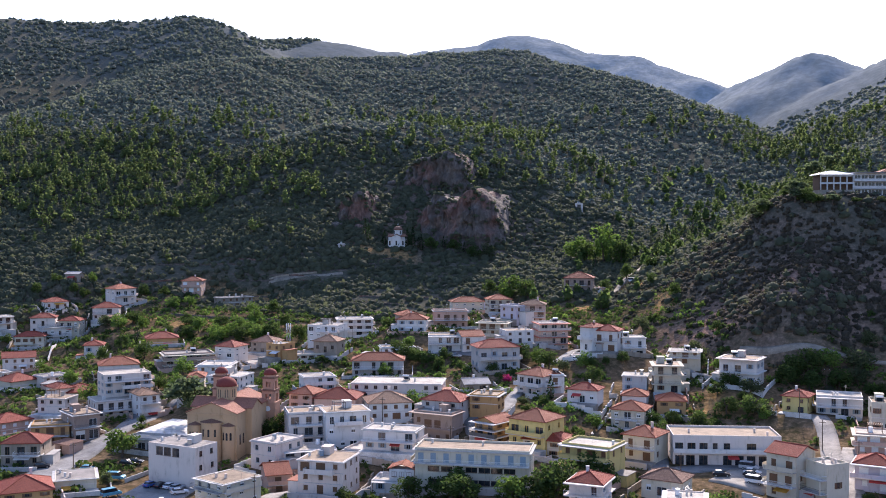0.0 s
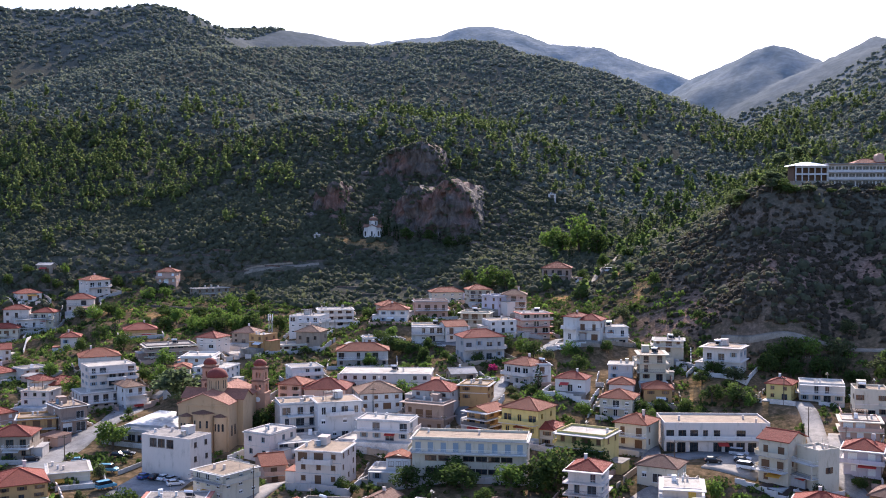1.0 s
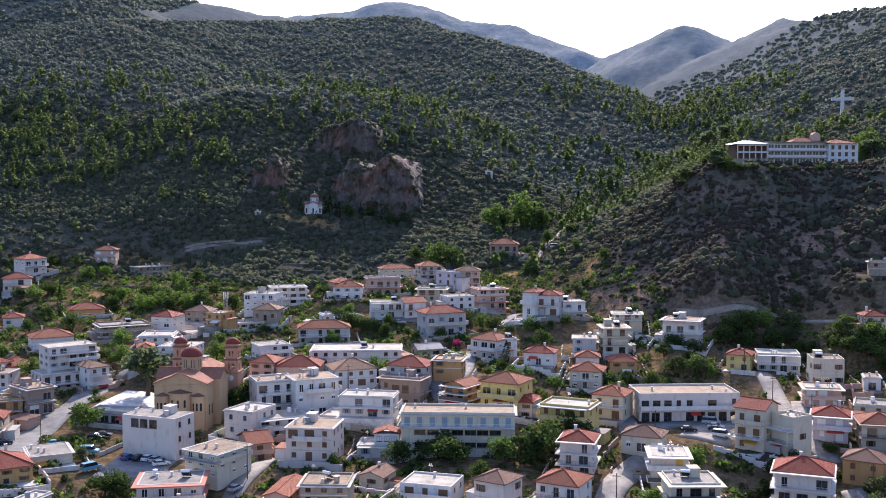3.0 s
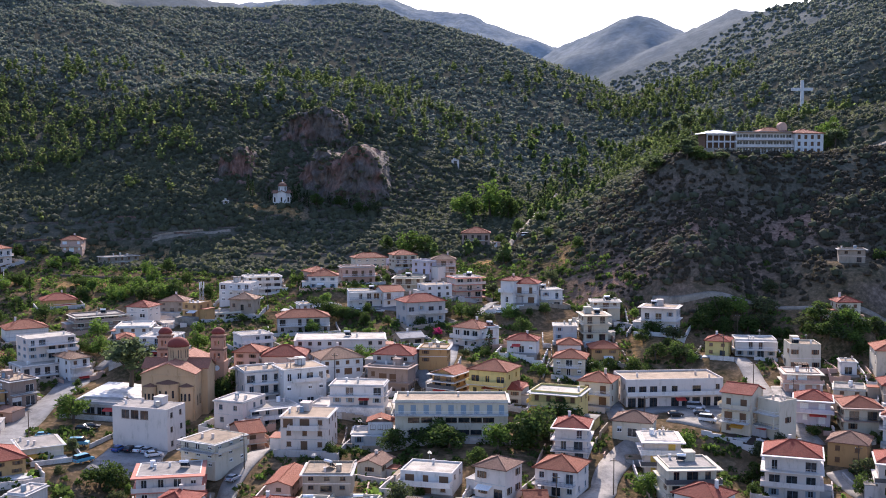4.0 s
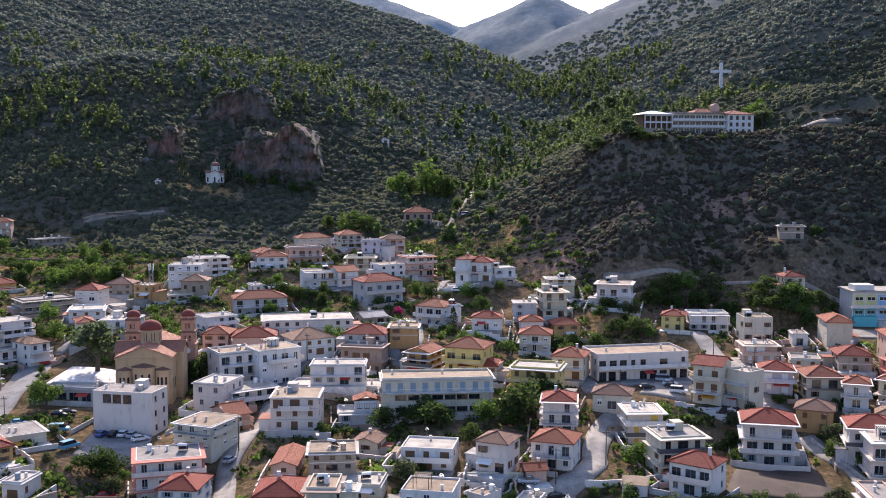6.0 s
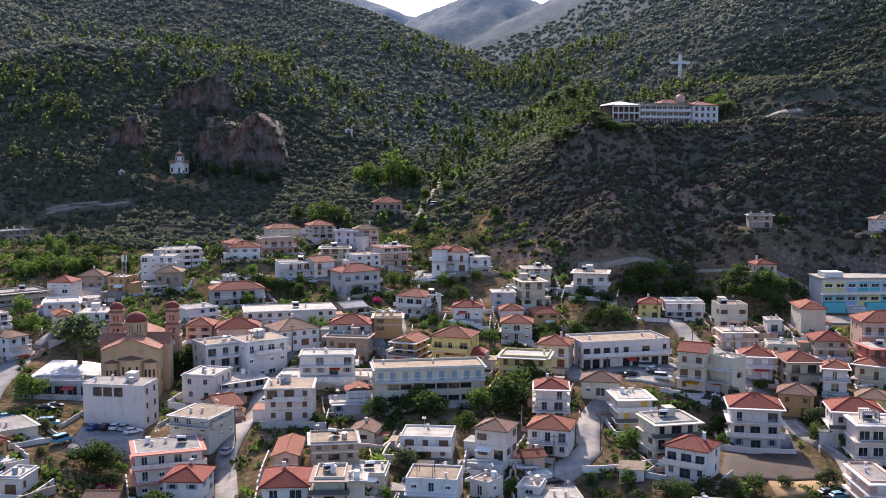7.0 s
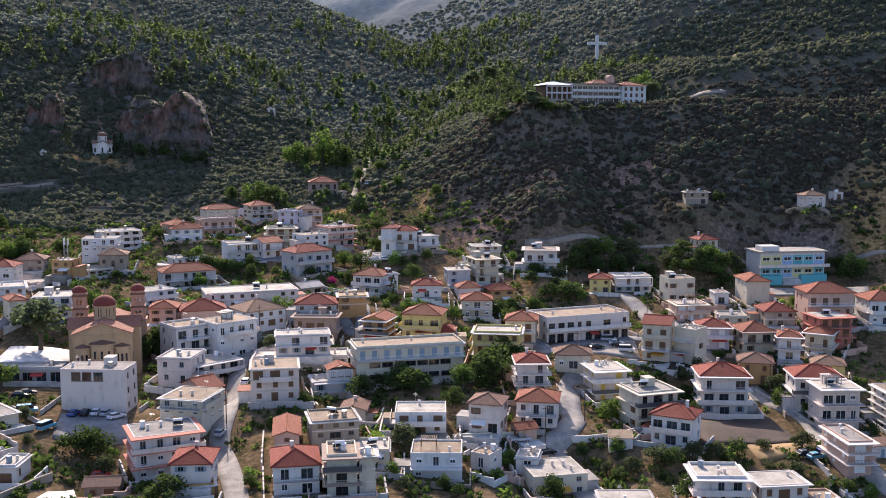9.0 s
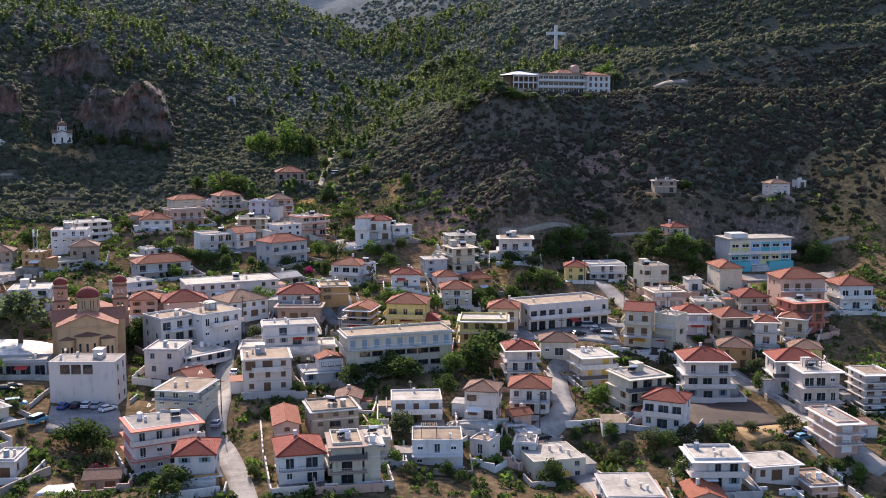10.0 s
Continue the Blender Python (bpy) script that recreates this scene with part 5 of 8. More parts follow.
house(-68.2, 377.6, 20.3, 13.4, 10.0, 5.7, 17, "f", wall="w", storeys=2, balcony=1, heater=1)
house(-58.9, 378.5, 20.6, 9.1, 10.0, 5.3, 33, "k", tile="o", wall="w", storeys=2)
house(-54.1, 395.8, 22.1, 13.4, 10.0, 7.3, 3, "f", wall="c", storeys=3, balcony=1, heater=1, bands="c")
house(-42.9, 384.6, 23.5, 11.8, 10.0, 4.4, 30, "f", wall="w", storeys=2)
house(-33.0, 397.6, 19.7, 13.2, 11.0, 9.9, 29, "f", wall="u", storeys=4, balcony=3, heater=1, bands="r")
house(-44.2, 359.8, 17.1, 16.4, 11.0, 7.6, 31, "h", tile="r", wall="g", storeys=2, balcony=1)
house(-13.0, 374.9, 22.9, 6.0, 9.0, 7.9, -27, "h", tile="r", wall="w", storeys=2)
house(-7.9, 375.9, 22.8, 9.3, 9.0, 6.9, -7, "h", tile="r", wall="w", storeys=2, balcony=1)
house(-0.5, 381.0, 20.4, 9.2, 9.0, 6.7, 19, "f", wall="w", storeys=2, balcony=1, heater=1)
house(-15.8, 373.9, 18.1, 9.7, 8.0, 2.9, 3, "f", wall="w", storeys=1)
house(-22.8, 332.5, 14.0, 11.3, 10.0, 5.8, -26, "h", tile="o", wall="w", storeys=2)
house(-18.9, 333.8, 14.1, 6.4, 9.0, 5.7, 27, "f", wall="w", storeys=2, heater=1)
house(-61.4, 311.1, 14.4, 27.1, 13.0, 4.7, 12, "f", wall="w", storeys=2, deck="w", heater=1)
house(-44.2, 334.0, 13.3, 9.1, 8.0, 2.6, 31, "k", tile="-", wall="s", storeys=1)
house(-6.2, 321.5, 14.0, 10.2, 8.0, 3.8, -6, "h", tile="r", wall="w", storeys=1)
house(-30.8, 300.8, 13.9, 9.2, 9.0, 4.4, 0, "f", wall="o", storeys=2, deck="t")
house(-41.2, 295.9, 12.9, 13.0, 11.0, 4.3, -6, "h", tile="r", wall="g", storeys=2)
house(-41.3, 287.9, 6.8, 14.6, 8.0, 8.1, -10, "f", wall="b", storeys=2, balcony=2, bands="b")
house(-58.2, 293.0, 11.7, 13.8, 12.0, 4.6, 30, "h", tile="t", wall="w", storeys=2)
house(-73.8, 294.2, 13.5, 13.7, 12.0, 3.0, 9, "h", tile="r", wall="p", storeys=2)
house(37.5, 351.0, 16.8, 14.0, 11.0, 8.3, -13, "f", wall="w", storeys=2, balcony=1, heater=1, bands="w")
house(19.4, 362.3, 21.4, 11.0, 9.0, 4.0, 3, "f", wall="c", storeys=2, balcony=1, heater=1)
house(15.3, 341.7, 15.1, 10.0, 11.0, 8.4, 11, "f", wall="c", storeys=3, balcony=2, heater=1, bands="c")
house(6.2, 339.7, 15.3, 8.4, 9.0, 4.7, 3, "f", wall="g", storeys=2)
house(7.8, 327.1, 13.0, 8.1, 9.0, 2.9, 2, "h", tile="o", wall="w", storeys=2)
house(18.3, 326.1, 11.2, 9.3, 9.0, 3.9, 8, "h", tile="o", wall="o", storeys=2)
house(8.5, 312.6, 9.2, 10.6, 10.0, 5.1, -6, "h", tile="o", wall="c", storeys=2)
house(53.9, 332.2, 12.6, 7.9, 9.0, 4.5, -15, "h", tile="r", wall="y", storeys=2, style="nw")
house(65.1, 335.6, 11.8, 14.1, 10.0, 5.3, -1, "f", wall="w", storeys=2, balcony=1, deck="w")
house(76.7, 320.9, 10.7, 10.0, 10.0, 7.5, 1, "f", wall="c", storeys=2, balcony=0, heater=1)
house(94.1, 343.0, 23.5, 7.8, 8.0, 4.9, 6, "h", tile="r", wall="c", storeys=2)
house(97.7, 309.7, 11.8, 8.2, 14.0, 7.3, -6, "h", tile="o", wall="c", storeys=3, blank="f")
house(109.5, 285.2, 11.7, 15.5, 12.0, 7.3, -6, "h", tile="o", wall="p", storeys=2)
house(125.3, 281.9, 9.7, 11.5, 12.0, 7.2, -6, "h", tile="o", wall="w", storeys=2)
house(146.0, 368.3, 37.2, 9.2, 7.0, 4.4, 4, "h", tile="t", wall="w", storeys=2)
house(104.2, 378.7, 38.1, 9.6, 6.5, 4.5, -7, "f", wall="s", storeys=2, style="nw", deck="t")
house(87.5, 311.7, 11.3, 5.0, 7.0, 3.6, -6, "f", wall="w", storeys=1)
house(71.6, 297.6, 9.1, 11.4, 10.0, 5.0, -1, "f", wall="p", storeys=2, balcony=1, deck="w", bands="c")
house(93.7, 284.2, 9.6, 9.9, 11.0, 4.3, -6, "h", tile="r", wall="s", storeys=2)
house(-76.4, 277.2, 6.0, 12.4, 11.0, 9.1, 33, "f", wall="w", storeys=3, balcony=2, deck="t", style="bw")
house(-65.6, 278.8, 5.7, 13.8, 11.0, 10.2, 35, "f", wall="w", storeys=3, balcony=1, deck="t", blank="")
house(-112.6, 260.0, 4.9, 19.0, 7.0, 3.7, -3, "f", wall="g", storeys=1, deck="w", shop=True, style="bw")
house(-75.6, 258.1, 4.6, 9.7, 12.0, 6.4, -14, "f", wall="w", storeys=2, deck="w", style="bw")
house(-69.6, 262.6, 3.4, 15.6, 10.0, 5.1, 37, "f", wall="w", storeys=2, deck="w", style="bw")
house(-69.0, 220.9, 4.8, 11.0, 12.0, 5.5, -21, "f", wall="c", storeys=3, balcony=1, deck="t")
house(-69.4, 244.8, 0.1, 6.4, 11.0, 6.1, 36, "k", tile="o", wall="p", storeys=3)
house(-73.4, 206.5, -2.1, 15.7, 12.0, 9.1, 18, "f", wall="w", storeys=3, balcony=2, deck="g", heater=1, bands="r")
house(-51.7, 237.4, 4.9, 12.6, 12.0, 7.7, 2, "f", wall="w", storeys=3, balcony=1, deck="t")
house(-38.2, 247.1, 0.5, 11.6, 9.0, 5.9, 8, "f", wall="w", storeys=2, balcony=1, deck="w", attic=True)
house(-45.3, 263.5, 9.5, 15.8, 9.0, 5.1, 2, "f", wall="w", storeys=2, balcony=1, deck="w")
house(-45.6, 264.9, 6.1, 24.3, 9.0, 2.6, -3, "f", wall="w", storeys=1, deck="w")
house(-19.4, 248.9, 5.7, 26.8, 10.0, 8.8, 7, "f", wall="c", storeys=3, balcony=1, deck="t", style="bc", ribbon=True)
house(-24.0, 283.7, 8.6, 8.7, 10.0, 5.6, -23, "g", tile="o", wall="o", storeys=3, balcony=2, bands="w")
house(-11.5, 279.3, 9.3, 12.1, 11.0, 7.1, -18, "h", tile="o", wall="y", storeys=2, style="yw")
house(-8.6, 278.6, 7.5, 11.3, 10.0, 4.1, -6, "h", tile="r", wall="c", storeys=2)
house(6.3, 262.3, 5.4, 14.0, 10.5, 8.9, -14, "f", wall="y", storeys=3, balcony=2, deck="w", style="nc")
house(9.9, 237.7, 4.0, 9.1, 10.0, 7.7, -6, "h", tile="r", wall="w", storeys=3, balcony=1, bands="w")
house(-5.0, 211.8, 2.6, 7.8, 8.4, 6.3, -23, "h", tile="b", wall="w", storeys=2, style="ns", balcony=0)
house(7.8, 219.6, 1.4, 10.1, 10.0, 5.7, -17, "h", tile="o", wall="w", storeys=2, style="bw")
house(16.4, 280.9, 7.6, 9.6, 10.0, 6.1, -16, "h", tile="o", wall="c", storeys=2)
house(34.9, 288.2, 6.3, 26.5, 13.0, 7.3, 13, "f", wall="w", storeys=2, balcony=1, deck="t", shop=True)
house(24.5, 253.9, 5.8, 10.4, 9.0, 3.7, -13, "h", tile="b", wall="c", storeys=1)
house(29.6, 241.5, 0.3, 10.2, 11.0, 8.1, 4, "f", wall="w", storeys=3, balcony=1, deck="w", style="yc", bands="w")
house(33.4, 219.2, -0.1, 12.2, 11.0, 8.7, 11, "f", wall="c", storeys=3, balcony=2, deck="g", heater=1, bands="c")
house(51.3, 264.3, 4.6, 8.2, 10.0, 10.2, -28, "k", tile="r", wall="c", storeys=3)
house(59.0, 261.0, 4.5, 7.4, 7.0, 9.0, -49, "f", wall="c", storeys=3, blank="f", deck="w")
house(70.1, 273.6, 5.9, 10.3, 10.0, 5.9, -11, "h", tile="r", wall="l", storeys=2, balcony=1, bands="w")
house(58.3, 237.6, -2.8, 14.0, 12.0, 9.9, -11, "h", tile="r", wall="w", storeys=3, balcony=2, bands="w")
house(74.4, 253.7, 0.6, 9.7, 10.0, 5.4, -21, "h", tile="b", wall="o", storeys=2)
house(81.1, 234.4, -1.3, 13.5, 11.0, 8.1, -11, "h", tile="r", wall="w", storeys=2, balcony=1, bands="w")
house(80.9, 223.4, -4.6, 11.3, 10.0, 11.2, -6, "f", wall="w", storeys=3, balcony=2, deck="w", heater=1, bands="w")
house(79.9, 268.3, 5.2, 10.6, 11.0, 6.3, -2, "h", tile="o", wall="c", storeys=2, balcony=1, bands="b")
house(86.9, 261.1, 4.7, 7.6, 9.0, 6.3, -17, "h", tile="o", wall="w", storeys=2, balcony=1, bands="w")
house(99.7, 267.1, 2.9, 9.0, 10.0, 7.6, -37, "h", tile="o", wall="c", storeys=2, balcony=1, bands="w")
house(103.9, 272.1, 5.5, 12.2, 11.0, 8.7, 3, "f", wall="r", storeys=3, balcony=2, heater=1, deck="w", bands="r")
house(90.5, 245.4, 2.2, 8.9, 9.0, 4.5, -22, "h", tile="t", wall="y", storeys=1)
house(35.8, 206.9, -0.3, 10.0, 9.0, 6.3, -35, "h", tile="r", wall="w", storeys=2, style="bw")
house(83.3, 291.9, 7.2, 9.1, 10.0, 3.9, -12, "f", wall="c", storeys=2)
house(-48.3, 206.3, 2.7, 5.6, 14.0, 3.5, 1, "g", tile="o", wall="p", storeys=2)
house(-46.4, 188.3, -0.0, 9.6, 12.0, 5.5, 3, "h", tile="r", wall="w", storeys=2, balcony=1, style="ww")
house(-37.7, 185.2, -0.0, 7.3, 10.0, 7.6, -0, "f", wall="c", storeys=3, balcony=2, deck="t", heater=1, bands="b")
house(-33.0, 183.6, 0.0, 3.4, 5.0, 7.4, 0, "f", wall="c", storeys=3, balcony=0, blank="frl")
house(-32.5, 197.0, 1.9, 10.8, 9.0, 2.6, -5, "f", wall="c", storeys=1, deck="w", heater=1)
house(-38.9, 204.6, 5.2, 10.8, 10.0, 3.6, 7, "f", wall="s", storeys=2, deck="t", heater=1)
house(-33.4, 224.6, 0.9, 6.3, 8.0, 4.2, -11, "g", tile="b", wall="c", storeys=2)
house(-19.4, 215.4, 2.3, 12.6, 10.0, 4.4, -7, "f", wall="w", storeys=2, balcony=1, deck="w")
house(-18.3, 195.1, -1.1, 11.5, 10.0, 5.2, -9, "f", wall="w", storeys=2, balcony=1, deck="t")
house(-7.9, 197.1, -0.6, 4.9, 6.0, 3.0, -38, "f", wall="w", storeys=1)
house(5.3, 194.3, -5.0, 12.8, 12.0, 4.3, 5, "f", wall="c", storeys=2, deck="w", style="bw")
house(14.9, 174.4, -3.8, 11.5, 14.0, 2.6, -8, "f", wall="g", storeys=1, deck="w")
house(1.3, 199.0, -2.1, 5.2, 6.0, 2.6, -19, "f", wall="w", storeys=1, deck="w")
house(33.7, 178.7, -3.3, 11.6, 10.0, 5.7, -9, "f", wall="w", storeys=2, balcony=1, deck="w", bands="w")
house(47.5, 182.2, -3.9, 10.6, 9.0, 3.1, 0, "f", wall="w", storeys=1, deck="w")
house(54.9, 177.4, -6.7, 6.2, 10.0, 3.2, -1, "f", wall="p", storeys=2, deck="t", balcony=0)
house(66.2, 190.1, -1.3, 6.7, 14.0, 6.4, -2, "f", wall="p", storeys=3, balcony=2, deck="g", bands="w")
house(28.5, 170.9, -4.8, 7.3, 9.0, 2.6, -11, "g", tile="o", wall="p", storeys=1)
house(2.5, 209.9, 0.7, 4.8, 5.0, 2.6, 11, "k", tile="o", wall="p", storeys=1)
house(-65.4, 190.3, 1.7, 8.2, 10.0, 4.0, -4, "h", tile="r", wall="w", storeys=2, balcony=0)
house(-64.7, 188.3, -2.0, 6.4, 9.0, 4.0, 9, "f", wall="o", storeys=2, deck="t", heater=1)
house(-101.1, 199.0, 0.1, 4.8, 8.0, 3.6, -7, "f", wall="w", storeys=1)
house(-83.4, 195.9, -3.0, 7.2, 6.0, 2.6, -1, "k", tile="t", wall="s", storeys=1)
house(96.6, 224.6, -4.3, 8.7, 10.0, 9.2, -4, "f", wall="w", storeys=5, balcony=3, bands="w")
house(-251.6, 431.1, 22.0, 13.5, 11.0, 5.5, 30, "h", tile="r", wall="w", storeys=2)
house(-191.4, 383.8, 17.3, 14.1, 11.0, 3.0, 34, "h", tile="r", wall="o", storeys=2)
house(-254.9, 446.8, 28.7, 12.7, 10.0, 6.5, 65, "h", tile="o", wall="w", storeys=2)
house(-227.6, 467.9, 32.7, 10.9, 9.0, 5.6, 16, "h", tile="o", wall="p", storeys=2)
house(-204.6, 466.4, 26.0, 18.8, 9.0, 4.9, 53, "f", wall="s", storeys=2)
house(-286.8, 454.0, 37.7, 8.3, 6.0, 3.7, 7, "k", tile="-", wall="s", storeys=1)
house(-279.6, 429.9, 26.4, 12.1, 9.0, 3.2, 51, "h", tile="r", wall="w", storeys=1)
house(-267.0, 406.2, 17.4, 11.9, 9.0, 7.1, 30, "h", tile="r", wall="w", storeys=2)
house(-257.4, 413.3, 16.9, 10.2, 9.0, 5.9, 17, "h", tile="r", wall="c", storeys=2)
house(-261.7, 406.8, 12.7, 14.4, 8.0, 7.8, 48, "f", wall="w", storeys=2)
house(-265.4, 395.7, 11.1, 13.7, 9.0, 6.2, 27, "h", tile="r", wall="c", storeys=2)
house(-220.9, 379.8, 10.1, 8.4, 10.0, 6.7, 31, "h", tile="r", wall="w", storeys=2)
house(-244.4, 362.7, 8.0, 13.8, 11.0, 5.0, 39, "k", tile="r", wall="w", storeys=2)
house(-178.5, 336.0, 12.6, 15.4, 12.0, 3.8, 39, "h", tile="o", wall="w", storeys=3)
house(-151.5, 300.6, 12.9, 16.6, 11.0, 6.4, 48, "f", wall="w", storeys=3, balcony=2)
house(-206.1, 316.2, 9.6, 11.8, 11.0, 2.6, 70, "h", tile="r", wall="c", storeys=2)
house(-196.6, 322.3, 9.6, 11.0, 9.0, 3.7, 64, "f", wall="w", storeys=2)
house(-172.7, 306.4, 7.0, 11.6, 10.0, 4.6, 54, "h", tile="r", wall="s", storeys=2)
house(-177.3, 302.1, 10.3, 6.6, 10.0, 2.8, 61, "h", tile="r", wall="w", storeys=2)
house(-139.7, 294.0, 6.7, 7.1, 11.0, 7.5, 53, "h", tile="t", wall="w", storeys=3, style="nw")
house(-150.8, 292.8, 6.4, 13.7, 12.0, 5.9, 49, "f", wall="w", storeys=2, balcony=1, deck="w")
house(-142.9, 267.0, 5.7, 8.4, 12.0, 7.2, 56, "f", wall="b", storeys=2, shop=True)
house(-148.9, 261.9, 4.5, 11.5, 9.0, 5.6, 34, "f", wall="o", storeys=2, deck="t")
house(-140.2, 241.0, 4.0, 11.5, 10.0, 6.0, 21, "h", tile="r", wall="s", storeys=2)
house(-173.3, 273.0, 3.5, 11.7, 10.0, 4.2, 66, "h", tile="r", wall="p", storeys=2)
house(-166.5, 287.3, 8.2, 10.3, 9.0, 4.6, 9, "f", wall="w", storeys=2)
house(-159.2, 350.5, 13.9, 20.4, 13.0, 5.3, 40, "f", wall="b", storeys=3, balcony=2, deck="g", heater=1, bands="c")
house(-116.0, 211.3, 3.5, 12.4, 13.0, 3.4, 43, "h", tile="r", wall="o", storeys=2)
house(-113.6, 226.1, 3.8, 10.6, 12.0, 2.6, 38, "f", wall="c", storeys=2, deck="g")
house(-284.6, 399.4, 19.4, 8.5, 9.0, 5.8, 57, "f", wall="w", storeys=2)
house(-238.1, 344.0, 3.5, 4.5, 9.0, 6.5, 71, "f", wall="w", storeys=2)
house(15.0, 353.4, 15.9, 11.9, 9.0, 4.0, 33, "f", wall="c", storeys=2)
house(-36.7, 476.5, 36.0, 14.3, 12.0, 6.2, 5, "h", tile="o", wall="b", storeys=2, style="nw")
house(-64.9, 628.2, 75.0, 5.1, 5.0, 2.7, 12, "f", wall="w", storeys=1, blank="rl")
house(-169.8, 517.9, 52.9, 3.0, 5.0, 2.6, 14, "f", wall="w", storeys=1, blank="frl")
house(-92.2, 239.6, 2.5, 15.1, 8.0, 10.3, -10, "f", wall="w", storeys=3, deck="g", balcony=0, style="nw", loggia=True)
house(-29.9, 481.5, 35.1, 5.5, 8.0, 2.6, 34, "f", wall="p", storeys=1)
house(159.5, 375.3, 39.3, 4.0, 5.0, 2.6, 3, "f", wall="w", storeys=1)

# ---------------------------------------------------------------- the parish church
def arch_bm(w, h, deep, steps=8):
    """A solid round-headed block, for openings and niches: foot at z 0, front at y 0."""
    bm = bmesh.new()
    prof = [(-w / 2, 0), (w / 2, 0), (w / 2, h - w / 2)]
    prof += [(w / 2 * math.cos(math.pi * k / steps), h - w / 2 + w / 2 * math.sin(math.pi * k / steps)) for k in range(1, steps)]
    prof.append((-w / 2, h - w / 2))
    a = [bm.verts.new((x, 0, z)) for x, z in prof]
    b = [bm.verts.new((x, deep, z)) for x, z in prof]
    bm.faces.new(a)
    bm.faces.new(b[::-1])
    for i in range(len(prof)):
        j = (i + 1) % len(prof)
        bm.faces.new((a[j], a[i], b[i], b[j]))
    bmesh.ops.recalc_face_normals(bm, faces=bm.faces)
    return bm


def dome_bm(r, tall, rings=7, sides=20):
    bm = bmesh.new()
    last = None
    for k in range(rings):
        a = math.pi / 2 * k / rings
        ring = [bm.verts.new((r * math.cos(a) * math.cos(s * math.tau / sides), r * math.cos(a) * math.sin(s * math.tau / sides), tall * math.sin(a))) for s in range(sides)]
        if last:
            for s in range(sides):
                bm.faces.new((last[s], last[(s + 1) % sides], ring[(s + 1) % sides], ring[s]))
        else:
            bm.faces.new(ring[::-1])
        last = ring
    top = bm.verts.new((0, 0, tall))
    for s in range(sides):
        bm.faces.new((last[s], last[(s + 1) % sides], top))
    for f in bm.faces:
        f.smooth = True
    return bm


def small_cross(bm, x, y, z, h):
    box(bm, x - 0.05, x + 0.05, y - 0.05, y + 0.05, z, z + h)
    box(bm, x - h * 0.3, x + h * 0.3, y - 0.05, y + 0.05, z + h * 0.6, z + h * 0.6 + 0.1)


def gabled_block(t, x0, x1, y0, y1, h, rise, along, wall, tile, roof_name="roof"):
    """A wing with its own two-sloped roof; along: the axis of its ridge."""
    w, d = x1 - x0, y1 - y0
    bm = boxes((x0, x1, y0, y1, -2, h))
    cx, cy = (x0 + x1) / 2, (y0 + y1) / 2
    ends = [((x0, y), (x1, y), (cx, y)) for y in (y0, y1)] if along == "y" else [((x, y0), (x, y1), (x, cy)) for x in (x0, x1)]
    for a, b, c in ends:
        bm.faces.new([bm.verts.new(p) for p in ((*a, h), (*b, h), (*c, h + rise))])
    part("wall", bm, wall, t)
    me = mesh_of(roof_name, gable_roof(w, d, rise, 0.35, 0.2, front=along == "y"), tile)
    uv_box(me)
    r = part(roof_name, me, None, t)
    r.location = (cx, cy, h)


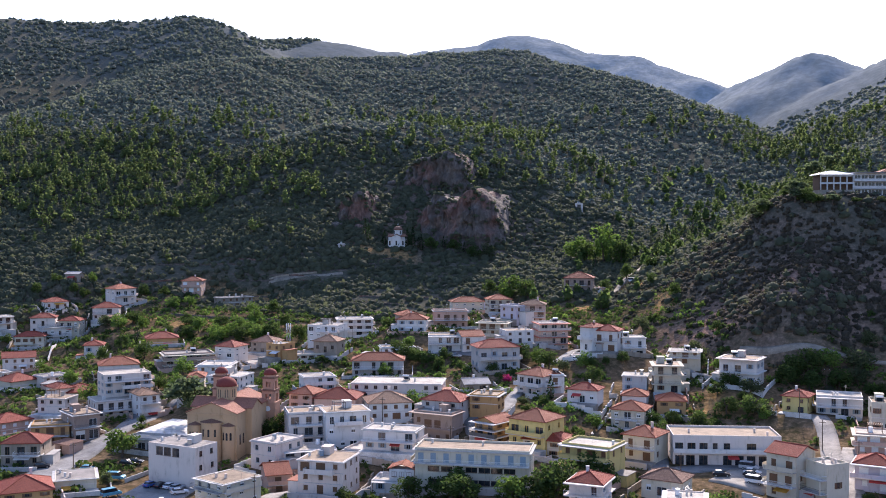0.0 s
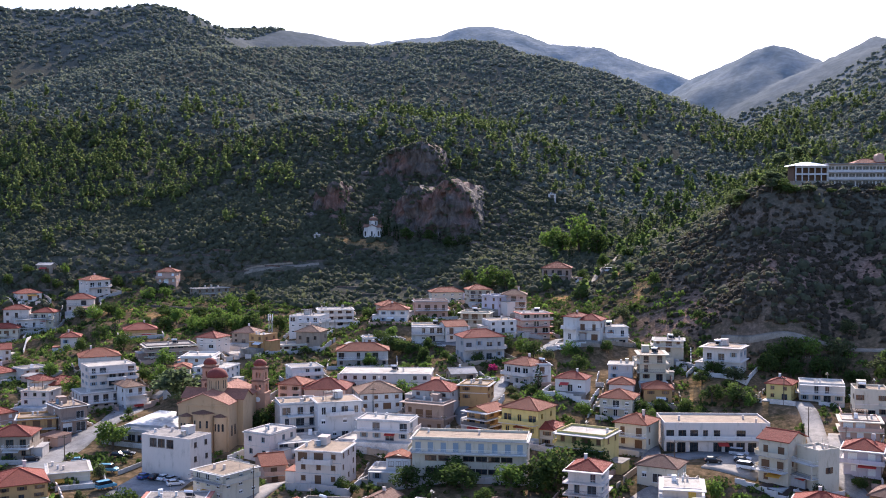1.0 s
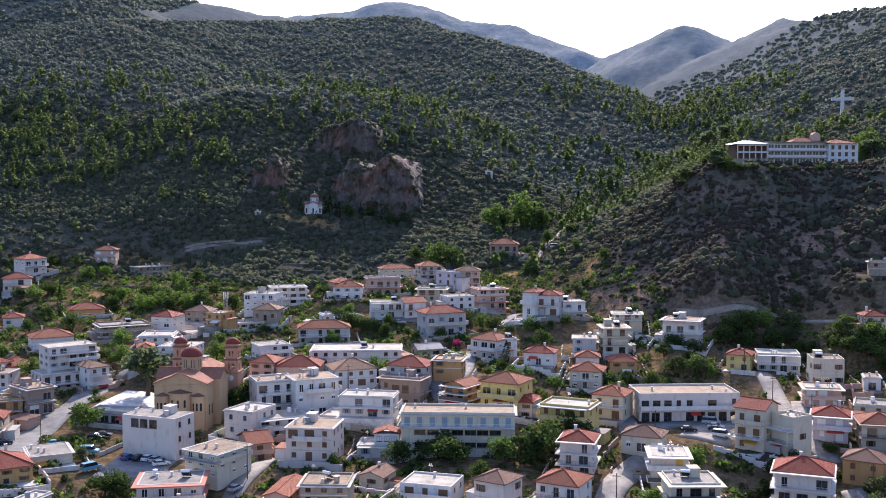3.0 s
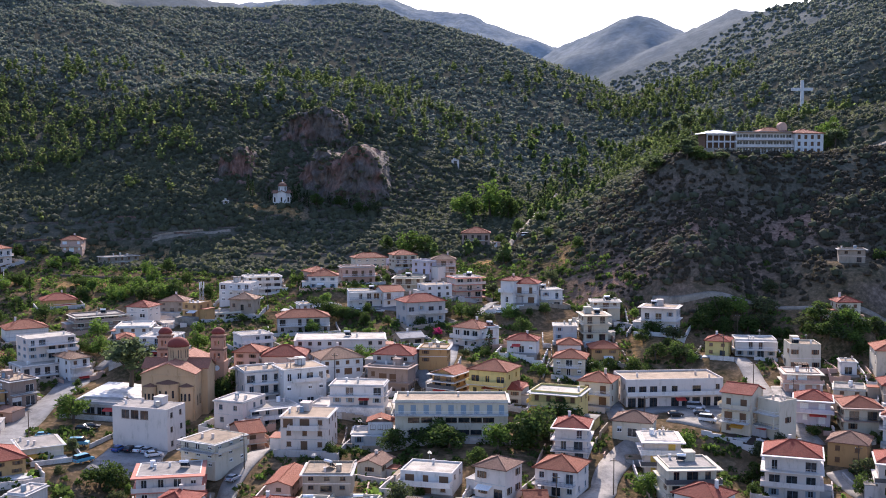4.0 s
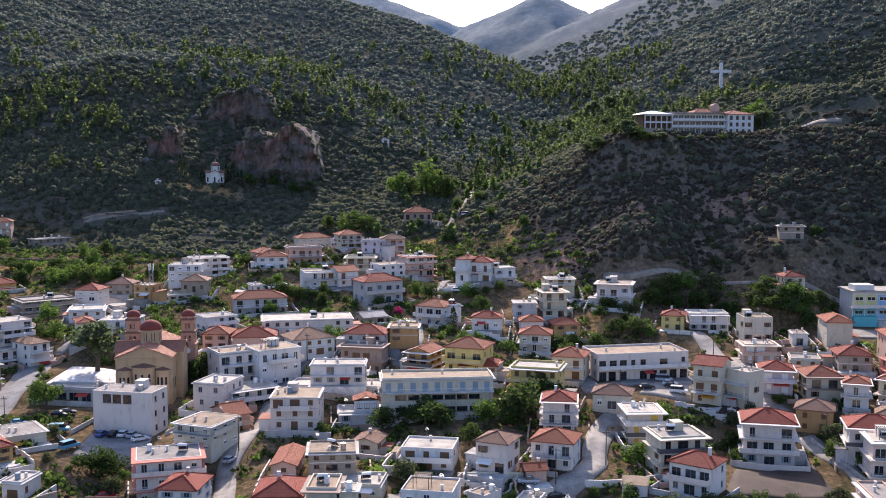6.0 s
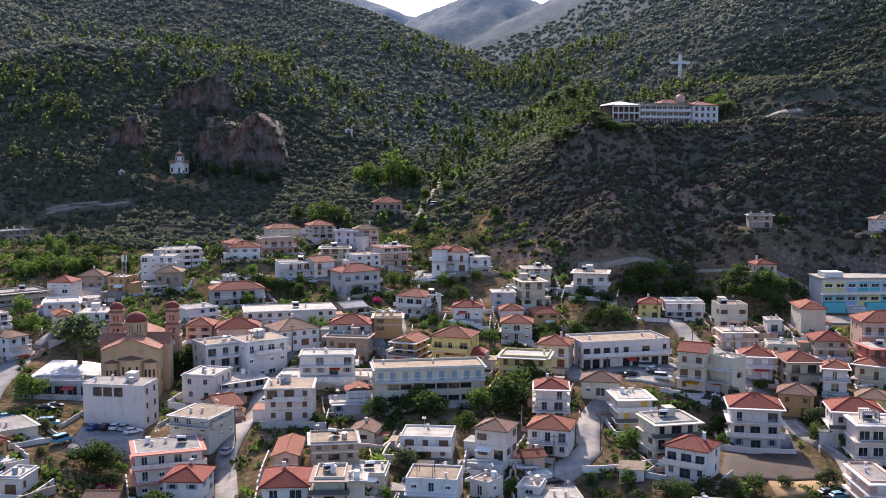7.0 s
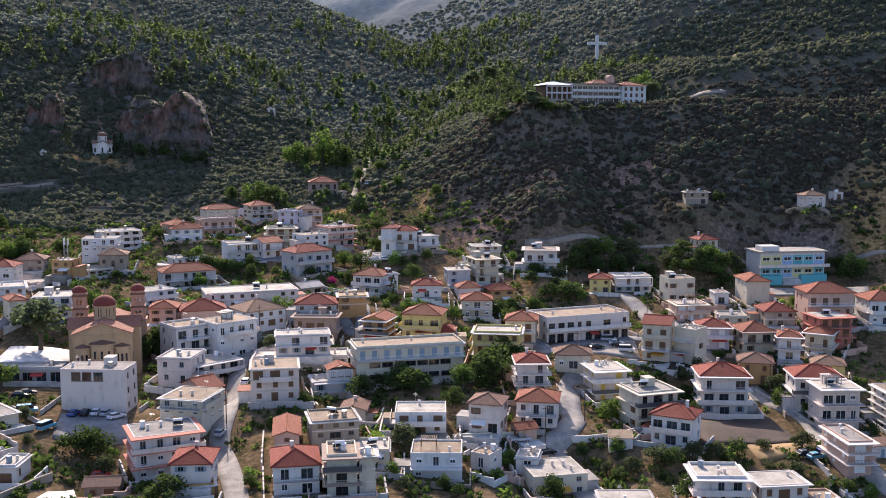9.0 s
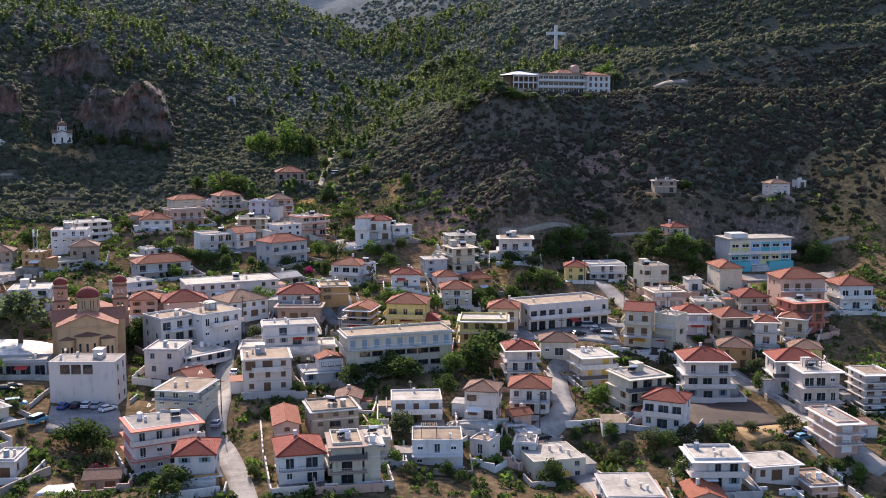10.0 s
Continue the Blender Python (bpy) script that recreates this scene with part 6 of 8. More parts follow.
def church(x, y, z, rot):
    t = thing("church", pose(x, y, z, 0, 0, rot), "sandstone domed church with red-tiled domes and two bell towers", "church")
    stone, tile = WALLS["k"], ROOFS["o"]
    gabled_block(t, -7.05, 7.05, -15.2, 9.5, 12.1, 2.8, "y", stone, ROOFS["q"])
    gabled_block(t, -8.7, 8.7, -9.0, -2.0, 12.5, 2.2, "x", stone, ROOFS["q"])
    part("cornice", boxes((-7.3, 7.3, -15.45, -15.203, 11.7, 12.0), (-7.15, 7.15, -15.35, -15.203, 7.4, 7.6)), stone, t)
    # three apses with half-cone roofs
    for ax, r, h in ((0, 2.9, 9.6), (-4.75, 1.75, 8.7), (4.75, 1.75, 8.7)):
        bm = bmesh.new()
        k = 14
        for z0, z1, g in ((-2, h, 0), (h, h + 0.3, 0.22)):
            lo = [bm.verts.new((ax + (r + g) * math.cos(math.pi + math.pi * i / k), -15.19 + (r + g) * 0.75 * math.sin(math.pi + math.pi * i / k), z0)) for i in range(k + 1)]
            hi = [bm.verts.new((v.co.x, v.co.y, z1)) for v in lo]
            for i in range(k):
                bm.faces.new((lo[i], lo[i + 1], hi[i + 1], hi[i]))
            bm.faces.new(hi)
            bm.faces.new(lo[::-1])
        part("apse", bm, stone, t)
        bm = bmesh.new()
        top = bm.verts.new((ax, -15.18, h + 1.15))
        ring = [bm.verts.new((ax + (r + 0.3) * math.cos(math.pi + math.pi * i / k), -15.19 + (r + 0.3) * 0.78 * math.sin(math.pi + math.pi * i / k), h + 0.31)) for i in range(k + 1)]
        for i in range(k):
            bm.faces.new((ring[i], ring[i + 1], top))
        part("apse_roof", bm, ROOFS["b"], t)
        for i in range(3):
            wa = math.pi * (1.3 + 0.2 * i)
            wv = part("window", arch_bm(0.55, 2.0, 0.3), GLASS, t, "narrow round-headed window")
            wv.matrix_local = pose(ax + (r + 0.02) * math.cos(wa), -15.2 + (r + 0.02) * 0.75 * math.sin(wa), h - 3.4, 0, 0, math.degrees(wa) + 90)
    # central drum and dome
    bm = bmesh.new()
    tube(bm, (0, -5.5, 12.6), (0, -5.5, 17.7), 2.75, 2.75, 16)
    tube(bm, (0, -5.5, 17.7), (0, -5.5, 18.0), 3.0, 3.0, 16)
    part("drum", bm, stone, t)
    for i in range(8):
        a = math.tau * (i + 0.5) / 8
        wv = part("window", arch_bm(0.9, 2.4, 0.25), GLASS, t, "round-headed drum window")
        wv.matrix_local = pose(2.7 * math.sin(a), -5.5 - 2.7 * math.cos(a), 15.1, 0, 0, math.degrees(a))
    d = part("dome", dome_bm(2.9, 2.5), DOME_RED, t, "dark red tiled dome")
    d.location = (0, -5.5, 18.0)
    bm = bmesh.new()
    small_cross(bm, 0, -5.5, 20.4, 1.4)
    part("cross", bm, DARK_METAL, t)
    # bell towers
    for s in (-1, 1):
        tw = part("bell_tower", boxes((s * 7.5 - 2.1, s * 7.5 + 2.1, 5.6, 9.8, -2, 11.5), (s * 7.5 - 2.35, s * 7.5 + 2.35, 5.35, 10.05, 11.5, 11.9)), WALLS["q"], t, "square salmon stone bell tower")
        cx, cy = s * 7.5, 7.7
        for z0, half in ((11.9, 1.9), (15.4, 1.7)):
            for a in (-1, 1):
                for b in (-1, 1):
                    part("pier", boxes((cx + a * (half - 0.5) - 0.5, cx + a * (half - 0.5) + 0.5, cy + b * (half - 0.5) - 0.5, cy + b * (half - 0.5) + 0.5, z0, z0 + 3.0)), WALLS["q"], tw)
                yy = cy + a * (half - 0.3)
                part("mullion", boxes((cx - 0.22, cx + 0.22, yy - 0.2, yy + 0.2, z0 + 0.7, z0 + 2.2)), WALLS["q"], tw)
                for z1, z2 in ((0, 0.7), (2.2, 3.0)):
                    part("lintel" if z1 else "sill", boxes((cx - half + 1.0, cx + half - 1.0, yy - 0.27, yy + 0.27, z0 + z1, z0 + z2)), WALLS["q"], tw)
                xx = cx + a * (half - 0.3)
                part("lintel", boxes((xx - 0.27, xx + 0.27, cy - half + 1.0, cy + half - 1.0, z0 + 2.2, z0 + 3.0)), WALLS["q"], tw)
            part("cornice", boxes((cx - half - 0.2, cx + half + 0.2, cy - half - 0.2, cy + half + 0.2, z0 + 3.0, z0 + 3.5)), ROOFS["b"], tw)
        bm = bmesh.new()
        tube(bm, (cx, cy, 13.2), (cx, cy, 14.2), 0.55, 0.25, 10)
        part("bell", bm, DARK_METAL, tw)
        bm = bmesh.new()
        tube(bm, (cx, cy, 18.9), (cx, cy, 19.5), 1.75, 1.75, 12)
        part("lantern", bm, WALLS["q"], tw)
        dm = part("tower_dome", dome_bm(1.95, 1.7, 6, 16), DOME_RED, tw, "small dark red dome")
        dm.location = (cx, cy, 19.5)
        bm = bmesh.new()
        small_cross(bm, cx, cy, 21.1, 1.2)
        part("tower_cross", bm, DARK_METAL, tw)
        # clock face towards the town
        bm = bmesh.new()
        tube(bm, (cx, 5.59, 10.0), (cx, 5.5, 10.0), 0.75, 0.75, 16)
        part("clock", bm, TANK, tw, "round white clock face")
    # long side windows
    for s in (-1, 1):
        for yy in (-13.0, -10.8, 2.0):
            wv = part("window", arch_bm(0.8, 2.8, 0.2), GLASS, t, "tall round-headed side window")
            wv.matrix_local = pose(s * 7.08, yy, 3.6, 0, 0, 90 * s)
    return t


# ---------------------------------------------------------------- white hermitage on the slope
def hermitage(x, y, z, rot):
    t = thing("chapel", pose(x, y, z, 0, 0, rot), "small white domed hillside chapel with brown dome", "chapel")
    t.scale = (1.2, 1.15, 1.3)
    white = WALLS["w"]
    gabled_block(t, -2.2, 2.2, -3.8, 3.8, 4.6, 1.0, "y", white, ROOFS["b"])
    gabled_block(t, -4.0, 4.0, -1.7, 1.7, 4.6, 1.0, "x", white, ROOFS["b"])
    part("wall", boxes((-3.8, -2.2, -3.6, 3.6, -2, 3.4), (2.2, 3.8, -3.6, 3.6, -2, 3.4)), white, t)
    bm = bmesh.new()
    tube(bm, (0, 0, 4.4), (0, 0, 7.4), 1.9, 1.9, 12)
    part("drum", bm, white, t)
    for i in range(8):
        a = math.tau * i / 8
        wv = part("window", arch_bm(0.5, 1.4, 0.2), GLASS, t)
        wv.matrix_local = pose(1.84 * math.sin(a), -1.84 * math.cos(a), 5.7, 0, 0, math.degrees(a))
    d = part("dome", dome_bm(2.15, 1.6, 6, 14), ROOFS["b"], t, "reddish-brown dome")
    d.location.z = 7.4
    bm = bmesh.new()
    small_cross(bm, 0, 0, 9.0, 1.2)
    part("cross", bm, WHITE_METAL, t)
    for ax in (-2.95, 0, 2.95):
        wv = part("window", arch_bm(0.7, 1.9, 0.2), GLASS, t)
        wv.matrix_local = pose(ax, -3.83 if ax == 0 else -3.63, 1.2)
    return t


# ---------------------------------------------------------------- hotel on the spur
def hotel(x, y, z, rot):
    t = thing("hotel", pose(x, y, z, 0, 0, rot), "long white three-storey hillside hotel with balconies and red roof", "hotel")
    white = WALLS["w"]
    # main block: three floors of recessed balconies
    bm = bmesh.new()
    holes = []
    for s in range(3):
        for k in range(9):
            holes.append((0.6 + k * 2.8, 3.0 + k * 2.8, 0.2 + s * 2.9, 2.5 + s * 2.9))
    facade(bm, (-8, 0, 0), (1, 0, 0), 26, -1, 9.2, holes)
    facade(bm, (18, 0, 0), (0, 1, 0), 11, -3, 9.2, [])
    facade(bm, (-8, 11, 0), (0, -1, 0), 11, -3, 9.2, [])
    facade(bm, (18, 11, 0), (-1, 0, 0), 26, -3, 9.2, [])
    part("wall", bm, white, t)
    for h in holes:
        fr, pn = window_meshes(2.4, 2.3, "ww")
        wi = part("balcony_door", fr, None, t)
        wi.matrix_local = pose(-8 + (h[0] + h[1]) / 2, 0, h[2])
        part("pane", pn, None, wi)
    for s in (1, 2):
        b = part("balcony", boxes((-8, 18, -1.5, -0.003, s * 2.9 - 0.1, s * 2.9 + 0.08)), white, t)
        r = part("railing", rail_mesh(25.9, 1.4, True), white, b)
        r.location = (5, 0, s * 2.9 + 0.08)
    part("roof", boxes((-8.4, 18.4, -1.6, 11.2, 9.2, 9.45)), ROOFS["-"], t)
    part("base_wall", boxes((-7.99, 31.0, -2.3, 10.5, -7, -0.45)), WALLS["s"], t, "rubble stone base")
    part("canopy", boxes((-8, 18, -1.8, -0.01, -0.4, 0.0)), FRAME_BLUE, t)
    me = mesh_of("tiled_roof", hip_roof(12, 9, 1.9), ROOFS["o"])
    uv_box(me)
    part("tiled_roof", me, None, t).location = (10, 6, 9.45)
    # right block, a storey deep in its own roof
    bm = bmesh.new()
    hb = [(1.2 + k * 3.0, 2.6 + k * 3.0, 0.4 + s * 2.9, 2.2 + s * 2.9) for s in range(3) for k in range(4)]
    facade(bm, (18.004, -2.2, 0), (1, 0, 0), 13, -3, 8.6, hb)
    facade(bm, (31.004, -2.2, 0), (0, 1, 0), 13, -3, 8.6, [(1.5 + k * 3, 2.7 + k * 3, 0.6 + s * 2.9, 2.0 + s * 2.9) for s in range(3) for k in range(4)])
    facade(bm, (31.004, 10.8, 0), (-1, 0, 0), 13, -3, 8.6, [])
    facade(bm, (18.004, 10.8, 0), (0, -1, 0), 13, -3, 8.6, [])
    part("wall", bm, white, t)
    # solid brown blocks: the darkness of unlit rooms is in their colour
    part("room", boxes((18.3, 30.7, -1.9, 10.5, -5, 8.5)), FRAME_ROOM_BROWN, t)
    part("room", boxes((-7.7, 17.7, 0.3, 10.7, -5, 9.0)), FRAME_ROOM_BROWN, t)
    me = mesh_of("tiled_roof", hip_roof(13, 13, 2.0, 0.6), ROOFS["o"])
    uv_box(me)
    part("tiled_roof", me, None, t).location = (24.5, 4.3, 8.6)
    # round stair-head arch
    a = part("stair_head", arch_bm(3.4, 4.2, 3.0), WALLS["p"], t, "salmon round-headed stair head")
    a.location = (14.5, 2.0, 9.45)
    # left arcaded pavilion
    bm = bmesh.new()
    for z0 in (2.4, 5.4):
        for k in range(6):
            px = -21.4 + k * 2.6
            box(bm, px, px + 0.4, -1.2, -0.8, z0, z0 + 2.3)
        box(bm, -21.4, -7.9, -1.3, -0.6, z0 + 2.3, z0 + 3.0)
    part("arcade", bm, white, t, "two-storey white arcade")
    part("base_wall", boxes((-21.4, -8.004, -1.3, 9.2, -6.0, 2.38)), WALLS["s"], t, "rubble stone base")
    # back wall coloured dark brown for the shade inside the arches
    part("arcade_back", boxes((-21.2, -8.006, 1.2, 9.0, 2.4, 8.4)), FRAME_ROOM_BROWN, t)
    pr = part("pavilion_roof", hip_roof(13.2, 10.8, 1.5, 0.5), WHITE_METAL, t, "white sheet pavilion roof")
    pr.location = (-15.3, 3.8, 8.4)
    return t


# ---------------------------------------------------------------- school
PANEL = {"y": plaster("pastel_yellow_panel", (0.62, 0.58, 0.26)), "t": plaster("turquoise_panel", (0.12, 0.42, 0.45)), "b": plaster("sky_blue_panel", (0.28, 0.42, 0.58))}


def school(x, y, z, rot):
    t = thing("school", pose(x, y, z, 0, 0, rot), "two-storey school with yellow, turquoise and blue panels", "school")
    white = WALLS["w"]
    part("wall", boxes((-12, 12, 0, 11, -3, 10.4), (-11.2, -4.8, 0.6, 6, 10.4, 12.6)), white, t)
    for s in range(2):
        z0 = 1.7 + s * 4.4
        for k in range(6):
            x0 = -11.7 + 3.95 * k
            part("panel", boxes((x0, x0 + 3.6, -0.06, -0.003, z0, z0 + 3.3)), PANEL["ttbyytyybttb"[k + 6 * s]], t)
            fr, pn = window_meshes(2.6, 1.2, "ww")
            wi = part("window", fr, None, t)
            wi.matrix_local = pose(x0 + 1.8, -0.25, z0 + 1.5)
            part("pane", pn, None, wi)
    part("balcony", boxes((-12.9, 12.9, -2.2, -0.063, 5.3, 5.6), (-12.9, 12.9, -2.2, -2.05, 5.6, 6.4)), white, t)
    part("band", boxes((-12.0, -4.5, -2.0, -0.064, -1.0, 2.6)), PANEL["t"], t, "turquoise base wall")
    part("band", boxes((2.5, 12.0, -2.0, -0.064, -1.0, 2.6)), PANEL["t"], t, "turquoise base wall")
    part("steps", boxes((-4.4, 2.4, -2.4, -0.065, -1.0, 0.6), (-4.4, 2.4, -1.6, -0.066, 0.6, 1.2)), CONCRETE, t)
    part("roof", boxes((-12.7, 12.7, -0.9, 11.3, 10.402, 10.9)), DECK_WHITE, t)
    return t


def hill_cross(x, y, z, tall):
    t = thing("hill_cross", Matrix.Translation((x, y, z)), "tall white cross monument on the hillside", "cross")
    part("upright", boxes((-0.95, 0.95, -0.6, 0.6, -2, tall)), WALLS["w"], t)
    part("arm", boxes((-tall * 0.36, -0.953, -0.5, 0.5, tall * 0.64, tall * 0.64 + 1.8), (0.953, tall * 0.36, -0.5, 0.5, tall * 0.64, tall * 0.64 + 1.8)), WALLS["w"], t)
    part("plinth", boxes((-2, 2, -1.6, 1.6, -2, 0.9)), CONCRETE, t)
    return t


def telecom_mast(x, y, tall):
    z = ground_at(x, y)
    t = thing("telecom_mast", Matrix.Translation((x, y, z)), "slender grey lattice telecom mast with white panel antennas", "mast")
    for k in range(6):
        z0, z1 = tall * k / 6, tall * (k + 1) / 6
        bm = bmesh.new()
        for a in (-1, 1):
            for b in (-1, 1):
                tube(bm, (a * 0.6, b * 0.6, z0), (a * 0.6, b * 0.6, z1), 0.07, 0.07, 4)
        for a, b in ((-1, -1), (1, -1), (1, 1), (-1, 1)):
            tube(bm, (a * 0.6, b * 0.6, z0), (-b * 0.6, a * 0.6, z1), 0.05, 0.05, 4)
        part("lattice", bm, METAL, t)
    for k in range(3):
        a = math.tau * k / 3
        part("antenna", boxes((0.9 * math.cos(a) - 0.15, 0.9 * math.cos(a) + 0.15, 0.9 * math.sin(a) - 0.1, 0.9 * math.sin(a) + 0.1, tall - 1.2, tall + 1.2)), TANK, t)
    return t


# ---------------------------------------------------------------- rock outcrops
def rock_material():
    m, n, l, b = shader("grey_red_limestone", 0.95)
    f = noise_node(n, l, 0.35, 6, 0.7, stretch=(1, 1, 0.45))
    g = noise_node(n, l, 0.06, 3, 0.5)
    grey = ramp(n, l, f, [(0.3, (0.05, 0.043, 0.038)), (0.5, (0.115, 0.094, 0.079)), (0.7, (0.19, 0.158, 0.132))])
    red = ramp(n, l, f, [(0.3, (0.07, 0.04, 0.03)), (0.55, (0.18, 0.10, 0.075)), (0.7, (0.28, 0.17, 0.125))])
    pick = n.new("ShaderNodeMapRange")
    pick.inputs["From Min"].default_value, pick.inputs["From Max"].default_value = 0.48, 0.62
    l.new(g, pick.inputs["Value"])
    l.new(mixed(n, l, pick.outputs["Result"], grey, red), b.inputs["Base Color"])
    bumped(n, l, b, f, 1.0, 1.2)
    return m


ROCK = rock_material()


def rock_outcrop(x, y, wide, tall, deep, seed, label):
    """A cliff in the slope: broken face towards the town, uneven crest, a back that sinks into the hillside."""
    cols, rows = 64, 44
    off = Vector((seed * 11.3, seed * 5.1, seed * 2.7))
    bm = bmesh.new()
    grid = []
    for i in range(rows + 1):
        line = []
        for j in range(cols + 1):
            u = 2 * j / cols - 1
            s = i / rows
            crest = tall * max(0.0, 1 - abs(u) ** 3.2) * (0.84 + 0.42 * noise.noise(Vector((u * 2.3, seed * 1.7, 0)) + off))
            px = u * wide / 2
            foot = -deep * 0.5 * math.sqrt(max(0, 1 - u * u))
            if s < 0.7:
                k = s / 0.7
                py, pz = foot + deep * 0.14 * k**1.6, crest * k
            else:
                k = (s - 0.7) / 0.3
                py, pz = foot + deep * 0.14 + (deep * 0.9 - foot) * k, crest * (1 - 0.06 * k * k)
            rib = noise.fractal(Vector((px * 0.16, py * 0.03, pz * 0.035)) + off, 0.8, 2.2, 5)
            lump = noise.fractal(Vector((px * 0.07, py * 0.07, pz * 0.09)) - off, 1.0, 2.0, 4)
            pit = max(0.0, noise.noise(Vector((px * 0.13, 3.0, pz * 0.15)) + off * 0.7) - 0.22) * 9.0
            ledge = 0.8 * math.sin(pz * 0.55 + 3 * lump)
            gx, gy = x + px, y + py
            amp = 0.35 + 0.65 * min(1, crest / 6)
            line.append((gx + lump * 1.6, gy + (rib * 4.6 + lump * 2.6 + pit + ledge) * amp, pz + lump * 1.6))
        grid.append(line)
    flat = [p for line in grid for p in line]
    g = height(np.array([p[0] for p in flat]), np.array([p[1] for p in flat]))
    base = ground_at(x, y - deep * 0.5)
    vs = [bm.verts.new((p[0], p[1], max(base + p[2] - 1.5, h - 3.0))) for p, h in zip(flat, g)]
    rnd = random.Random(seed)
    spots = [vs[rnd.randrange(int(rows * 0.6) * (cols + 1), len(vs))].co.copy() for k in range(150)] + [vs[rnd.randrange(0, 10 * (cols + 1))].co.copy() for k in range(90)] + [vs[rnd.randrange(0, len(vs))].co.copy() for k in range(25)]
    c, r = np.array([tuple(p) for p in spots]), np.array([rnd.uniform(0.7, 2.0) for p in spots])
    cv, cf = clump_solids(c, r, 0.85, seed)
    lv, lf = fringe(c, r, 4, seed)
    clump_object("scrub", np.concatenate([cv, lv]), np.concatenate([cf, lf + len(cv)]), LEAF["scrub"], "bushes clinging to the crest and foot of the crag", "scrub")
    for i in range(rows):
        for j in range(cols):
            a = i * (cols + 1) + j
            bm.faces.new((vs[a], vs[a + 1], vs[a + cols + 2], vs[a + cols + 1]))
    crag = tagged(new("rock_outcrop", mesh_of("rock_outcrop", bm, ROCK)), label, "rock", "rock outcrops on the slope")
    for k in range(7):
        bx, by, size = x + wide * rnd.uniform(-0.48, 0.48), y - deep * rnd.uniform(0.46, 0.62), rnd.uniform(1.2, 3.0)
        bm = bmesh.new()
        bmesh.ops.create_icosphere(bm, subdivisions=2, radius=size)
        for v in bm.verts:
            v.co *= 1 + 0.45 * noise.noise(v.co * 0.6 / size + off * (k + 1))
            v.co.z *= 0.75
        bmesh.ops.translate(bm, verts=bm.verts, vec=(bx, by, ground_at(bx, by) + 0.2 * size))
        part("boulder", bm, ROCK, crag)
    return crag


ROOFS["q"] = tiles("terracotta_church_tiles", (0.33, 0.145, 0.095))
church(-96.3, 273.15, 4.5, 5.6)
hermitage(-145.5, 537.5, 53.2, 8)
hotel(84.0, 466.0, 77.5, 16)
school(124.3, 337.0, 13.5, 2)
hill_cross(141.1, 654.6, 107.5, 17.5)
telecom_mast(-128.1, 371.1, 13.0)
rock_outcrop(-120.0, 573.0, 58.0, 37.0, 48.0, 1, "large grey-brown limestone crag beside the chapel")
rock_outcrop(-150.0, 617.0, 52.0, 26.0, 30.0, 2, "reddish cliff above the crag")
rock_outcrop(-176.0, 553.0, 22.0, 19.0, 22.0, 3, "grey rounded crag in the scrub")
rock_outcrop(-279.4, 622.3, 17.0, 11.1, 14.0, 4, "pale rock knob on the wooded slope")


# ---------------------------------------------------------------- scrub and woods on the slopes
def scatter(count, area, seed, keep):
    rng = np.random.default_rng(seed)
    x = rng.uniform(area[0], area[1], count)
    y = rng.uniform(area[2], area[3], count)
    ok = rng.uniform(0, 1, count) < keep(x, y)
    return x[ok], y[ok], rng


def scrub_cover(name, count, area, seed, rmin, rmax, keep, mat, label, twins=0):
    """Thousands of low rounded bushes in one mesh, some with smaller ones leaning on them."""
    x, y, rng = scatter(count, area, seed, keep)
    r = rng.uniform(rmin, rmax, len(x)) * rng.uniform(0.6, 1.0, len(x))
    for k in range(twins):
        a, pick = rng.uniform(0, math.tau, len(x)), rng.uniform(0, 1, len(x)) < 0.6
        x, y, r = np.r_[x, (x + r * np.cos(a))[pick]], np.r_[y, (y + r * np.sin(a))[pick]], np.r_[r, (r * 0.62)[pick]]
    c = np.stack([x, y, height(x, y) + 0.15 * r], 1)
    v, f = clump_solids(c, r, 0.85, seed)
    lv, lf = fringe(c, r, 3, seed + 1)
    v, f = np.concatenate([v, lv]), np.concatenate([f, lf + len(v)])
    return clump_object(name, v, f, mat, label, "scrub")


def leaf_cover(name, count, area, seed, rmin, rmax, cards, keep, mat, label, leaf=1.0):
    """Loose garden growth: clumps of leaf cards in one mesh."""
    x, y, rng = scatter(count, area, seed, keep)
    z = height(x, y)
    r = rng.uniform(rmin, rmax, len(x)) * rng.uniform(0.6, 1.0, len(x))
    n = len(x)
    d = rng.normal(size=(n, cards, 3))
    d /= np.linalg.norm(d, axis=2)[..., None]
    d[..., 2] = np.abs(d[..., 2]) * 0.9
    c = np.stack([x, y, z], 1)[:, None, :] + d * r[:, None, None] * rng.uniform(0.45, 0.95, (n, cards, 1))
    s = np.repeat(r[:, None], cards, 1) * rng.uniform(0.6, 1.15, (n, cards)) * leaf
    v, f = leaf_quads(c.reshape(-1, 3), s.ravel(), seed)
    return tagged(new(name, mesh_from(name, v, f, mat)), label, "scrub", kind="stuff")


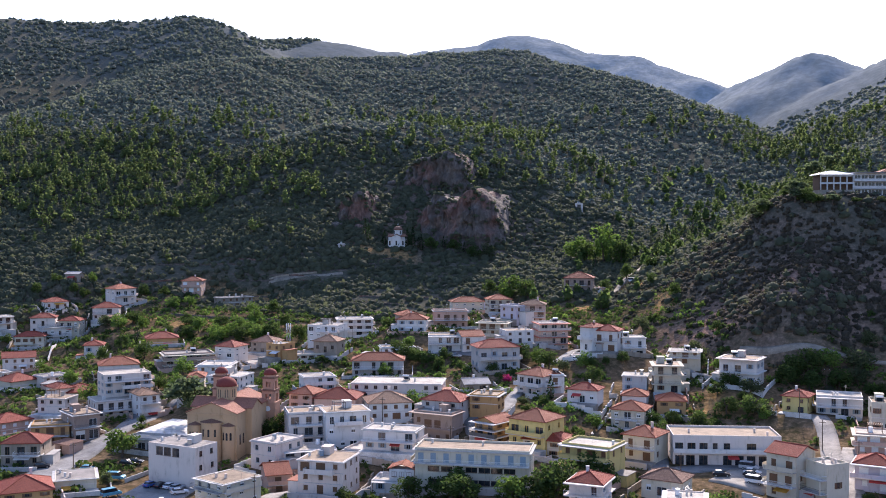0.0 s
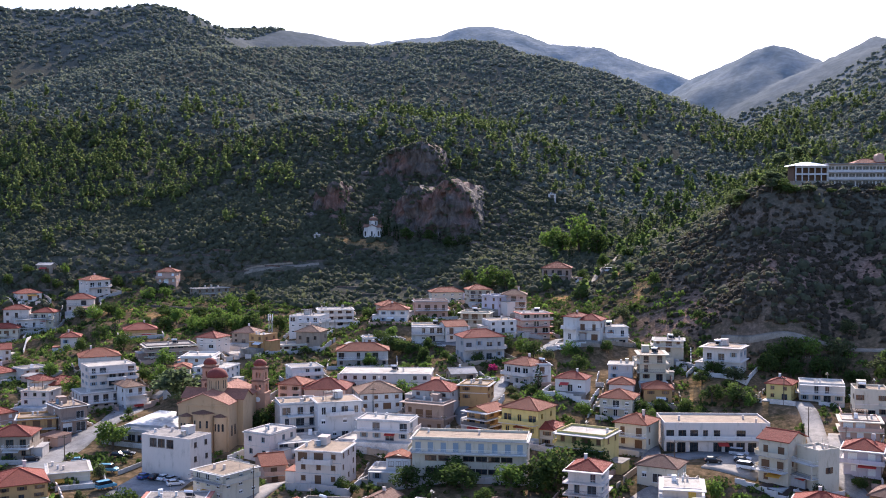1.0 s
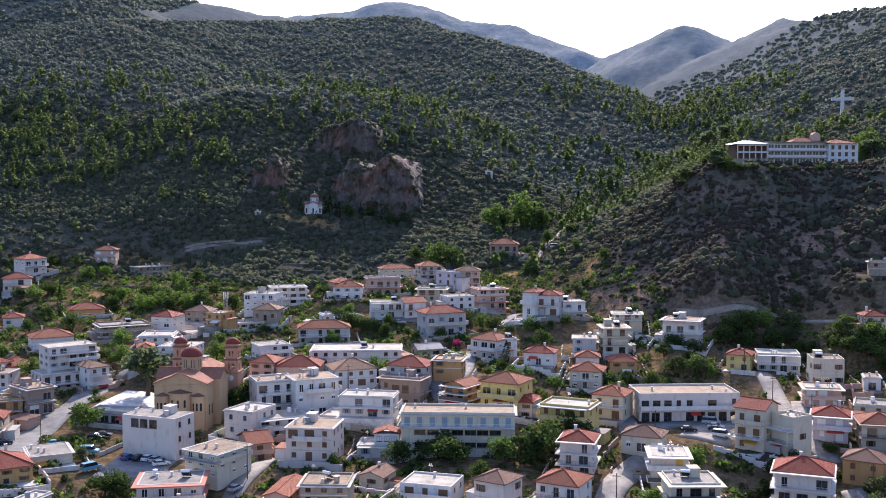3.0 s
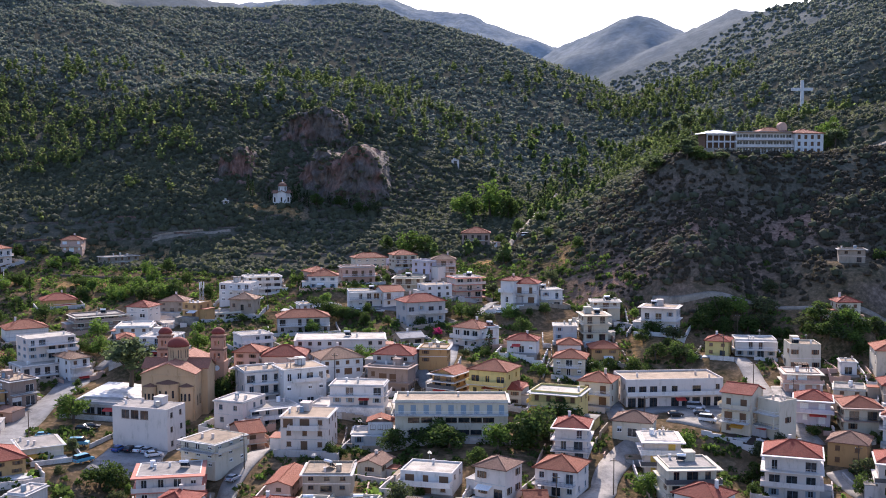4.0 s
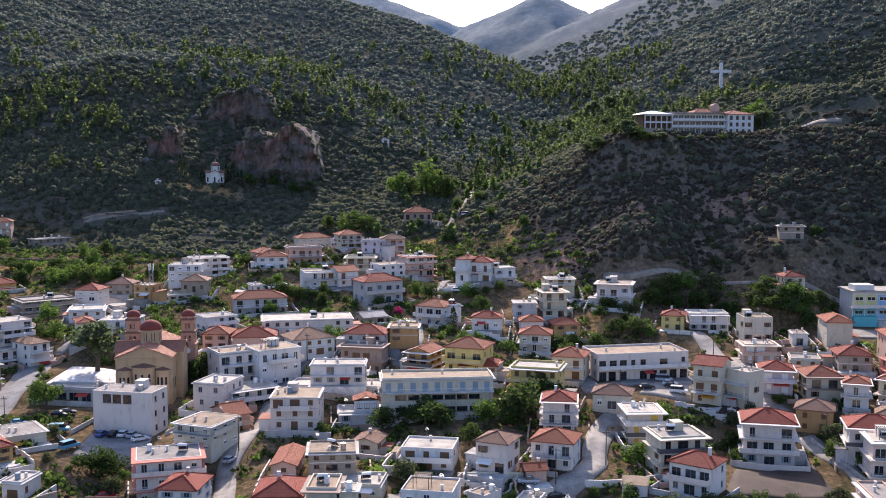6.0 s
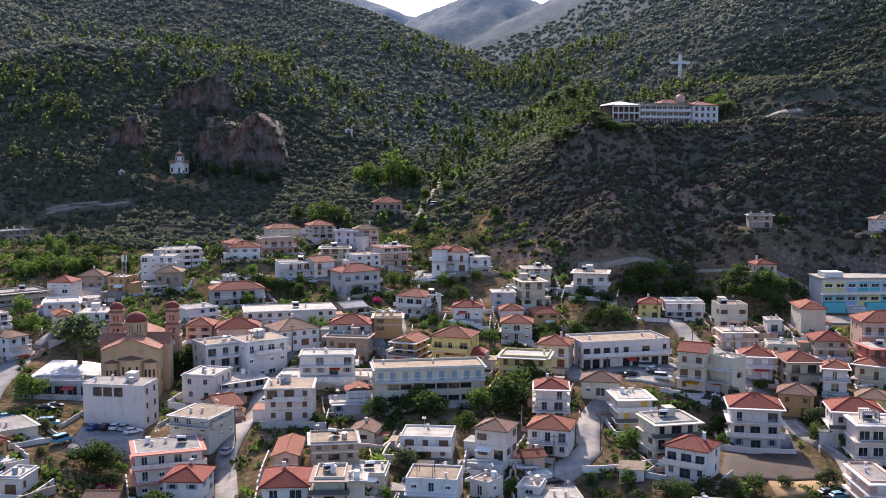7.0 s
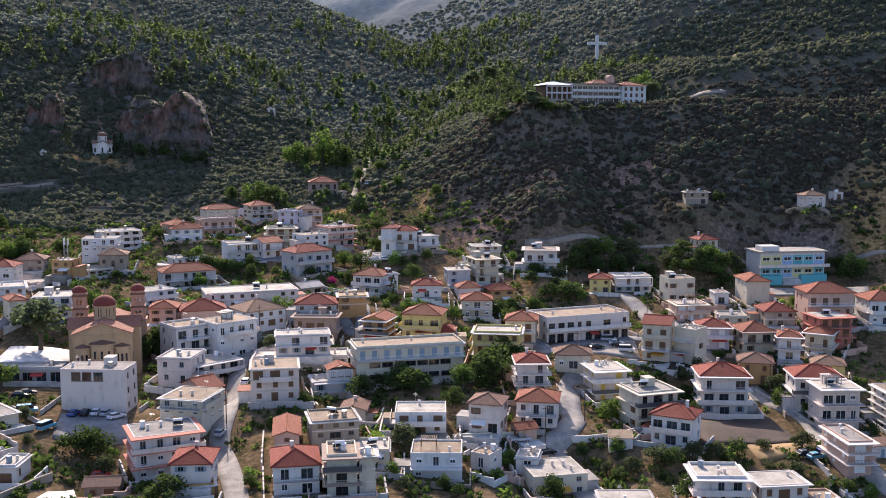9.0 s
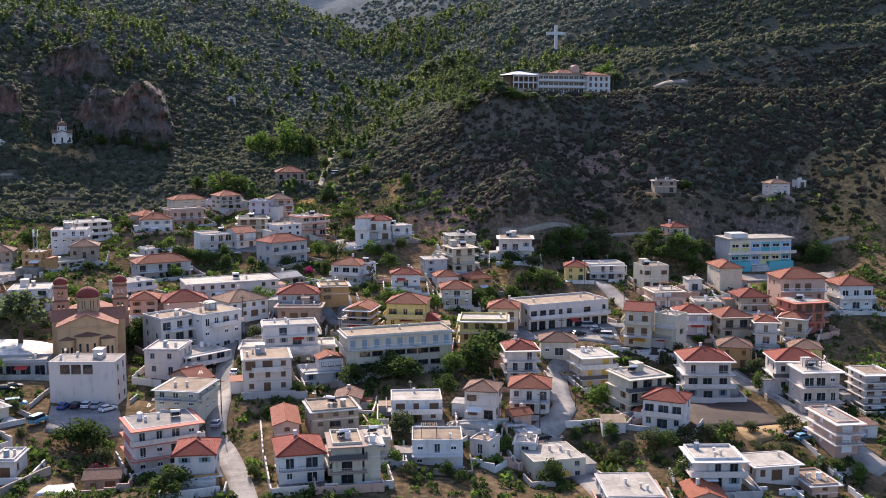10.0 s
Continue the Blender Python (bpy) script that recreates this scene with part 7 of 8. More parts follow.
def wood(name, count, area, seed, tmin, tmax, keep, mat, label, lumps=6, broad=0.0):
    """A far wood in one mesh: each tree a tapering heap of leafy lumps on a stem."""
    x, y, rng = scatter(count, area, seed, keep)
    z = height(x, y)
    n = len(x)
    tall = rng.uniform(tmin, tmax, n) * rng.uniform(0.75, 1.0, n)
    wide = rng.uniform(0.19, 0.3, n) * (1 + broad)
    k = np.arange(lumps)
    u = 0.3 + 0.62 * k / (lumps - 1) + rng.uniform(-0.05, 0.05, (n, lumps))
    a = rng.uniform(0, math.tau, (n, lumps))
    shape = np.where(broad > 0, np.sqrt(np.clip(1.02 - u, 0.05, 1)), (1.12 - u))
    rad = (wide * tall)[:, None] * shape * rng.uniform(0.75, 1.2, (n, lumps))
    off = rad * rng.uniform(0.1, 0.75, (n, lumps))
    c = np.stack([x[:, None] + off * np.cos(a), y[:, None] + off * np.sin(a), z[:, None] + u * tall[:, None]], -1)
    v, f = clump_solids(c.reshape(-1, 3), 0.78 * rad.ravel(), 0.9, seed)
    lv, lf = fringe(c.reshape(-1, 3), rad.ravel(), 7, seed + 1)
    v, f = np.concatenate([v, lv]), np.concatenate([f, lf + len(v)])
    t = 0.02 * tall
    sv = np.stack([np.stack([x - t, y, z - 0.5], 1), np.stack([x + t, y - t, z - 0.5], 1), np.stack([x + t, y + t, z - 0.5], 1), np.stack([x, y, z + tall * 0.85], 1)], 1).reshape(-1, 3)
    sf = ((4 * np.arange(n))[:, None, None] + np.array([(0, 1, 3), (1, 2, 3), (2, 0, 3)])[None]).reshape(-1, 3)
    return clump_object(name, v, f, mat, label, "trees", (sv, sf))


def near_plot(x, y, reach=11.0):
    p = np.array(PLOTS)
    out = np.zeros(len(x), bool)
    for px, py, pz, r in p:
        out |= (x - px) ** 2 + (y - py) ** 2 < (r * (0.9 if py < 430 else 0.55)) ** 2
    return out


TRACKS = (((36.0, 371.5), (54.8, 366.0), (74.0, 365.0), (95.0, 358.5), (121.0, 357.0), (143.0, 349.5), (161.0, 340.5)), ((112.0, 492.0), (126.0, 489.0), (139.4, 482.9), (154.1, 473.8)),
          ((168.0, 622.0), (180.4, 624.3), (196.0, 610.0), (211.6, 594.9)), ((-25.3, 472.4), (-19.0, 500.3), (-14.6, 524.9), (-9.4, 570.0), (-4.0, 615.0)), ((-198.5, 491.7), (-184.7, 493.2), (-171.4, 496.0), (-161.4, 500.4)))


def off_tracks(x, y, gap):
    ok = np.ones(len(x), bool)
    for line in TRACKS:
        for p in smooth_line(line, 3.0):
            ok &= (x - p.x) ** 2 + (y - p.y) ** 2 > gap * gap
    return ok


def slope_keep(low, high):
    def keep(x, y):
        z, hill = land(x, y)
        patch = fbm(x, y, 60.0, 4, 31)
        k = np.clip(hill * 1.2, 0, 1) * np.clip(low + patch * high, 0.35, 1)
        inside = np.zeros(len(x), bool)
        near = y < 560
        inside[near] = near_plot(x[near], y[near])
        for cx, cy, rx, ry in DRY:
            k = k * (1 - 0.8 * np.exp(-((((x - cx) / rx) ** 2 + ((y - cy) / ry) ** 2) ** 1.5)))
        k = k * np.where((x < -60) & (x > -300) & (y < 500), 0.6, 1.0)
        spur_top = (np.abs(x - 86) < 32) & (y > 460) & (y < 490)
        return np.where(inside | spur_top | ~off_tracks(x, y, 3.6), 0, k)
    return keep


def town_keep(x, y):
    z, hill = land(x, y)
    patch = fbm(x, y, 30.0, 3, 77)
    return np.where(near_plot(x, y), 0, (1 - hill) * np.clip(0.3 + patch * 1.2, 0.08, 0.7))


def wood_keep(x, y):
    z, hill = land(x, y)
    band = np.clip((z - 62) / 30, 0, 1) * np.clip((165 - z) / 45, 0, 1)
    patch = np.clip(0.34 + fbm(x, y, 85.0, 4, 51) * 2.4, 0, 1)
    return band * patch * hill * np.where((x > 40) & (y < 500), 0.1, 1.0)


def flank_keep(x, y):
    """The wooded flank of the side valley behind the hotel."""
    z, hill = land(x, y)
    axis_x = 20 + (y - 560) * 0.12
    return np.clip(1 - np.abs(x - axis_x - 25) / 75, 0, 1) * np.clip((y - 520) / 60, 0, 1) * np.clip(0.75 + fbm(x, y, 45.0, 3, 71) * 1.6, 0, 1)


def foot_keep(x, y):
    """Denser pines on the lower western slope."""
    z, hill = land(x, y)
    return hill * np.clip((y - 470) / 40, 0, 1) * np.clip((640 - y) / 60, 0, 1) * np.clip((-195 - x) / 40, 0, 1) * np.clip(0.4 + fbm(x, y, 55.0, 3, 23) * 2.2, 0, 1)


def valley_keep(x, y):
    z, hill = land(x, y)
    return np.clip((y - 440) / 50, 0, 1) * np.clip(1 - np.abs(x + 12 - (y - 480) * 0.06) / 50, 0, 1) * 0.8


scrub_cover("scrub", 46000, (-560, 330, 345, 660), 5, 1.1, 3.2, lambda x, y: slope_keep(0.85, 1.3)(x, y) * np.where((x > 12) & (y < 490), 0.25, 1.0), LEAF["scrub"], "dense dark-green hillside scrub and bushes", 1)
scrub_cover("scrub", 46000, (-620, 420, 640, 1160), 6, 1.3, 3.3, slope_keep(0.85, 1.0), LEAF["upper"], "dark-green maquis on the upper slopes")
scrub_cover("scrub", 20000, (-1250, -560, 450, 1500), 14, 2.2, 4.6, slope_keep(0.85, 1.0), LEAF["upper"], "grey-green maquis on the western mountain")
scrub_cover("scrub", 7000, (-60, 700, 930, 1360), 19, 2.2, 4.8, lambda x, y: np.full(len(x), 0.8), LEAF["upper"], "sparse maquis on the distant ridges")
scrub_cover("scrub", 20000, (-20, 260, 345, 482), 15, 0.6, 1.9, slope_keep(0.8, 1.0), LEAF["thorn"], "dry brown-green thorn scrub on the steep spur")


def steep_keep(x, y):
    """Bushes clinging to the steepest folds of the slope, where few would fall by plan alone."""
    rise = (height(x, y + 2.5) - height(x, y - 2.5)) / 5.0
    return np.clip((rise - 0.55) / 0.25, 0, 1) * np.where(near_plot(x, y), 0, 1) * ((y > 560) | (x < 0))


scrub_cover("scrub", 60000, (-330, 160, 540, 900), 27, 0.8, 1.9, steep_keep, LEAF["scrub"], "bushes clinging to the steep folds of the hillside")
scrub_cover("scrub", 9000, (-340, -15, 420, 545), 16, 0.8, 2.4, slope_keep(0.7, 1.6), LEAF["scrub"], "olive-green bushes on the old terraces")
wood("pinewood", 5200, (-520, 330, 540, 960), 11, 7.0, 13.0, wood_keep, LEAF["wood"], "open pinewood on the upper hillside")
wood("pinewood", 1500, (-420, -180, 460, 650), 17, 7.0, 13.5, foot_keep, LEAF["wood"], "dense pines along the foot of the mountain")
wood("pinewood", 2300, (-60, 190, 520, 900), 18, 6.0, 11.5, flank_keep, LEAF["wood"], "light-green pinewood on the flank of the side valley")
wood("valley_trees", 520, (-90, 80, 430, 760), 12, 5.0, 10.0, valley_keep, LEAF["leafy"], "mixed trees in the valley bottom", 7, 0.35)

# ---------------------------------------------------------------- trees and garden shrubs
tree(-115.6, 281.4, 14.5, "pine", 1.50)
tree(-117.5, 250.5, 8.4, "bright", 1.30)
tree(-87.9, 277.2, 7.7, "broad", 1.10)
tree(-7.1, 235.1, 7.1, "bright", 1.25)
tree(1.2, 242.8, 10.1, "broad", 1.35)
tree(-3.6, 239.0, 7.6, "broad", 1.20)
tree(-21.5, 242.7, 6.3, "broad", 1.40)
tree(-25.2, 246.0, 4.0, "broad", 1.20)
tree(26.2, 223.5, 4.6, "bright", 1.30)
bush(23.2, 242.7, 2.3, "broad")
bush(0.8, 219.4, 2.1, "bright")
tree(-92.2, 212.7, 5.8, "broad", 1.20)
tree(-87.8, 213.4, 5.6, "broad", 1.30)
tree(-84.5, 211.3, 2.7, "bright")
bush(-96.7, 198.7, 3.1, "broad")
bush(-101.7, 213.6, 2.8, "olive")
tree(27.8, 196.4, 4.0, "olive", 1.20)
tree(30.7, 194.8, 3.5, "broad", 1.20)
tree(21.5, 203.4, 3.0, "bright", 1.20)
tree(14.8, 206.4, 2.3, "broad")
bush(16.8, 202.7, 2.3, "bright")
tree(19.4, 193.7, 2.7, "broad", 1.30)
tree(22.9, 195.8, 3.2, "olive", 1.10)
tree(17.7, 197.8, 2.5, "olive")
tree(1.5, 199.5, 3.2, "broad", 1.20)
tree(-3.0, 199.8, 3.4, "bright")
bush(-6.2, 193.0, 2.6, "broad")
tree(46.7, 199.0, 3.9, "broad")
tree(53.8, 202.4, 2.9, "olive")
tree(41.1, 197.5, 3.3, "olive", 1.30)
tree(36.0, 197.0, 3.3, "olive", 1.30)
bush(51.8, 193.9, 2.3, "olive")
tree(2.8, 185.1, 4.6, "broad", 1.20)
tree(28.4, 179.8, 4.5, "broad", 1.30)
tree(62.0, 181.0, 3.3, "broad")
tree(54.8, 188.6, 3.3, "olive")
tree(64.7, 177.1, 3.0, "bright")
tree(78.2, 229.1, 3.9, "bright", 1.10)
tree(73.6, 235.0, 4.9, "broad")
tree(51.5, 241.7, 5.1, "broad", 1.10)
tree(49.1, 231.6, 3.2, "broad")
bush(76.5, 224.6, 2.7, "bright")
tree(-27.7, 188.6, 2.9, "bright")
tree(-26.2, 183.4, 2.7, "olive")
bush(-23.7, 182.3, 2.0, "olive")
tree(-18.4, 184.3, 2.9, "broad")
tree(-16.2, 181.3, 2.4, "broad")
tree(-54.9, 187.8, 2.7, "broad")
tree(-45.0, 229.5, 2.9, "broad", 1.30)
tree(-42.4, 230.0, 2.4, "broad", 1.20)
tree(-21.1, 209.7, 2.0, "broad")
bush(-17.0, 208.4, 1.7, "broad")
bush(10.7, 197.4, 2.0, "olive")
tree(20.2, 182.9, 2.6, "broad")
tree(-74.4, 366.9, 6.1, "broad", 1.30)
tree(-69.0, 362.6, 5.3, "broad")
tree(-16.8, 321.9, 7.2, "cypress", 1.60)
tree(-18.8, 335.7, 4.9, "broad")
tree(-25.5, 359.4, 5.6, "broad", 1.30)
tree(-29.8, 344.4, 4.2, "broad")
tree(-42.8, 351.4, 3.5, "broad", 1.20)
tree(-54.4, 353.1, 3.1, "broad", 1.30)
tree(-63.7, 356.6, 4.4, "broad")
bush(-60.1, 345.1, 3.1, "bright")
tree(-35.9, 343.5, 2.7, "flower", 1.40)
tree(-18.0, 389.2, 5.6, "broad")
tree(-22.2, 401.7, 7.6, "pine")
tree(-10.5, 358.3, 3.6, "broad")
tree(-0.9, 364.0, 3.7, "broad", 1.20)
tree(-6.3, 360.7, 2.8, "broad")
tree(-13.5, 306.7, 3.8, "bright", 1.40)
tree(-17.3, 314.9, 3.2, "broad")
tree(-20.5, 305.2, 2.7, "broad")
tree(-23.5, 313.9, 3.2, "olive")
tree(34.3, 325.3, 5.2, "broad", 1.20)
tree(41.9, 325.9, 5.6, "broad", 1.30)
tree(38.4, 331.6, 3.0, "broad")
tree(14.9, 310.0, 4.6, "broad", 1.10)
tree(20.3, 315.1, 4.0, "broad")
tree(44.6, 321.5, 3.7, "bright")
tree(27.3, 318.7, 2.9, "olive")
tree(57.4, 352.9, 6.9, "broad", 1.40)
tree(51.1, 352.2, 5.7, "broad", 1.30)
tree(66.2, 354.9, 7.4, "broad", 1.40)
tree(71.6, 355.9, 5.0, "olive", 1.30)
tree(74.4, 351.2, 3.7, "broad")
tree(92.5, 330.8, 8.7, "bright", 1.30)
tree(89.8, 334.6, 6.8, "broad")
tree(94.8, 326.4, 5.9, "broad", 1.20)
tree(102.7, 336.5, 5.3, "olive")
tree(146.0, 335.4, 9.3, "broad", 1.30)
tree(145.5, 346.8, 5.6, "broad")
tree(76.7, 310.6, 2.6, "broad")
tree(85.8, 260.1, 3.6, "broad", 1.30)
tree(81.6, 259.5, 2.9, "broad")
tree(68.1, 263.5, 3.2, "broad")
tree(58.5, 254.3, 3.4, "olive")
tree(53.7, 251.3, 4.0, "olive")
tree(105.1, 289.7, 2.9, "broad")
tree(107.5, 300.6, 3.0, "bright")
tree(33.6, 313.4, 2.5, "broad")
tree(24.4, 361.7, 4.1, "broad")
tree(29.4, 360.9, 3.7, "bright")
tree(-35.3, 536.9, 21.0, "bright", 0.9)
tree(-25.3, 530.0, 13.9, "broad")
tree(-44.0, 534.6, 11.7, "broad")
tree(-49.9, 543.7, 13.5, "bright", 1.2)
tree(-68.2, 473.2, 12.5, "bright", 1.40)
tree(-58.6, 469.3, 9.8, "broad", 1.20)
tree(-78.2, 477.5, 7.9, "broad")
tree(-26.4, 485.2, 6.4, "broad")
tree(-19.2, 500.2, 8.2, "broad")
tree(-10.1, 545.0, 10.2, "cypress")
tree(-10.5, 587.1, 9.6, "cypress")
tree(-18.8, 596.8, 9.8, "cypress")
tree(-8.5, 504.9, 8.3, "broad")
tree(-2.7, 463.7, 6.6, "broad")
tree(10.0, 427.2, 6.6, "broad")
tree(-158.7, 389.9, 7.2, "broad", 1.40)
tree(-153.8, 393.9, 6.8, "bright", 1.30)
tree(-148.4, 396.5, 5.9, "broad", 1.30)
tree(-134.7, 369.9, 3.4, "broad", 1.30)
tree(-109.4, 360.5, 2.9, "broad", 1.50)
tree(-134.2, 375.8, 3.0, "broad")
tree(-189.9, 399.8, 6.4, "broad", 1.20)
tree(-187.8, 406.3, 7.5, "bright", 1.20)
tree(-174.7, 396.9, 6.8, "bright")
tree(-198.4, 400.4, 6.0, "broad")
tree(-200.6, 417.3, 6.2, "broad")
tree(-226.2, 446.5, 5.0, "bright", 1.30)
tree(-218.7, 450.2, 6.1, "bright", 1.30)
tree(-202.9, 383.5, 12.2, "cypress")
tree(-275.2, 446.2, 6.4, "broad")
tree(-277.9, 456.8, 6.0, "bright")
tree(-203.3, 373.2, 5.3, "broad")
tree(-251.8, 461.5, 7.0, "broad")
tree(-237.8, 457.4, 6.3, "broad")
tree(-266.3, 452.0, 7.0, "broad")
tree(-228.4, 372.4, 6.4, "cypress", 1.30)
tree(-280.8, 445.1, 4.7, "broad")
tree(-293.2, 448.4, 4.8, "broad")
tree(-297.3, 438.8, 6.5, "broad")
tree(-275.6, 391.5, 4.9, "broad")
tree(-262.2, 402.7, 4.3, "broad")
tree(-264.9, 396.7, 4.3, "broad")
tree(-167.1, 417.1, 8.4, "bright")
tree(-151.8, 403.1, 7.1, "broad")
tree(-150.0, 412.4, 6.3, "broad")
tree(-167.4, 402.8, 6.8, "broad")
tree(-151.8, 393.1, 4.2, "bright")
tree(-146.7, 312.3, 6.6, "broad", 1.30)
tree(-140.0, 311.9, 5.4, "bright", 1.20)
tree(-130.9, 279.2, 2.5, "broad")
tree(-105.8, 227.8, 3.2, "olive")
tree(-79.7, 368.7, 7.0, "broad", 1.30)
tree(-72.9, 364.7, 4.5, "broad")
tree(-46.0, 361.5, 3.5, "broad")
tree(78.2, 337.3, 3.6, "broad")
tree(74.4, 665.9, 5.8, "pine")
tree(67.2, 703.5, 11.5, "pine", 1.30)
tree(80.4, 690.2, 13.5, "pine", 1.30)
tree(126.2, 511.9, 13.6, "bright", 0.70)
tree(130.1, 509.3, 8.5, "broad")
tree(122.3, 516.7, 9.7, "bright", 0.70)
tree(114.4, 380.6, 4.3, "broad")
tree(93.3, 333.7, 6.8, "bright", 1.30)
tree(102.1, 337.9, 6.1, "broad", 1.20)
tree(72.5, 361.5, 8.0, "olive", 1.40)
tree(57.1, 358.1, 8.7, "broad", 1.40)
tree(53.3, 357.5, 7.5, "broad", 1.30)
tree(77.7, 349.1, 3.9, "broad")
tree(53.9, 446.9, 5.5, "pine", 1.40)
tree(58.1, 440.5, 4.5, "broad", 1.50)
tree(62.7, 438.9, 3.2, "broad", 1.50)
tree(69.0, 439.6, 2.5, "olive", 1.60)
tree(76.4, 442.1, 2.3, "broad", 1.50)
tree(85.5, 445.1, 2.3, "olive", 1.60)
tree(94.9, 446.8, 2.6, "broad", 1.60)
tree(78.6, 600.2, 6.7, "pine", 1.40)
tree(125.7, 500.9, 13.3, "pine", 0.80)
tree(123.1, 504.5, 10.4, "broad", 0.80)
tree(76.3, 634.4, 7.7, "pine", 1.30)
tree(68.7, 641.8, 7.1, "pine", 1.30)
tree(29.7, 245.7, 3.8, "broad", 1.40)
tree(-21.5, 237.3, 5.5, "broad", 1.50)
tree(-18.3, 235.8, 5.2, "broad", 1.40)
tree(-25.2, 239.1, 4.1, "broad", 1.50)
tree(7.1, 257.5, 8.9, "broad", 1.40)
tree(10.3, 254.2, 7.4, "broad", 1.40)
tree(-84.2, 282.7, 6.5, "broad", 1.30)
tree(-82.1, 280.7, 5.8, "broad", 1.20)
tree(86.9, 343.3, 5.8, "broad", 1.50)
tree(96.4, 332.4, 6.4, "broad", 1.50)
tree(92.3, 336.6, 4.9, "olive", 1.50)
tree(84.3, 338.4, 6.0, "broad", 1.60)
tree(87.7, 333.8, 5.1, "broad", 1.60)
tree(90.8, 331.5, 4.7, "olive", 1.60)
tree(83.0, 346.5, 5.3, "olive", 1.50)
tree(108.9, 349.2, 6.3, "broad", 1.40)
tree(148.7, 340.8, 8.6, "bright", 1.30)
tree(53.9, 441.6, 5.9, "pine", 1.40)
tree(60.0, 438.0, 3.9, "broad", 1.60)
tree(67.4, 437.9, 3.2, "pine", 1.80)
tree(-258.2, 419.4, 6.0, "olive", 1.30)
tree(-242.7, 417.6, 6.4, "olive", 1.40)
tree(-230.9, 421.1, 5.9, "broad", 1.40)
tree(-196.4, 413.8, 6.1, "broad", 1.50)
tree(-178.7, 410.3, 6.4, "broad", 1.50)
tree(-168.7, 405.9, 5.8, "bright", 1.50)
tree(-150.3, 399.0, 5.6, "broad", 1.40)
tree(-159.9, 398.2, 6.6, "bright", 1.30)
tree(-85.8, 377.0, 7.2, "broad", 1.20)
tree(-84.4, 383.2, 6.4, "bright", 1.10)
tree(-37.5, 370.5, 5.6, "broad", 1.40)
tree(34.5, 343.7, 4.8, "broad", 1.40)
tree(40.4, 338.4, 4.7, "olive", 1.40)
tree(31.1, 335.3, 4.0, "broad", 1.40)
tree(44.1, 323.6, 4.2, "olive", 1.30)

rnd = random.Random(8)
for k in range(9):
    tree(-146 + 6.0 * k + rnd.uniform(-1, 1), 541 + 0.3 * k + rnd.uniform(-3, 3), rnd.uniform(5, 9), rnd.choice(("broad", "olive", "broad", "cypress")), 1.2)
for x, y, h in ((-139.0, 534.0, 11.0), (-135.5, 533.0, 12.0), (-151.0, 531.5, 9.5), (-160.5, 533.0, 10.0), (-163.0, 534.5, 11.0), (-131.5, 535.0, 9.0), (-28.0, 531.0, 15.0), (-37.0, 519.0, 9.0), (-9.0, 583.0, 14.0), (-12.5, 577.0, 9.0), (2.0, 622.0, 15.0)):
    tree(x, y, h, "cypress", 1.2)

for k in range(12):
    tree(rnd.uniform(36, 60), rnd.uniform(436, 470), rnd.uniform(3.0, 6.5), rnd.choice(("pine", "broad", "olive", "pine")), 1.35)

# ---------------------------------------------------------------- streets, yards, walls
street([(-58.4, 289.8), (-61.2, 274.0), (-61.9, 252.4), (-61.9, 230.1), (-62.7, 213.4), (-60.8, 203.1), (-57.9, 188.0), (-56.4, 176.0), (-55.4, 166.0)], 4.4, CONCRETE_ROAD, "pale concrete street running downhill between houses")
street([(25.4, 249.9), (20.9, 242.4), (17.0, 226.8), (16.2, 219.8), (11.6, 211.1), (7.9, 207.3), (9.1, 202.5), (10.9, 186.6), (11.1, 175.4)], 5.5, CONCRETE_ROAD, "narrow pale concrete street curving between gardens")
street([(21.2, 267.1), (19.8, 280.2), (17.4, 294.1)], 5, ASPHALT, "narrow asphalt lane beside the yellow building")
street([(70.1, 247.4), (72.8, 235.1), (75.7, 224.5), (71.4, 204.0), (69.4, 182.8), (70.6, 177.1)], 5, CONCRETE_ROAD, "pale concrete lane past the apartment houses")
street([(66.8, 300.0), (64.1, 277.0), (65.3, 266.7), (68.3, 259.6)], 5, CONCRETE_ROAD, "pale concrete lane climbing between the houses")
street([(61.2, 281.4), (61.3, 298.4), (61.0, 313.1), (59.0, 326.9)], 5, CONCRETE_ROAD, "bright concrete lane climbing the slope")
street([(-123.5, 215.5), (-128.0, 233.1), (-130.7, 250.0), (-132.6, 265.2), (-134.5, 280.3), (-137.7, 295.4)], 9, ASPHALT, "wide main street with parked cars")
street([(-134.0, 298.3), (-130.2, 307.2), (-130.3, 325.3), (-115.1, 298.4)], 5, ASPHALT, "street beside the church square")
street([(24.5, 271.7), (36.3, 280.6), (46.9, 283.2), (58.5, 277.6)], 6, ASPHALT, "asphalt street along the shops")
street([(-25.1, 366.3), (-22.8, 379.0), (-21.0, 392.0)], 3.2, ASPHALT, "steep concrete lane up through the upper quarter")
street(TRACKS[0], 1.5, TRACK, "pale dirt track cut across the hillside", 0.2)
street([(-37.5, 307.9), (-31.1, 288.5), (-27.4, 301.6), (-29.9, 339.1)], 4, ASPHALT, "narrow lane among the houses")
street(TRACKS[3], 3, TRACK, "pale track past the brown house")
street(TRACKS[1], 2.5, TRACK, "dirt road curving past the hotel")
street(TRACKS[2], 4, DRYGRASS, "ochre road cut across the upper hillside")
street(TRACKS[4], 1.6, TRACK, "hillside road below the chapel", 0.15)
yard([(32.9, 265.8), (45.4, 261.4), (49.8, 281.6), (39.6, 283.9)], GRAVEL, "gravel car park beside the shops")
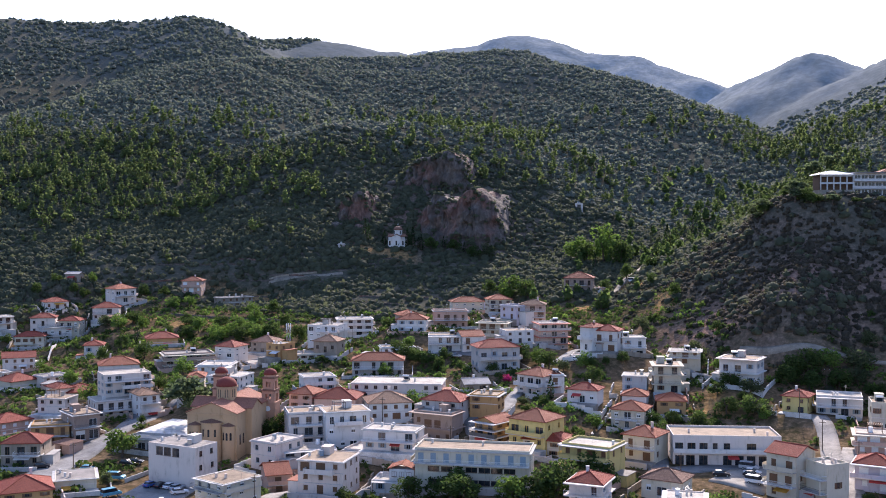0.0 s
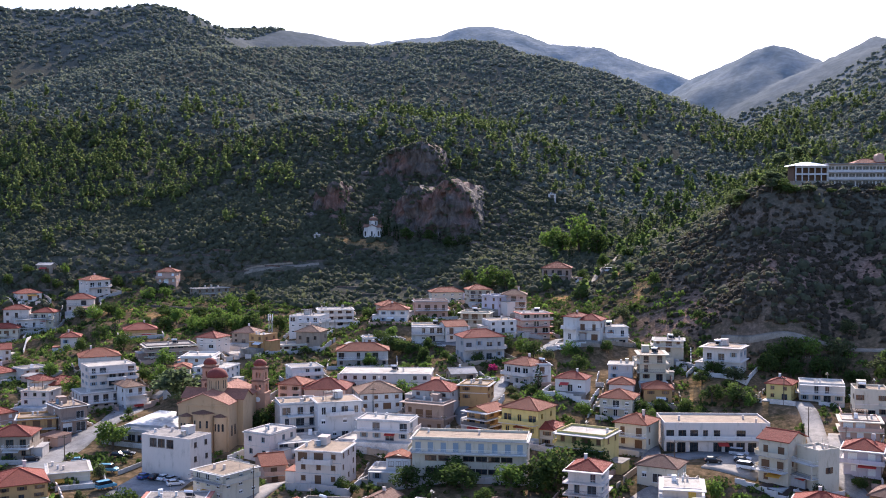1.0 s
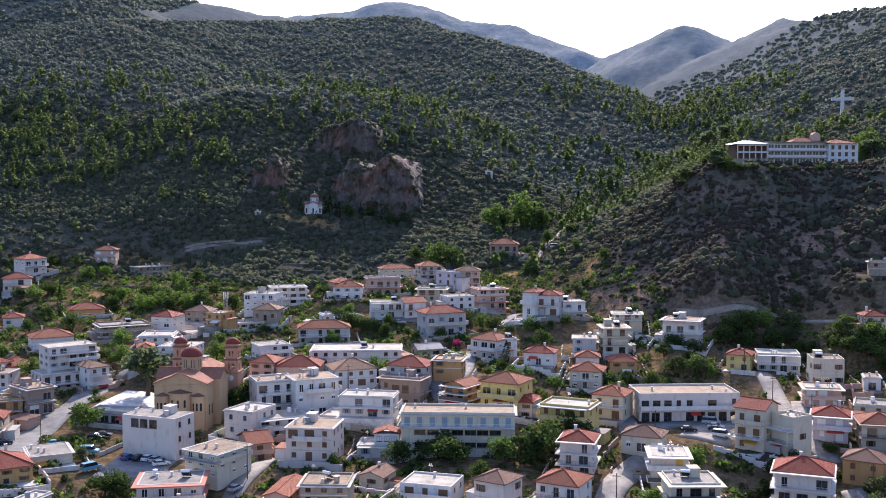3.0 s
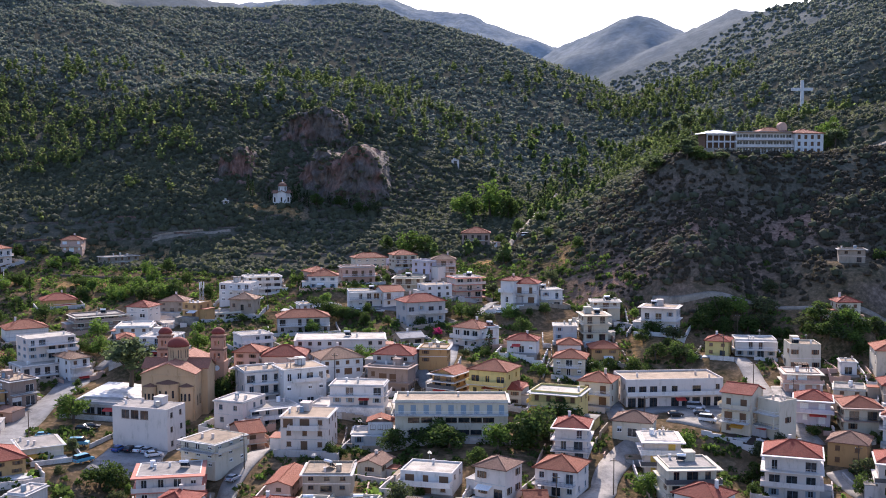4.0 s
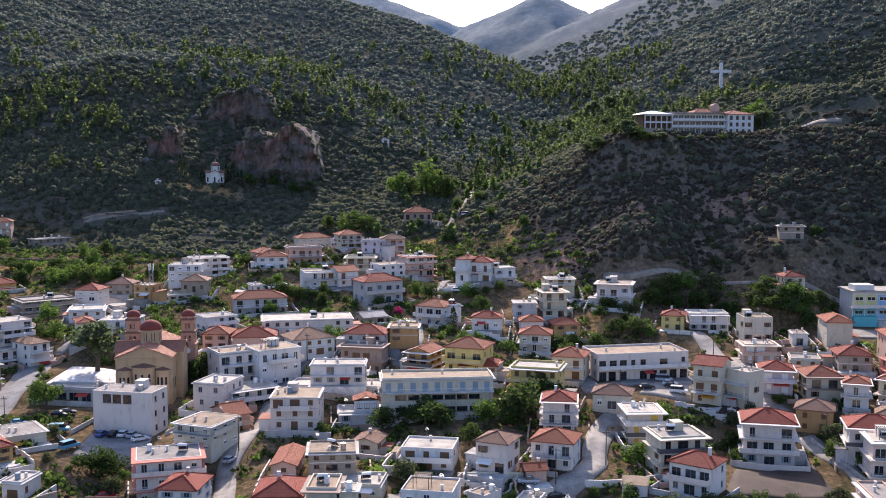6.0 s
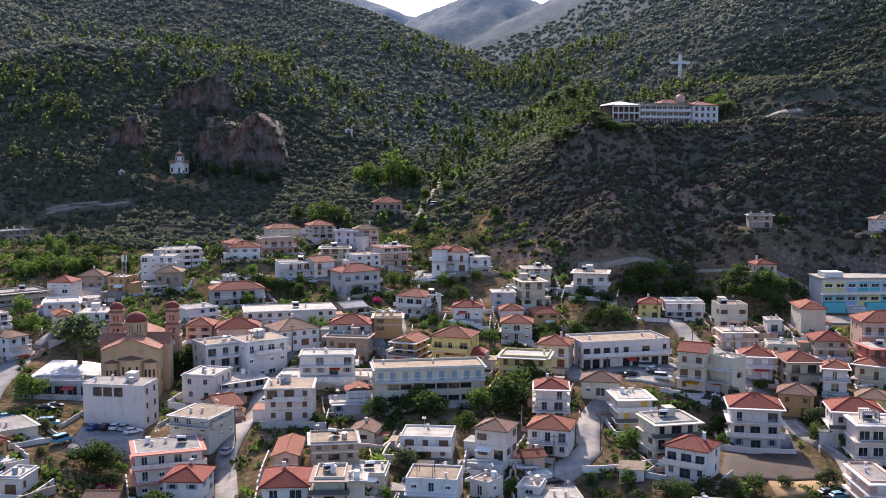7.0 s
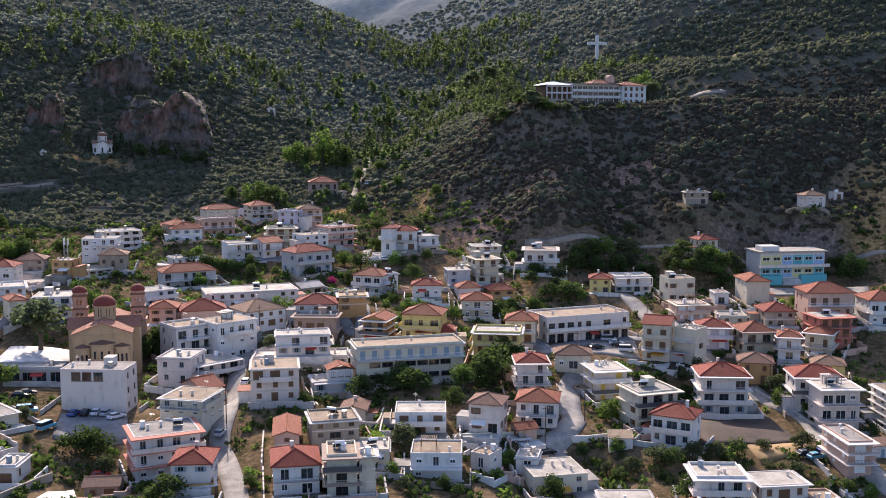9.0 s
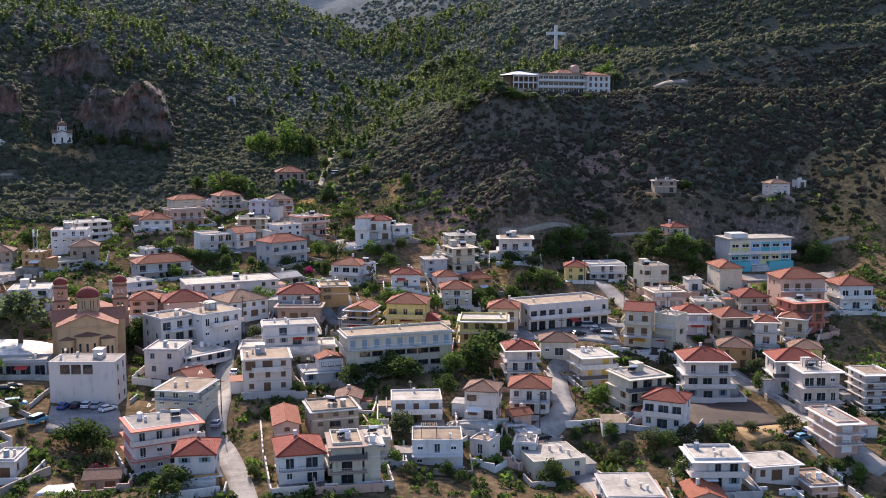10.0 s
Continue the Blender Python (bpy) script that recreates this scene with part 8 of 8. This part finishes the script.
yard([(-97.8, 216.6), (-82.0, 217.8), (-85.9, 236.3), (-99.7, 233.7)], ASPHALT, "asphalt car park in the shade of the white block")
yard([(-123.5, 263.4), (-106.5, 263.4), (-105.5, 284.0), (-124.5, 286.0)], PAVING, "bright stone-paved church square")
yard([(100.6, 319.1), (136.2, 306.8), (145.8, 324.5), (104.4, 328.3)], GRAVEL, "concrete school yard")
yard([(40.2, 202.7), (65.0, 206.2), (66.9, 231.0), (47.6, 223.0)], PLOUGHED, "bare ploughed plot of dark earth", name="field")
yard([(50.6, 195.5), (62.5, 198.0), (65.6, 206.1), (51.0, 204.5)], DRYGRASS, "strip of dry straw-coloured grass", name="field")
yard([(43.3, 254.6), (56.1, 254.1), (57.5, 262.4), (47.3, 259.9)], PLOUGHED, "bare brown vacant plot", name="field")
yard([(-94.0, 184.5), (-87.3, 191.0), (-89.2, 196.3), (-92.9, 191.5)], PAVING, "whitewashed terrace", name="pavement")
yard([(-73.5, 369.0), (-49.5, 370.3), (-51.7, 376.6), (-72.9, 384.8)], ASPHALT, "asphalt forecourt of the arcaded building")
low_wall([(13.0, 209.0), (21.0, 209.5), (30.4, 213.3)], 1.4, WALLS["w"], "long whitewashed garden wall")
low_wall([(-13.4, 207.4), (-6.6, 207.5), (0.2, 209.3)], 1.3, WALLS["c"], "cream garden wall along the street")
low_wall([(70.9, 245.0), (73.9, 229.9), (76.6, 220.6)], 1.1, CONCRETE, "low concrete wall along the lane")
low_wall([(-99.9, 185.2), (-97.1, 190.3), (-94.6, 195.7), (-93.5, 197.8)], 1.6, WALLS["s"], "rubble stone garden wall")
low_wall([(-198.8, 492.5), (-185.1, 494.5), (-173.1, 497.1)], 0.8, WALLS["s"], "rubble roadside wall on the hillside")
low_wall([(134.4, 365.5), (144.8, 362.2), (147.9, 357.3)], 1.2, WALLS["s"], "dry-stone terrace wall")
low_wall([(12.8, 359.2), (30.5, 350.6)], 1.6, WALLS["g"], "grey retaining wall")
low_wall([(-278.1, 390.9), (-274.8, 401.3), (-267.3, 411.1)], 1.5, WALLS["w"], "white garden wall above the lane")
low_wall([(-241.5, 376.6), (-251.9, 395.3)], 1.5, WALLS["w"], "white garden wall above the lane")


def terrace_walls():
    """Dry-stone walls along the level lines of the old fields."""
    rnd = random.Random(5)
    ys = np.arange(405.0, 530.0, 1.0)
    for level in range(14):
        z0 = 24.0 + 2.6 * level
        for x0 in range(-300, -60, 40):
            if rnd.random() < 0.5 or x0 > -120:
                continue
            pts = []
            for x in range(x0, x0 + rnd.choice((24, 32, 40)) + 1, 8):
                z = height(np.full(len(ys), float(x)), ys)
                above = np.nonzero(z > z0)[0]
                if len(above) and above[0] > 0 and clear_of_houses(x, ys[above[0]], 4.0):
                    pts.append((x, float(ys[above[0]])))
            if len(pts) > 2 and max(abs(a[1] - b[1]) for a, b in zip(pts, pts[1:])) < 12:
                low_wall(pts, rnd.uniform(0.5, 0.9), ROCK, "dry-stone terrace wall on the old fields", 0.4)


terrace_walls()
car(-96.7, 232.6, 75, "blue", "car")
car(-94.1, 233.2, 75, "black", "car")
car(-91.9, 233.4, 80, "white", "car")
car(-89.6, 232.8, 75, "silver", "car")
car(-86.8, 229.5, 40, "white", "car")
car(-99.9, 221.0, 60, "cyan", "van")
car(35.6, 270.3, 10, "black", "car")
car(43.5, 267.7, -20, "white", "van")
car(42.6, 272.5, -15, "black", "car")
car(42.6, 275.0, -15, "white", "car")
car(41.7, 279.4, -10, "silver", "van")
car(43.8, 285.8, -10, "white", "van")
car(34.4, 283.0, 0, "silver", "car")
car(1.2, 207.2, 5, "silver", "pickup")
car(60.5, 196.0, 10, "black", "car")
car(61.9, 194.0, 10, "cyan", "car")
car(65.9, 198.0, 15, "blue", "car")
car(-62.7, 215.0, 75, "silver", "car")
car(-85.3, 202.8, 0, "red", "car")
car(-111.1, 243.7, 0, "black", "car")
car(-59.3, 250.6, 80, "white", "car")
car(-118.5, 237.7, 20, "cyan", "car")
car(-132.1, 237.1, 30, "black", "car")
car(-106.8, 232.6, 10, "cyan", "van")
car(-109.9, 245.5, 20, "black", "car")
car(-67.4, 366.7, 0, "white", "car")
car(-60.4, 366.5, 0, "silver", "car")
car(57.2, 285.3, 95, "white", "car")
car(57.2, 278.4, 95, "silver", "car")
car(6.6, 204.7, 20, "black", "car")
car(-16.4, 364.1, 0, "white", "car")
car(-14.5, 490.0, 20, "white", "van")
utility_pole(6.9, 208.0, 8.5)
utility_pole(18.6, 219.3, 8.5)
utility_pole(27.1, 259.4, 8.5)
utility_pole(73.6, 242.6, 8.5)
utility_pole(-61.7, 219.5, 8.5)
utility_pole(-31.6, 268.4, 8.5)
utility_pole(-120.6, 234.5, 8.5)
utility_pole(54.1, 322.5, 8.5)
utility_pole(59.3, 298.7, 8.5)
utility_pole(67.0, 282.8, 8.5)
utility_pole(-57.4, 286.7, 8.5)
utility_pole(-106.3, 381.8, 8.5)
utility_pole(62.5, 352.7, 8.5)
utility_pole(10.5, 243.8, 8.5)

# ---------------------------------------------------------------- gardens between the houses
def shed(x, y, rot, rnd):
    w, d, h = rnd.uniform(2.6, 7.0), rnd.uniform(2.4, 5.0), rnd.uniform(2.1, 3.0)
    t = thing("shed", pose(x, y, ground_at(x, y), 0, 0, rot), rnd.choice(("small plastered garden shed with sheet roof", "low outbuilding with tiled lean-to roof")), "shed")
    bm = bmesh.new()
    facade(bm, (-w / 2, -d / 2, 0), (1, 0, 0), w, -1, h, [(w / 2 - 0.45, w / 2 + 0.45, 0.05, 1.9)])
    facade(bm, (w / 2, -d / 2, 0), (0, 1, 0), d, -1, h + 0.5, [])
    facade(bm, (w / 2, d / 2, 0), (-1, 0, 0), w, -1, h + 0.5, [])
    facade(bm, (-w / 2, d / 2, 0), (0, -1, 0), d, -1, h + 0.5, [])
    part("wall", bm, WALLS[rnd.choice("wscgp")], t)
    part("door", boxes((-0.45, 0.45, -d / 2 + 0.1, -d / 2 + 0.16, 0.05, 1.9)), rnd.choice((FRAME_ROOM_BROWN, FRAME_BLUE)), t)
    bm = bmesh.new()
    q = [(-w / 2 - 0.25, -d / 2 - 0.3, h), (w / 2 + 0.25, -d / 2 - 0.3, h), (w / 2 + 0.25, d / 2 + 0.2, h + 0.55), (-w / 2 - 0.25, d / 2 + 0.2, h + 0.55)]
    lo, hi = [bm.verts.new(p) for p in q], [bm.verts.new((p[0], p[1], p[2] + 0.1)) for p in q]
    bm.faces.new(lo[::-1])
    bm.faces.new(hi)
    for i in range(4):
        bm.faces.new((lo[i], lo[(i + 1) % 4], hi[(i + 1) % 4], hi[i]))
    me = mesh_of("roof", bm, rnd.choice((ROOFS["-"], ROOFS["o"], ROOFS["b"], ROOFS["b"], DECK_TAN)))
    uv_box(me)
    part("roof", me, None, t)
    FOOT.append((x, y, w / 2, d / 2, math.cos(radians(rot)), math.sin(radians(rot))))
    return t


def terraces_and_walls():
    """Concrete terraces at the doors and plastered walls round the plots, where there is room."""
    rnd = random.Random(77)
    roads = np.array(STREETS)
    for t, x, y, base, w, d, rot in HOUSES:
        if y > 455 or base > 30:
            continue
        m = pose(x, y, base, 0, 0, rot)

        def free(u, v, gap, road):
            p = m @ Vector((u, v, 0))
            return clear_of_houses(p.x, p.y, gap) and np.hypot(roads[:, 0] - p.x, roads[:, 1] - p.y).min() > road

        f = rnd.uniform(2.4, 4.2)
        if all(free(u, -d / 2 - f, 0.2, 2.2) for u in (-w / 2, 0, w / 2)):
            part("terrace", boxes((-w / 2 - 0.4, w / 2 + 0.4, -d / 2 - f, -d / 2 - 0.004, -2.5, 0.1)), rnd.choice((CONCRETE, CONCRETE, PAVING, GRAVEL)), t, "concrete terrace at the door")
        f += rnd.uniform(0.5, 2.5)
        g = rnd.uniform(1.6, 3.5)
        corners = [(-w / 2 - g, d / 2), (-w / 2 - g, -d / 2 - f), (w / 2 + g, -d / 2 - f), (w / 2 + g, d / 2)]
        mat = rnd.choice((WALLS["w"], WALLS["w"], WALLS["s"], WALLS["g"], CONCRETE, WALLS["p"]))
        tall = rnd.uniform(0.9, 1.7)
        bm = bmesh.new()
        for (u0, v0), (u1, v1) in zip(corners[:-1], corners[1:]):
            n = max(2, int(math.hypot(u1 - u0, v1 - v0) / 2.2))
            for k in range(n):
                ends = [(u0 + (u1 - u0) * q / n, v0 + (v1 - v0) * q / n) for q in (k, k + 1)]
                if not all(free(u, v, 0.4, 2.6) for u, v in ends) or rnd.random() < 0.08:
                    continue
                pts = []
                for u, v in ends:
                    p = m @ Vector((u, v, 0))
                    pts.append((p.x, p.y, ground_at(p.x, p.y)))
                q = Vector((pts[1][1] - pts[0][1], pts[0][0] - pts[1][0], 0)).normalized() * 0.14
                z = max(pts[0][2], pts[1][2]) + tall
                lo = [(pts[i][0] + q.x * e, pts[i][1] + q.y * e, pts[i][2] - 0.8) for i, e in ((0, -1), (0, 1), (1, 1), (1, -1))]
                a = [bm.verts.new(c) for c in lo]
                b = [bm.verts.new((c[0], c[1], z)) for c in lo]
                bm.faces.new(b)
                for i in range(4):
                    bm.faces.new((a[i], a[(i + 1) % 4], b[(i + 1) % 4], b[i]))
        if len(bm.faces):
            bmesh.ops.recalc_face_normals(bm, faces=bm.faces)
            tagged(new("garden_wall", mesh_of("garden_wall", bm, mat)), rnd.choice(("plastered garden wall round a house plot", "low masonry wall round a house plot")), "wall")
        else:
            bm.free()


def fill_gardens():
    rnd = random.Random(42)
    roads = np.array(STREETS)
    done = 0
    for k in range(7000):
        x, y = rnd.uniform(-285, 150), rnd.uniform(170, 455)
        z, hill = land(np.array([x]), np.array([y]))
        if hill[0] > 0.5 or np.hypot(roads[:, 0] - x, roads[:, 1] - y).min() < 3.6:
            continue
        if any(abs(x - a) < c and abs(y - b) < d for a, b, c, d in OPEN):
            continue
        p = rnd.random()
        if p < 0.22:
            if clear_of_houses(x, y, 3.2) and min(math.hypot(f[0] - x, f[1] - y) for f in FOOT) < 16:
                shed(x, y, rnd.choice((-12, 0, 8, 25, 95)), rnd)
                done += 1
        elif p < 0.34:
            if clear_of_houses(x, y, 1.2):
                bush(x, y, rnd.uniform(1.0, 2.6), rnd.choice(("broad", "broad", "olive", "bright")))
                FOOT.append((x, y, 1.2, 1.2, 1.0, 0.0))
                done += 1
        elif clear_of_houses(x, y, 2.2):
            tree(x, y, rnd.uniform(3.2, 7.2), rnd.choice(("broad", "broad", "olive", "bright", "bright")), rnd.uniform(1.0, 1.35))
            FOOT.append((x, y, 1.6, 1.6, 1.0, 0.0))
            done += 1
        if done >= 130:
            break


# squares, car parks, yards and the church stay open
OPEN = ((-97.8, 273, 12, 17), (-113, 258, 20, 14), (-90, 226, 18, 14), (38, 268, 14, 10), (54, 217, 22, 14), (127, 330, 22, 12), (127, 343, 14, 9))
terraces_and_walls()
fill_gardens()


def garden_keep(x, y):
    """Where garden shrubs may grow: off the houses, streets and squares."""
    z, hill = land(x, y)
    ok = (hill < 0.6) & (fbm(x, y, 26.0, 3, 91) > -0.24)
    for a, b, hw, hd, c, s in FOOT:
        u, v = (x - a) * c + (y - b) * s, -(x - a) * s + (y - b) * c
        ok &= ~((np.abs(u) < hw + 1.0) & (np.abs(v) < hd + 1.0))
    for a, b, w in STREETS:
        ok &= (x - a) ** 2 + (y - b) ** 2 > (w + 1.0) ** 2
    for a, b, c, d in OPEN:
        ok &= ~((np.abs(x - a) < c) & (np.abs(y - b) < d))
    return ok * 1.0


leaf_cover("garden_greenery", 13000, (-300, 175, 160, 480), 61, 0.8, 2.8, 24, garden_keep, LEAF["broad"], "dense green garden shrubs and hedges between the houses", 0.62)
leaf_cover("garden_greenery", 4500, (-300, 175, 160, 480), 62, 0.8, 2.5, 22, garden_keep, LEAF["bright"], "light-green garden bushes and young olives", 0.62)
leaf_cover("weeds", 26000, (-290, 170, 165, 480), 9, 0.25, 1.1, 8, lambda x, y: town_keep(x, y) * garden_keep(x, y), LEAF["olive"], "weeds and low garden shrubs between the houses")
